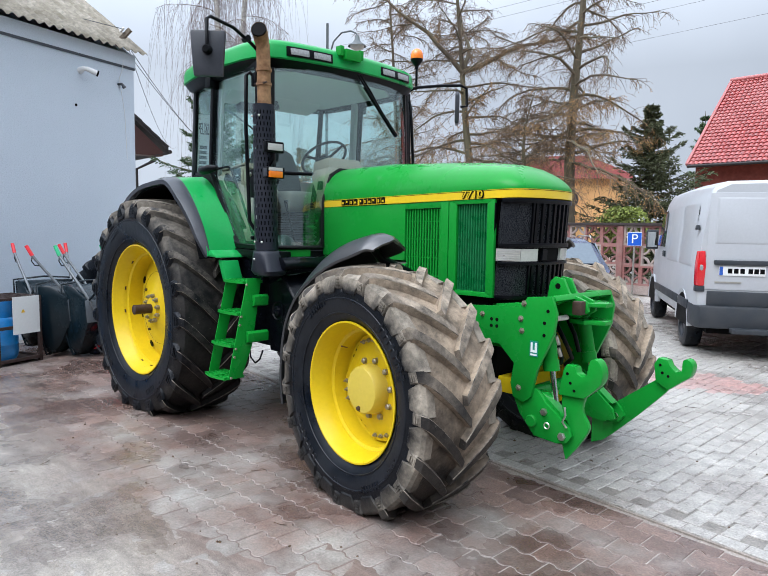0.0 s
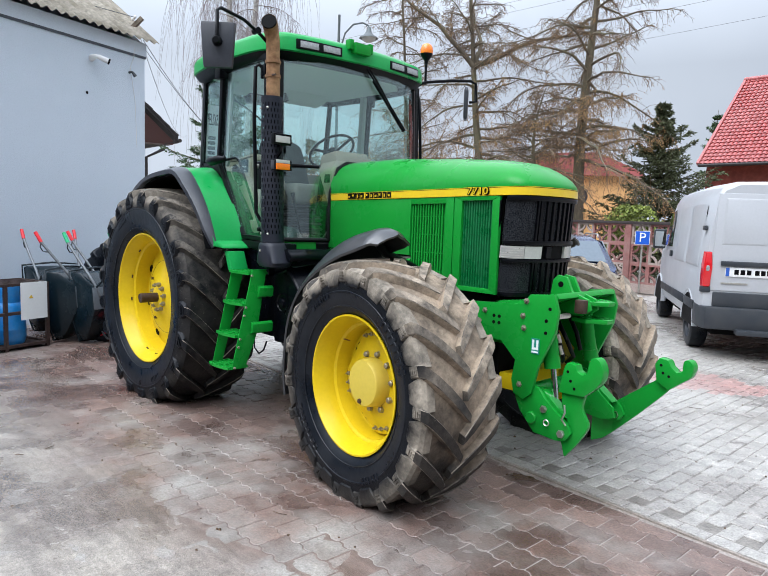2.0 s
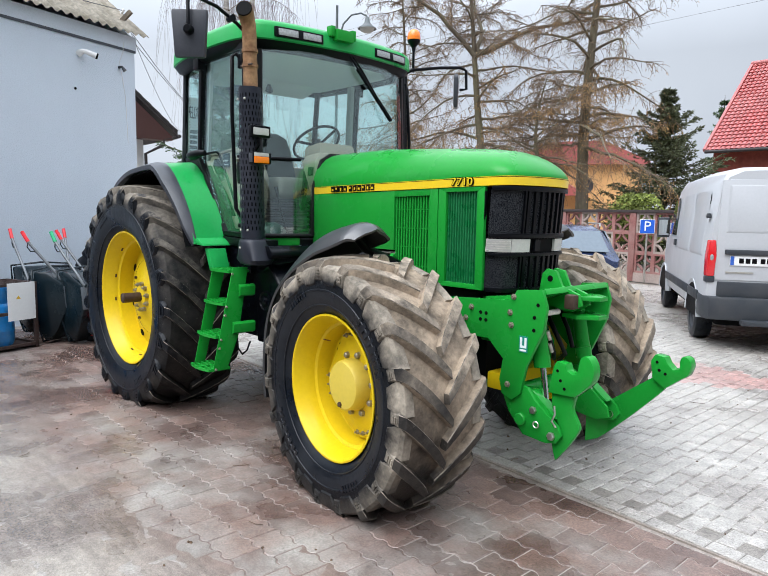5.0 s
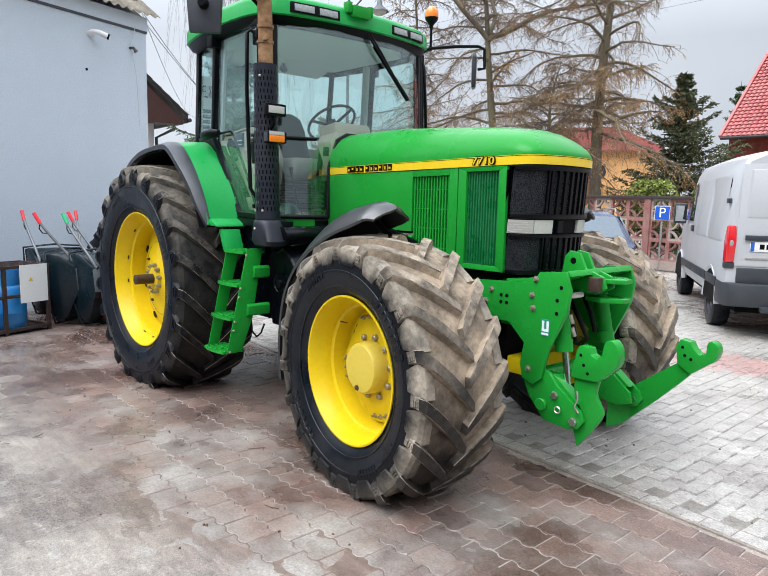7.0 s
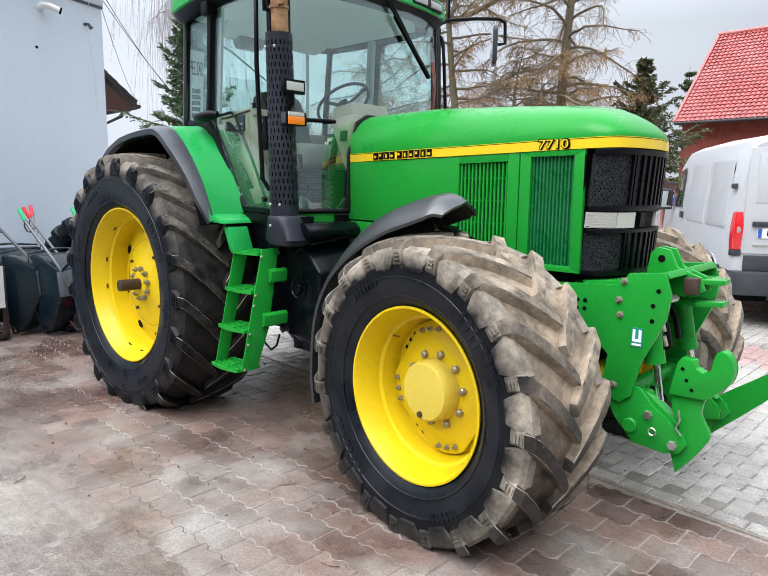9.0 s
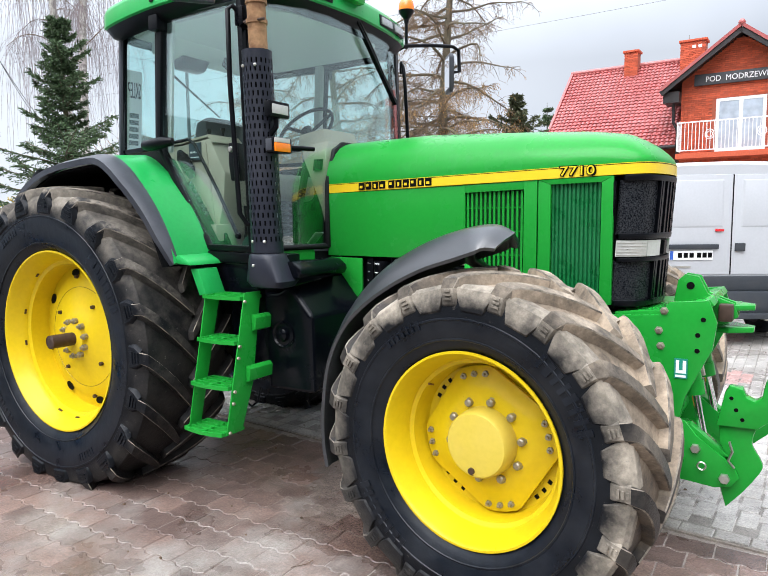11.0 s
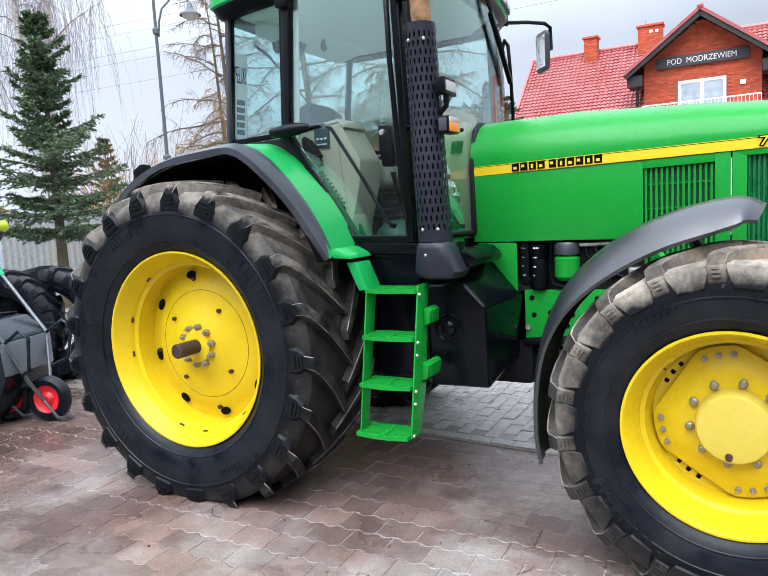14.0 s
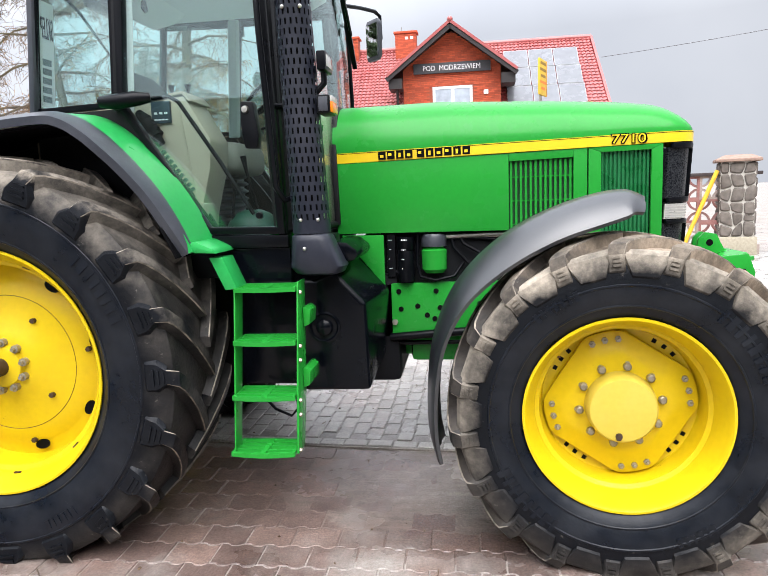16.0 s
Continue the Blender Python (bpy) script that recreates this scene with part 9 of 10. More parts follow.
for x in (0.30, 0.76, 1.22):
    b = thing("gas_bottle", "blue gas bottle standing in the cage", "gas bottle", group="gas bottles in the cage")
    b.matrix_world = pose(-2.66, -1.24, 0, 0, 0, -70) @ pose(x, -0.25, 0.047)
    part("bottle", Shape().lathe([(0, 0.0), (0.15, 0.0), (0.165, 0.03), (0.175, 0.07), (0.175, 0.16), (0.178, 0.165), (0.178, 0.175), (0.175, 0.18), (0.175, 0.36), (0.16, 0.43), (0.12, 0.48), (0.04, 0.50), (0.035, 0.54), (0, 0.54)], (0, 0, 0), "z", 28), GAS, b, "blue steel bottle", smooth=50)
    part("collar", Shape().lathe([(0.125, 0.46), (0.13, 0.68), (0.122, 0.68), (0.117, 0.46)], (0, 0, 0), "z", 24), GAS, b, "blue guard collar")
    part("valve", Shape().lathe([(0.02, 0.49), (0.02, 0.56), (0.035, 0.56), (0.035, 0.59), (0, 0.59)], (0, 0, 0), "z", 12), STEEL, b)

# ---- metal sheet fence and low wall behind the yard ----
ZINC = material("weathered_zinc_sheet", (0.33, 0.35, 0.35), 0.55, 0.3, 0.2, 12, 0.1, stain=(0.36, 0.30, 0.22), stain_amount=0.7, stain_scale=1.2)
zf = thing("sheet_fence", "weathered corrugated metal sheet fence", "fence", (-15.4, 2.6, 0), 58)
for k in range(9):
    s = Shape()
    n = 28
    row = [(k * 1.0 + q / n, 0.018 * math.sin(2 * math.pi * q / n * 7)) for q in range(n + 1)]
    s.loft([[(x, y, z) for x, y in row] + [(x, y - 0.006, z) for x, y in row[::-1]] for z in (0.1, 1.95 + 0.03 * (k % 3))])
    part("sheet", s, ZINC, zf, smooth=60)
part("rail", Shape().bar((0, 0.05, 1.6), (9, 0.05, 1.6), 0.05, 0.05), IRON, zf)
solid("low_wall", Shape().box((0, 0, 0), (6, 0.25, 0.9)), CON_PALE, "low pale concrete wall behind the spruce", "wall", bevel=0.02, at=pose(-11.6, 8.4, 0, 0, 0, 45))

# ---- orange house and others far behind ----
ORANGE_R = material("orange_render", (0.62, 0.36, 0.15), 0.9, 0, 0.06, 20, 0.2, stain=(0.52, 0.29, 0.12), stain_amount=0.5, stain_scale=1)
oh = thing("orange_house", "orange rendered house with a red roof behind the trees", "house", (-15.2, 36.6, 0), 24)
part("wall", Shape().box((-7, 0, 0), (0.6, 8, 4.9)), ORANGE_R, oh)
part("gable_wall", Shape().prism([(-7, 4.9), (0.6, 4.9), (-3.2, 5.6)], "y", 0.0, 0.3), ORANGE_R, oh)
part("roof", Shape().prism([(-7.6, 5.0), (1.3, 4.9), (1.3, 5.1), (-1.5, 6.4), (-5, 6.4), (-7.6, 5.2)], "y", -0.5, 8.5), TILE, oh)
for x in (-2.6, -5.4):
    w = part("window", Shape().lathe([(0.0, -0.02), (0.42, -0.02), (0.5, -0.06), (0.55, -0.06), (0.55, 0.02)], (x, 0, 3.6), "y", 20), TILE_DARK, oh, "round window")
part("balcony", Shape().box((0.6, -0.1, 2.6), (1.9, 4, 2.9)), ORANGE_R, oh)
for k in range(6):
    part("pillar", Shape().box((1.7, -0.1 + k * 0.75, 0), (1.85, 0.05 + k * 0.75, 4.9)), WHITE_PAINT, oh)
part("porch_roof", Shape().prism([(-6, 2.9), (-2.2, 2.9), (-4.1, 4.0)], "y", -1.6, -0.1), TILE, oh)

# ---- power lines ----
WIRE = material("dark_wire", (0.10, 0.10, 0.11), 0.5)


def wire(a, b, sag, r=0.006):
    a, b = Vector(a), Vector(b)
    pts = [a.lerp(b, k / 16) + Vector((0, 0, -4 * sag * (k / 16) * (1 - k / 16))) for k in range(17)]
    return solid("power_line", Shape().tube(pts, r, 5), WIRE, "thin dark overhead wire", "wire", group="overhead wires", smooth=60)


for z in (12.2, 12.6, 13.4, 13.8, 11.2):
    wire((-40, 34 - z, z - 1.5), (40, 30 + z * 0.3, z + 3.0), 1.0, 0.007)
wire((-4.95, 0.75, 4.55), (-30, 14, 6.0), 0.7)
wire((-4.93, 0.72, 4.6), (-8, -9, 7.0), 0.3)
wire((-5.0, 0.9, 4.3), (-24, 14.5, 5.6), 0.9)
wire((-5.0, 0.9, 4.2), (-24, 15.5, 5.0), 0.9)
wire((8.4, 28, 7.4), (40, 20, 12), 0.8, 0.014)

# ---- trees ----
BARK = material("grey_brown_bark", (0.115, 0.092, 0.066), 0.95, 0, 0.35, 14, 0.6, stain=(0.17, 0.165, 0.085), stain_amount=0.6, stain_scale=2, stretch=(1, 1, 0.3))
TWIG = material("brown_twig", (0.15, 0.102, 0.064), 0.95, 0, 0.3, 10, 0.0, spread=0.3)
BUD = material("ochre_larch_bud", (0.42, 0.245, 0.09), 0.95, 0, 0.3, 10, 0.0, spread=0.4)
BIRCH = material("white_birch_bark", (0.55, 0.53, 0.48), 0.85, 0, 0.15, 12, 0.3, stain=(0.10, 0.09, 0.08), stain_amount=0.75, stain_scale=5, stretch=(1, 1, 2.5))
NEEDLE = material("spruce_needles", (0.070, 0.115, 0.050), 0.8, 0, 0.3, 15, 0.0, spread=0.6)
NEEDLE_OLD = material("brown_tinged_needles", (0.080, 0.092, 0.042), 0.85, 0, 0.3, 15, 0.0, spread=0.6)
HEDGE = material("yellow_green_leaf", (0.18, 0.22, 0.045), 0.8, 0, 0.2, 15, 0.0, spread=0.6)


def strand(shape, p, d, length, r0, r1, bend, n, rng, jitter, seg):
    """A branch that starts at p along d and bends; returns its points."""
    pts, rad = [Vector(p)], [r0]
    d = Vector(d).normalized()
    for k in range(n):
        d = (d + Vector(bend) / n + Vector((rng.uniform(-1, 1), rng.uniform(-1, 1), rng.uniform(-1, 1))) * jitter).normalized()
        pts.append(pts[-1] + d * (length / n))
        rad.append(r0 + (r1 - r0) * (k + 1) / n)
    shape.tube(pts, rad, seg, caps=False)
    return pts


def larch(at, height, spread, seed, trunk_r, lean=(0, 0), low=2.6, buds=True, limbs=54, label="bare larch with drooping twigs", big_low=True, fork=False):
    rng = random.Random(seed)
    ob = thing("larch_tree", label, "tree", (*at, 0), group="larches behind the fence")
    tr, br, tw, bd = Shape(), Shape(), Shape(), Shape()
    pts = []
    for k in range(15):
        u = k / 14
        pts.append(Vector((lean[0] * u + 0.16 * math.sin(u * 7 + seed), lean[1] * u + 0.14 * math.cos(u * 6 + seed * 2), height * u)))
    tr.tube(pts, [trunk_r * (1 - 0.93 * (k / 14) ** 0.9) for k in range(15)], 12, caps=False)
    limb_list = []
    for k in range(limbs):
        u = low / height + (1 - low / height) * (k / limbs) ** 1.2
        i = min(13, int(u * 14))
        p = pts[i].lerp(pts[i + 1], u * 14 - i)
        a = k * 2.4 + rng.uniform(-0.5, 0.5)
        ln = spread * (1 - u) ** 0.45 * rng.uniform(0.45, 1.15) + 0.3
        if big_low and k < 6:
            ln *= 1.25
        up = rng.uniform(-0.2, 0.35) + 0.25 * u
        limb = strand(br, p, (math.cos(a), math.sin(a), up), ln, trunk_r * 0.30 * (1 - u) + 0.016, 0.008, (0, 0, -0.55 + rng.uniform(-0.35, 0.45)), 8, rng, 0.24, 5)
        limb_list.append((limb, ln, u))
    if fork:
        # the trunk parts into two heavy rising limbs
        for way, ln in (((-0.6, -0.65, 0.75), 5.0), ((0.66, 0.69, 0.42), 4.6), ((-0.2, 0.4, 0.9), 3.6)):
            i = 8
            limb = strand(br, pts[i], way, ln, trunk_r * 0.5, 0.02, (0, 0, -0.2), 8, rng, 0.20, 7)
            limb_list.append((limb, ln * 0.8, 0.55))
            for q in range(2, 8):
                for _ in range(2):
                    sub = strand(br, limb[q], (rng.uniform(-1, 1), rng.uniform(-1, 1), rng.uniform(-0.2, 0.8)), ln * rng.uniform(0.25, 0.5), 0.028, 0.007, (0, 0, -0.3), 8, rng, 0.25, 4)
                    limb_list.append((sub, ln * 0.35, 0.6))
    for limb, ln, u in limb_list:
        low_part = u < 0.44
        for q in range(1, 9):
            for side in range(7 if low_part else 4):
                t = limb[q].lerp(limb[q - 1], rng.random())
                d = (limb[q] - limb[q - 1]).normalized()
                s2 = Vector((rng.uniform(-1, 1), rng.uniform(-1, 1), rng.uniform(-0.7, 0.6)))
                l2 = ln * rng.uniform(0.12, 0.30) * (1.15 - q / 12) + 0.1
                sub = strand(tw, t, d * 0.8 + s2, l2, 0.0085, 0.004, (0, 0, -0.7), 4, rng, 0.25, 3)
                for e in range(3):
                    t2 = sub[rng.randint(1, 4)]
                    s3 = Vector((rng.uniform(-1, 1), rng.uniform(-1, 1), rng.uniform(-1.0, 0.5)))
                    tip = strand(tw, t2, s3 + d * 0.3, l2 * rng.uniform(0.3, 0.6), 0.0055, 0.003, (0, 0, -0.9), 3, rng, 0.2, 3)
                    if buds and u < 0.62:
                        for w in tip[1:]:
                            if rng.random() < (0.95 if low_part else 0.5):
                                r = rng.uniform(0.007, 0.014) * (1.15 if low_part else 0.8)
                                bd.add([w + Vector((r, 0, 0)), w + Vector((-r * 0.5, r, 0)), w + Vector((-r * 0.5, -r, 0)), w + Vector((0, 0, r * 1.4)), w + Vector((0, 0, -r * 1.4))], [(0, 1, 3), (1, 2, 3), (2, 0, 3), (1, 0, 4), (2, 1, 4), (0, 2, 4)])
    part("trunk", tr, BARK, ob, "mossy grey-brown trunk", smooth=60)
    tagged(part("limb_mass", br.mesh("limb_mass", BARK, fix=False, smooth=60), None, ob, "spreading bare limbs"), kind="stuff")
    tagged(part("twig_mass", tw.mesh("twig_mass", TWIG, fix=False, smooth=0), None, ob, "fine hanging twigs"), kind="stuff")
    if bd.v:
        tagged(part("bud_mass", bd.mesh("bud_mass", BUD, fix=False, smooth=0), None, ob, "ochre buds and old cones"), kind="stuff")
    return ob


def spruce(at, height, radius, seed, mat, label, levels=30, bare=0.09, dense=9, big=1.0):
    """A spruce: uneven whorls of boughs that sag and turn up at the tip, each a flat fan of needled branchlets."""
    rng = random.Random(seed)
    ob = thing("spruce_tree", label, "tree", (*at, 0))
    tr, br, nd = Shape(), Shape(), Shape()
    tr.tube([(0, 0, 0), (0.04, 0.02, height * 0.5), (-0.03, 0, height)], [height * 0.02, height * 0.012, 0.008], 10)

    def needles(p, w, ln, count):
        for _ in range(count):
            o = p + w * ln * rng.random()
            d = (w * rng.uniform(0.5, 1.0) + Vector((rng.uniform(-1, 1), rng.uniform(-1, 1), rng.uniform(-0.9, 0.5))) * 0.65).normalized()
            l2 = big * rng.uniform(0.05, 0.11)
            x = d.cross(Vector((rng.uniform(-1, 1), rng.uniform(-1, 1), rng.uniform(-1, 1)))).normalized() * rng.uniform(0.008, 0.015) * big
            mid = o + d * l2 * 0.5
            nd.add([o, mid + x, o + d * l2, mid - x], [(0, 1, 2), (0, 2, 3)])

    for lv in range(levels):
        u = bare + (1 - bare) * (lv + rng.uniform(-0.3, 0.3)) / levels
        z = height * u
        reach = radius * (1 - u) ** 0.8 * rng.choice((0.7, 0.9, 1.0, 1.15)) + 0.07
        n = max(4, int(7 * (1 - u) + 2))
        a0 = rng.uniform(0, 6.28)
        for k in range(n):
            a = a0 + 2 * math.pi * k / n + rng.uniform(-0.4, 0.4)
            ln = reach * rng.uniform(0.5, 1.2)
            d = Vector((math.cos(a), math.sin(a), 0.25 + 0.6 * u)).normalized()
            limb = [Vector((0, 0, z))]
            for q in range(7):
                sag = (-0.55 + 0.18 * q) * (1 - u) * 0.45
                d = (d + Vector((rng.uniform(-0.08, 0.08), rng.uniform(-0.08, 0.08), sag))).normalized()
                limb.append(limb[-1] + d * ln / 7)
            br.tube(limb, [0.022 * (1 - u) + 0.006 - 0.002 * q * (1 - u) for q in range(8)], 4, caps=False)
            for q in range(1, 8):
                way = (limb[q] - limb[q - 1]).normalized()
                side = way.cross(Vector((0, 0, 1))).normalized()
                for f in (-1, 1):
                    for _ in range(2):
                        o = limb[q].lerp(limb[q - 1], rng.random())
                        w = (way * rng.uniform(0.5, 1.0) + side * f * rng.uniform(0.5, 1.0) + Vector((0, 0, rng.uniform(-0.55, 0.1)))).normalized()
                        l1 = ln * rng.uniform(0.16, 0.34) * (1.2 - q / 8) + 0.06
                        needles(o, w, l1, int(dense * (0.3 + l1 * 1.1 / big)) + 3)
                needles(limb[q - 1], way, ln / 7, dense // 3 + 2)
    part("trunk", tr, BARK, ob, smooth=60)
    tagged(part("limb_mass", br.mesh("limb_mass", BARK, fix=False, smooth=60), None, ob), kind="stuff")
    tagged(part("needles", nd.mesh("needles", mat, fix=False, smooth=0), None, ob, "dark green needle sprays"), kind="stuff")
    return ob


def birch(at, height, seed):
    rng = random.Random(seed)
    ob = thing("birch_tree", "bare weeping birch with white twin trunks", "tree", (*at, 0))
    tr, br, tw = Shape(), Shape(), Shape()
    stems = []
    for dx, dy, h in ((-0.9, -0.55, height), (0.55, 0.35, height * 0.96)):
        pts = [Vector((dx * (k / 10) ** 1.2 + 0.06 * math.sin(k), dy * (k / 10) ** 1.2, h * k / 10)) for k in range(11)]
        tr.tube(pts, [0.15 * (1 - 0.9 * k / 10) + 0.01 for k in range(11)], 10, caps=False)
        stems.append(pts)
    for k in range(34):
        st = stems[k % 2]
        u = 0.42 + 0.56 * (k / 34)
        i = min(9, int(u * 10))
        p = st[i].lerp(st[i + 1], u * 10 - i)
        a = k * 2.4 + rng.uniform(-0.4, 0.4)
        ln = 2.5 * (1 - u) ** 0.5 * rng.uniform(0.5, 1.1) + 0.4
        limb = strand(br, p, (math.cos(a), math.sin(a), rng.uniform(0.4, 1.1)), ln, 0.020 * (1 - u) + 0.006, 0.004, (0, 0, -1.2), 7, rng, 0.16, 5)
        for q in range(2, 8):
            for _ in range(8):
                p2 = limb[q].lerp(limb[q - 1], rng.random())
                strand(tw, p2, (rng.uniform(-0.6, 0.6), rng.uniform(-0.6, 0.6), rng.uniform(-0.9, 0.0)), rng.uniform(0.8, 3.4), 0.0040, 0.0022, (0, 0, -4.0), 8, rng, 0.12, 3)
    part("trunk", tr, BIRCH, ob, "white birch stems with dark scars", smooth=60)
    tagged(part("limb_mass", br.mesh("limb_mass", TWIG, fix=False, smooth=60), None, ob), kind="stuff")
    tagged(part("twig_mass", tw.mesh("twig_mass", material("pale_birch_twig", (0.22, 0.185, 0.185), 0.95, 0, 0.2, 10, 0.0, spread=0.3), fix=False, smooth=0), None, ob, "long hanging twigs"), kind="stuff")
    return ob


def shrub(at, size, count, seed, mat, label, name="shrub"):
    rng = random.Random(seed)
    s = Shape()
    for k in range(count):
        a, r, z = rng.uniform(0, 6.28), rng.random() ** 0.5, rng.uniform(0.05, 1)
        f = math.sqrt(max(0.05, 1 - (z - 0.35) ** 2 * 1.8)) * (0.8 + 0.25 * math.sin(3 * a + seed))
        p = Vector((math.cos(a) * r * f * size[0], math.sin(a) * r * f * size[1], z * size[2]))
        d = Vector((rng.uniform(-1, 1), rng.uniform(-1, 1), rng.uniform(-0.5, 1))).normalized()
        e = d.cross(Vector((rng.uniform(-1, 1), rng.uniform(-1, 1), rng.uniform(-1, 1)))).normalized()
        l, w = rng.uniform(0.05, 0.11), rng.uniform(0.02, 0.04)
        s.add([p, p + d * l * 0.5 + e * w, p + d * l, p + d * l * 0.5 - e * w], [(0, 1, 2), (0, 2, 3)])
    return solid(name, s.mesh(name, mat, fix=False, smooth=0), None, label, "bush", "stuff", at=pose(*at, 0))


larch((-6.4, 16.6), 14.5, 4.6, 3, 0.245, (0.1, 0.2), 3.9, limbs=60, label="tall bare larch with a straight trunk")
larch((-9.2, 15.4), 12.5, 4.0, 8, 0.20, (-1.2, -0.9), 3.7, limbs=40, label="bare larch with a forked crown", fork=True)
larch((-7.0, 14.7), 6.0, 2.6, 12, 0.16, (0.2, 0.1), 3.2, limbs=34, label="small crooked bare larch")
larch((-12.6, 15.0), 11.5, 3.4, 15, 0.15, (-0.7, -0.6), 3.4, limbs=26, label="thin bare larch behind the fence")
larch((-15.0, 17.2), 11.0, 3.2, 21, 0.15, (-0.8, -0.2), 3.4, limbs=24, label="thin bare larch behind the fence")
spruce((-9.0, 4.62), 5.75, 2.15, 2, NEEDLE, "dark green spruce behind the yard", 23, 0.24, 24)
spruce((-4.85, 19.2), 5.95, 3.0, 6, NEEDLE_OLD, "broad dark spruce behind the fence", 26, 0.05, 18, 1.6)
birch((-13.1, 7.6), 14.0, 4)
spruce((-23.8, 18.2), 6.0, 1.6, 9, NEEDLE_OLD, "distant spruce behind the yards", 16, 0.1, 9, 1.7)
spruce((-9.0, 35.0), 8.3, 1.8, 14, NEEDLE, "distant spruce beside the guest house", 16, 0.1, 9, 1.8)
spruce((-6.9, 33.5), 7.7, 1.7, 19, NEEDLE, "distant spruce beside the guest house", 16, 0.1, 9, 1.8)
shrub((-2.95, 13.4, 0.9), (0.9, 0.7, 1.3), 3500, 1, HEDGE, "yellow-green hedge above the fence", "hedge")
shrub((-22.0, 11.0, 0.0), (1.6, 1.6, 2.6), 2500, 3, material("yellow_blossom", (0.45, 0.33, 0.03), 0.8, 0, 0.2, 12, 0.0, spread=0.4), "yellow flowering bush far off", "bush")
for k, (x, y) in enumerate(((-17, 13), (-19, 15), (-14.5, 18.5), (-12.5, 17.5), (-21, 17), (-16.5, 16.5))):
    rng = random.Random(50 + k)
    s = Shape()
    for q in range(140):
        a = rng.uniform(0, 6.28)
        strand(s, (rng.uniform(-1.2, 1.2), rng.uniform(-1.2, 1.2), 0), (math.cos(a) * 0.5, math.sin(a) * 0.5, 1.3), rng.uniform(3.0, 6.2), 0.014, 0.004, (0, 0, -0.3), 7, rng, 0.18, 3)
    solid("thicket", s.mesh("thicket", BUD if k % 2 else TWIG, fix=False, smooth=0), None, "thicket of bare brown shoots", "thicket", "stuff", at=pose(x, y, 0))

# ---- paving pieces ----
L, W, J = 0.215, 0.166, 0.005


def wave(u):
    u = u % 0.5
    return float(np.interp(u, [0, 0.14, 0.25, 0.39, 0.5], [0.009, 0.009, -0.009, -0.009, 0.009]))


def wave_paver():
    us = [0, 0.14, 0.25, 0.39, 0.5, 0.64, 0.75, 0.89, 1.0]
    low = [(min(max(u * L, J / 2), L - J / 2), wave(u) + J / 2) for u in us]
    high = [(min(max(u * L, J / 2), L - J / 2), wave(u) + W - J / 2) for u in us[::-1]]
    ring = low + high
    cx, cy = L / 2, W / 2
    inner = [(cx + (x - cx) * 0.965, cy + (y - cy) * 0.95) for x, y in ring]
    return ring, inner


RINGS = wave_paver()
rng = random.Random(5)


def paver_rings(ring, inner, x, y, z, lift, tilt=(0, 0)):
    zz = lambda px, py: z + lift + tilt[0] * px + tilt[1] * py
    return [[(x + px, y + py, z - 0.02) for px, py in ring], [(x + px, y + py, zz(px, py) - 0.004) for px, py in ring], [(x + px, y + py, zz(px, py)) for px, py in inner]]


def cap(shape, rings):
    n = len(rings[0])
    off = len(shape.v)
    shape.v += [p for r in rings for p in r]
    for i in range(2):
        shape.f += [(off + i * n + k, off + i * n + (k + 1) % n, off + (i + 1) * n + (k + 1) % n, off + (i + 1) * n + k) for k in range(n)]
    shape.f.append(tuple(off + 2 * n + k for k in range(n)))
    shape.m += [shape.slot] * (2 * n + 1)


# dried slurry that fills the joints and coats the pavers towards the open yard, and a damp film by the seam
def slurry(x, y):
    n = noise.fractal(Vector((x * 0.9, y * 1.3, 0.3)), 1.0, 2.0, 4) * 0.5
    fine = noise.fractal(Vector((x * 7, y * 7, 2.0)), 1.0, 2.0, 4) * 0.5
    edge = -2.05 + 0.33 * max(0.0, min(1.0, (x - 1.8) / 1.4))
    open_yard = (edge - y) * 1.9 + 0.8 * n
    bare = 1.4 * math.exp(-((x - 2.3) / 0.8) ** 2 - ((y + 1.75) / 0.22) ** 2)
    pool = 0.95 - ((x - 1.95) / 0.85) ** 2 - ((y + 0.42) / 0.55) ** 2 + 0.4 * n
    h = max(min(open_yard, 1.0) - bare, min(pool, 0.8) - 0.2)
    return 0.0030 * max(-3.0, min(1.0, h + 0.45 * fine)) - 0.0006


film = Shape()
film.sheet([[(x, y, slurry(x, y)) for y in (min(-8.6 + 0.05 * j, seam(x) - 0.03) for j in range(176))] for x in (-5.2 + 0.055 * i for i in range(270))])
tagged(part("slurry_film", film.mesh("slurry_film", paving_material("dried_slurry", (0.25, 0.222, 0.196), (0.25, 0.222, 0.196), (0.375, 0.338, 0.288), 0.45, 0.66, 0.85, 1.3, relief=0.8, thin=(0.175, 0.128, 0.108), streaks=True), fix=False, smooth=60), None, yard, "pale dried slurry over the pavers, damp in places"), kind="stuff")

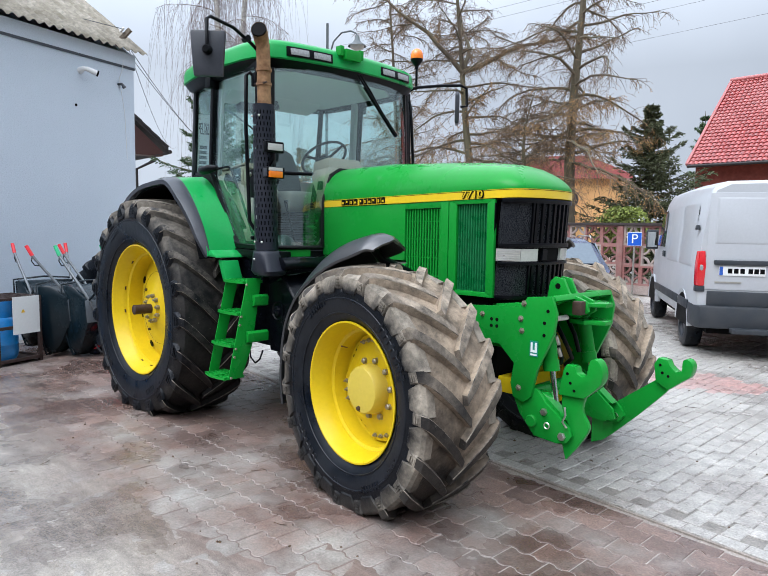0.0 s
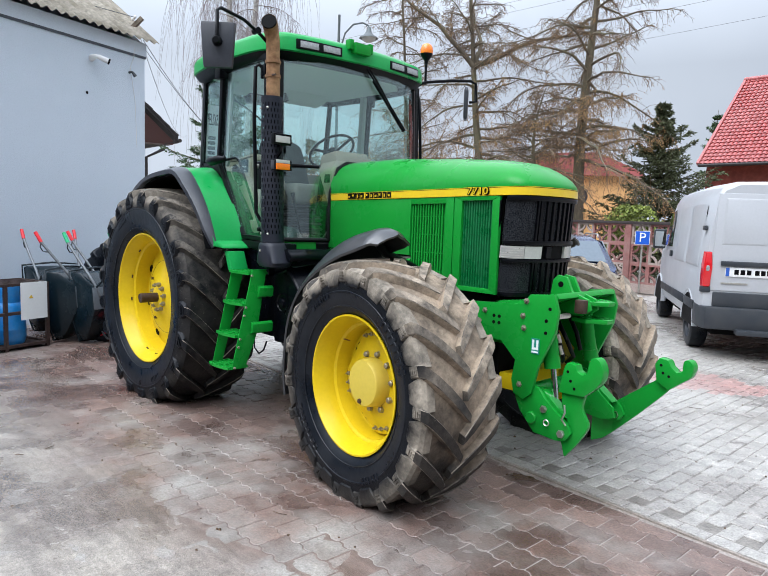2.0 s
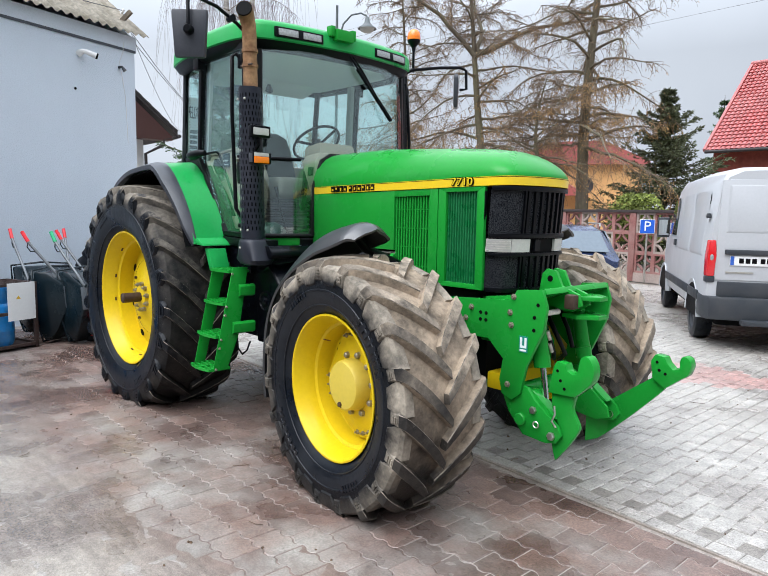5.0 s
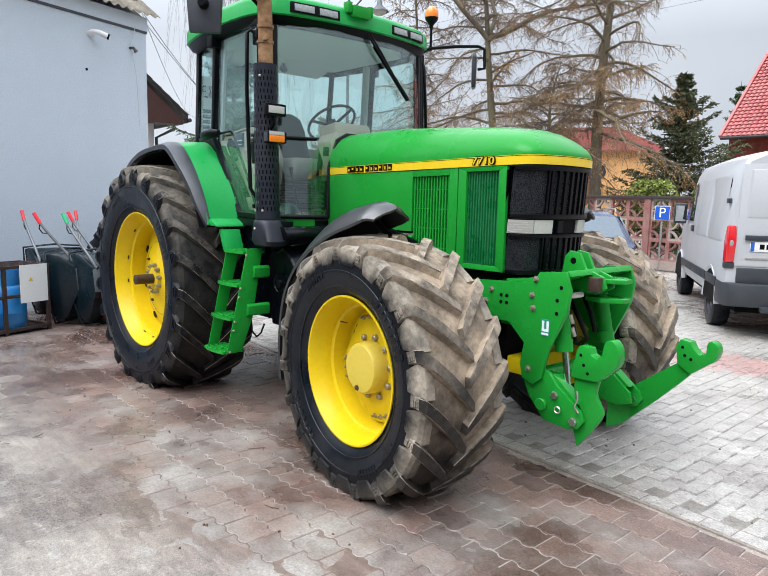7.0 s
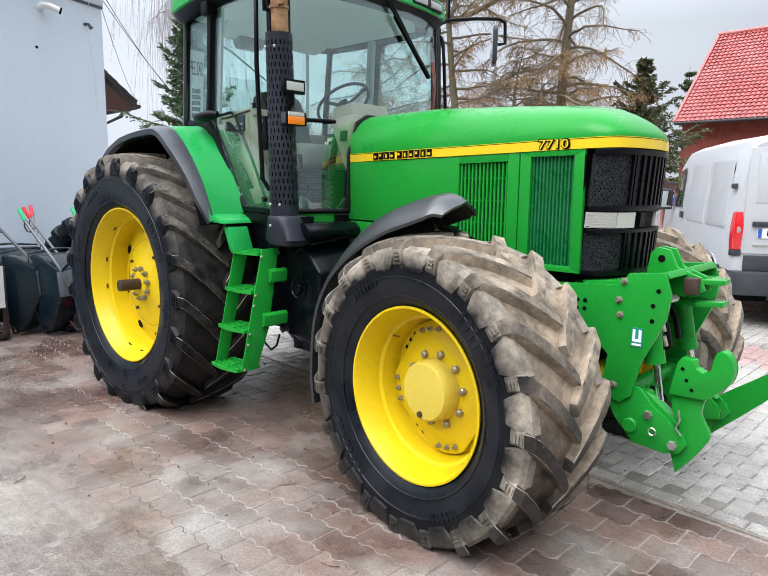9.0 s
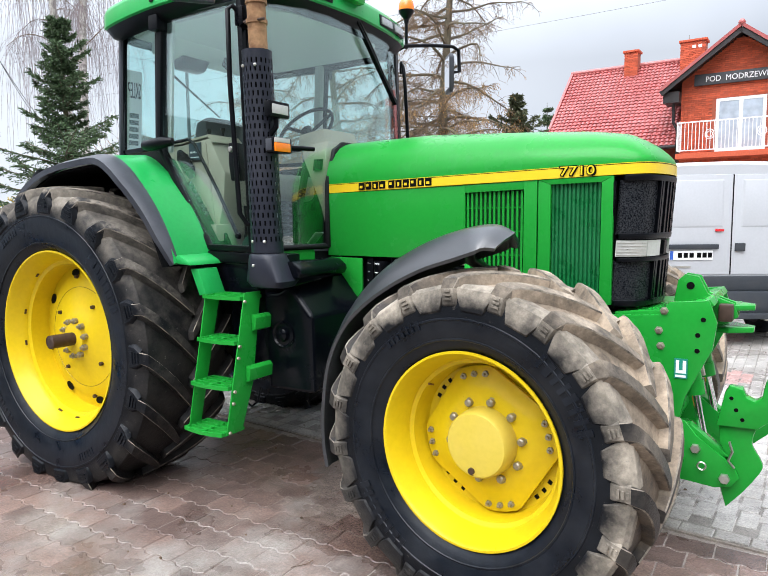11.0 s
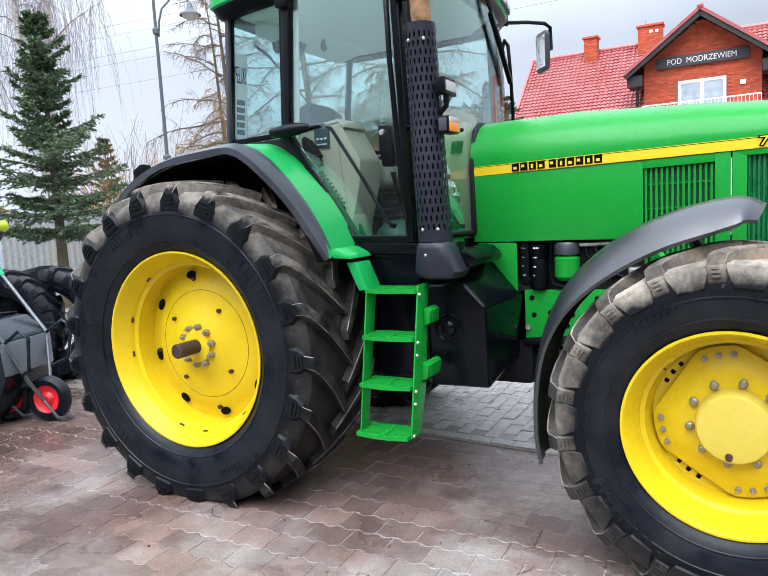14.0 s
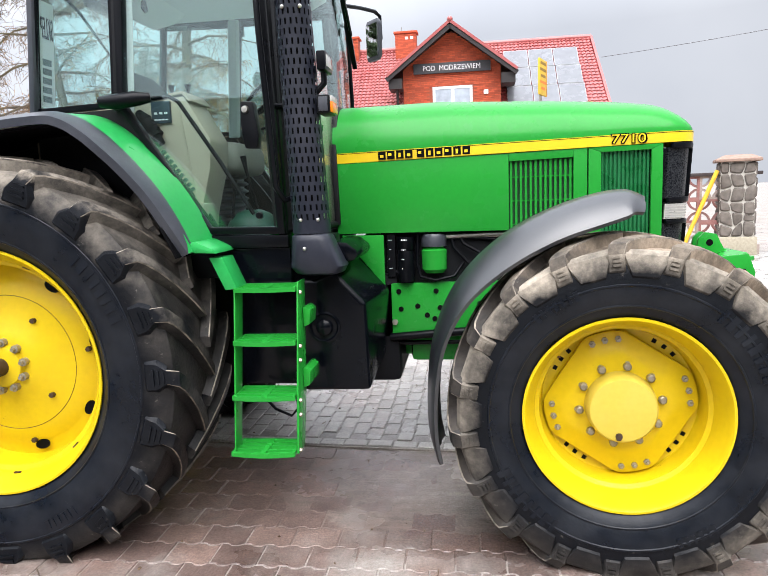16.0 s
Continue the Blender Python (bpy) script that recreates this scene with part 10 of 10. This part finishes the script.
piece = Shape()
cap(piece, paver_rings(*RINGS, 0, 0, 0, 0.0))
piece_mesh = piece.mesh("paver", PAVER_BROWN_PIECE, fix=False, smooth=0)
rest = Shape()
for j in range(-52, 2):
    for i in range(-36, 47):
        x, y = i * L + (L / 2 if j % 2 else 0), -0.06 + j * W
        room = seam(x + L / 2) - 0.05 - y
        if room < 0.05 or x < -4.9 + 0.33 * (0.88 - y) / 0.94 or not (-5.5 < x < 9.7) or y < -8.6:
            continue
        lift = rng.uniform(-0.002, 0.0015)
        if room < W + 0.02:
            cut = [[(px, min(py, room)) for px, py in r] for r in RINGS]
            cap(rest, paver_rings(*cut, x, y, 0.0, lift))
        elif 0.55 < x < 3.4 and -2.75 < y:
            part("paver", piece_mesh, None, yard, at=pose(x, y, lift, rng.uniform(-0.5, 0.5), rng.uniform(-0.4, 0.4), rng.uniform(-0.3, 0.3)))
        else:
            cap(rest, paver_rings(*RINGS, x, y, 0.0, lift, (rng.uniform(-0.008, 0.008), rng.uniform(-0.008, 0.008))))
tagged(part("paver_field", rest.mesh("paver_field", PAVER_BROWN, fix=False, smooth=0), None, yard), kind="stuff")

GX, GY = 0.103, 0.203
sq = [(0.003, 0.003), (GX - 0.003, 0.003), (GX - 0.003, GY - 0.003), (0.003, GY - 0.003)]
sq_in = [(0.008, 0.008), (GX - 0.008, 0.008), (GX - 0.008, GY - 0.008), (0.008, GY - 0.008)]
piece = Shape()
cap(piece, paver_rings(sq, sq_in, 0, 0, 0, 0))
grey_mesh = piece.mesh("paver", PAVER_GREY_PIECE, fix=False, smooth=0)
red_mesh = piece.mesh("paver", PAVER_RED, fix=False, smooth=0)
rest = Shape()
for i in range(-93, 90):
    for j in range(0, 58):
        x = i * GX
        y = j * GY + (GY / 2 if i % 2 else 0) + 0.115
        base = seam(x + GX / 2)
        y += base
        if y > 11.6 or not (-9.6 < x < 9.2):
            continue
        lift = rng.uniform(-0.003, 0.002)
        red = ((x - 2.7) / 0.75) ** 2 + ((y - 3.5) / 0.45) ** 2 < 1
        if red:
            part("paver", red_mesh, None, court, at=pose(x, y, TOP + lift, 0, 0, -4))
        elif 0.6 < x < 4.4 and y < 1.35:
            part("paver", grey_mesh, None, court, at=pose(x, y, TOP + lift, rng.uniform(-0.6, 0.6), rng.uniform(-0.6, 0.6), -4 + rng.uniform(-0.5, 0.5)))
        else:
            cap(rest, paver_rings(sq, sq_in, x, y, TOP, lift, (rng.uniform(-0.01, 0.01), rng.uniform(-0.01, 0.01))))
# the row of blocks along the edge
EX = 0.158
edge = [(0.003, 0.003), (EX - 0.003, 0.003), (EX - 0.003, 0.1), (0.003, 0.1)]
edge_in = [(0.009, 0.009), (EX - 0.009, 0.009), (EX - 0.009, 0.095), (0.009, 0.095)]
piece = Shape()
cap(piece, paver_rings(edge, edge_in, 0, 0, 0, 0))
edge_mesh = piece.mesh("edge_block", PAVER_GREY_PIECE, fix=False, smooth=0)
for i in range(-37, 52):
    x = i * EX + 0.05
    part("edge_block", edge_mesh, None, court, at=pose(x, seam(x), TOP + rng.uniform(-0.003, 0.002), 0, 0, -4 + rng.uniform(-0.6, 0.6)))
tagged(part("paver_field", rest.mesh("paver_field", PAVER_GREY, fix=False, smooth=0), None, court), kind="stuff")

# leaves, twigs and crumbs blown over the yard
litter = Shape()
for k in range(420):
    x, y = rng.uniform(-3, 6.5), rng.uniform(-3.4, 6)
    z = 0.003 if y < seam(x) else TOP + 0.003
    r, a = rng.uniform(0.004, 0.012), rng.uniform(0, 6.28)
    q = [(x + r * math.cos(a + b) * rng.uniform(0.5, 1.2), y + r * math.sin(a + b) * rng.uniform(0.5, 1.2)) for b in (0, 1.6, 3.1, 4.7)]
    litter.loft([[(px, py, z - 0.004) for px, py in q], [(px * 0.7 + x * 0.3, py * 0.7 + y * 0.3, z + r * 0.35) for px, py in q]])
for k in range(26):
    x, y, a = rng.uniform(0, 6), rng.uniform(-3, 3), rng.uniform(0, 6.28)
    n = rng.uniform(0.03, 0.09)
    z = 0.005 if y < seam(x) else TOP + 0.005
    litter.tube([(x, y, z), (x + n * math.cos(a), y + n * math.sin(a), z + 0.004), (x + 1.6 * n * math.cos(a + 0.3), y + 1.6 * n * math.sin(a + 0.3), z)], 0.0022, 4)
solid("litter", litter, material("dead_leaf", (0.10, 0.065, 0.04), 0.9, 0, 0.3, 40, 0.1, spread=0.5), "small dead leaves, twigs and crumbs on the paving", "litter", "stuff")
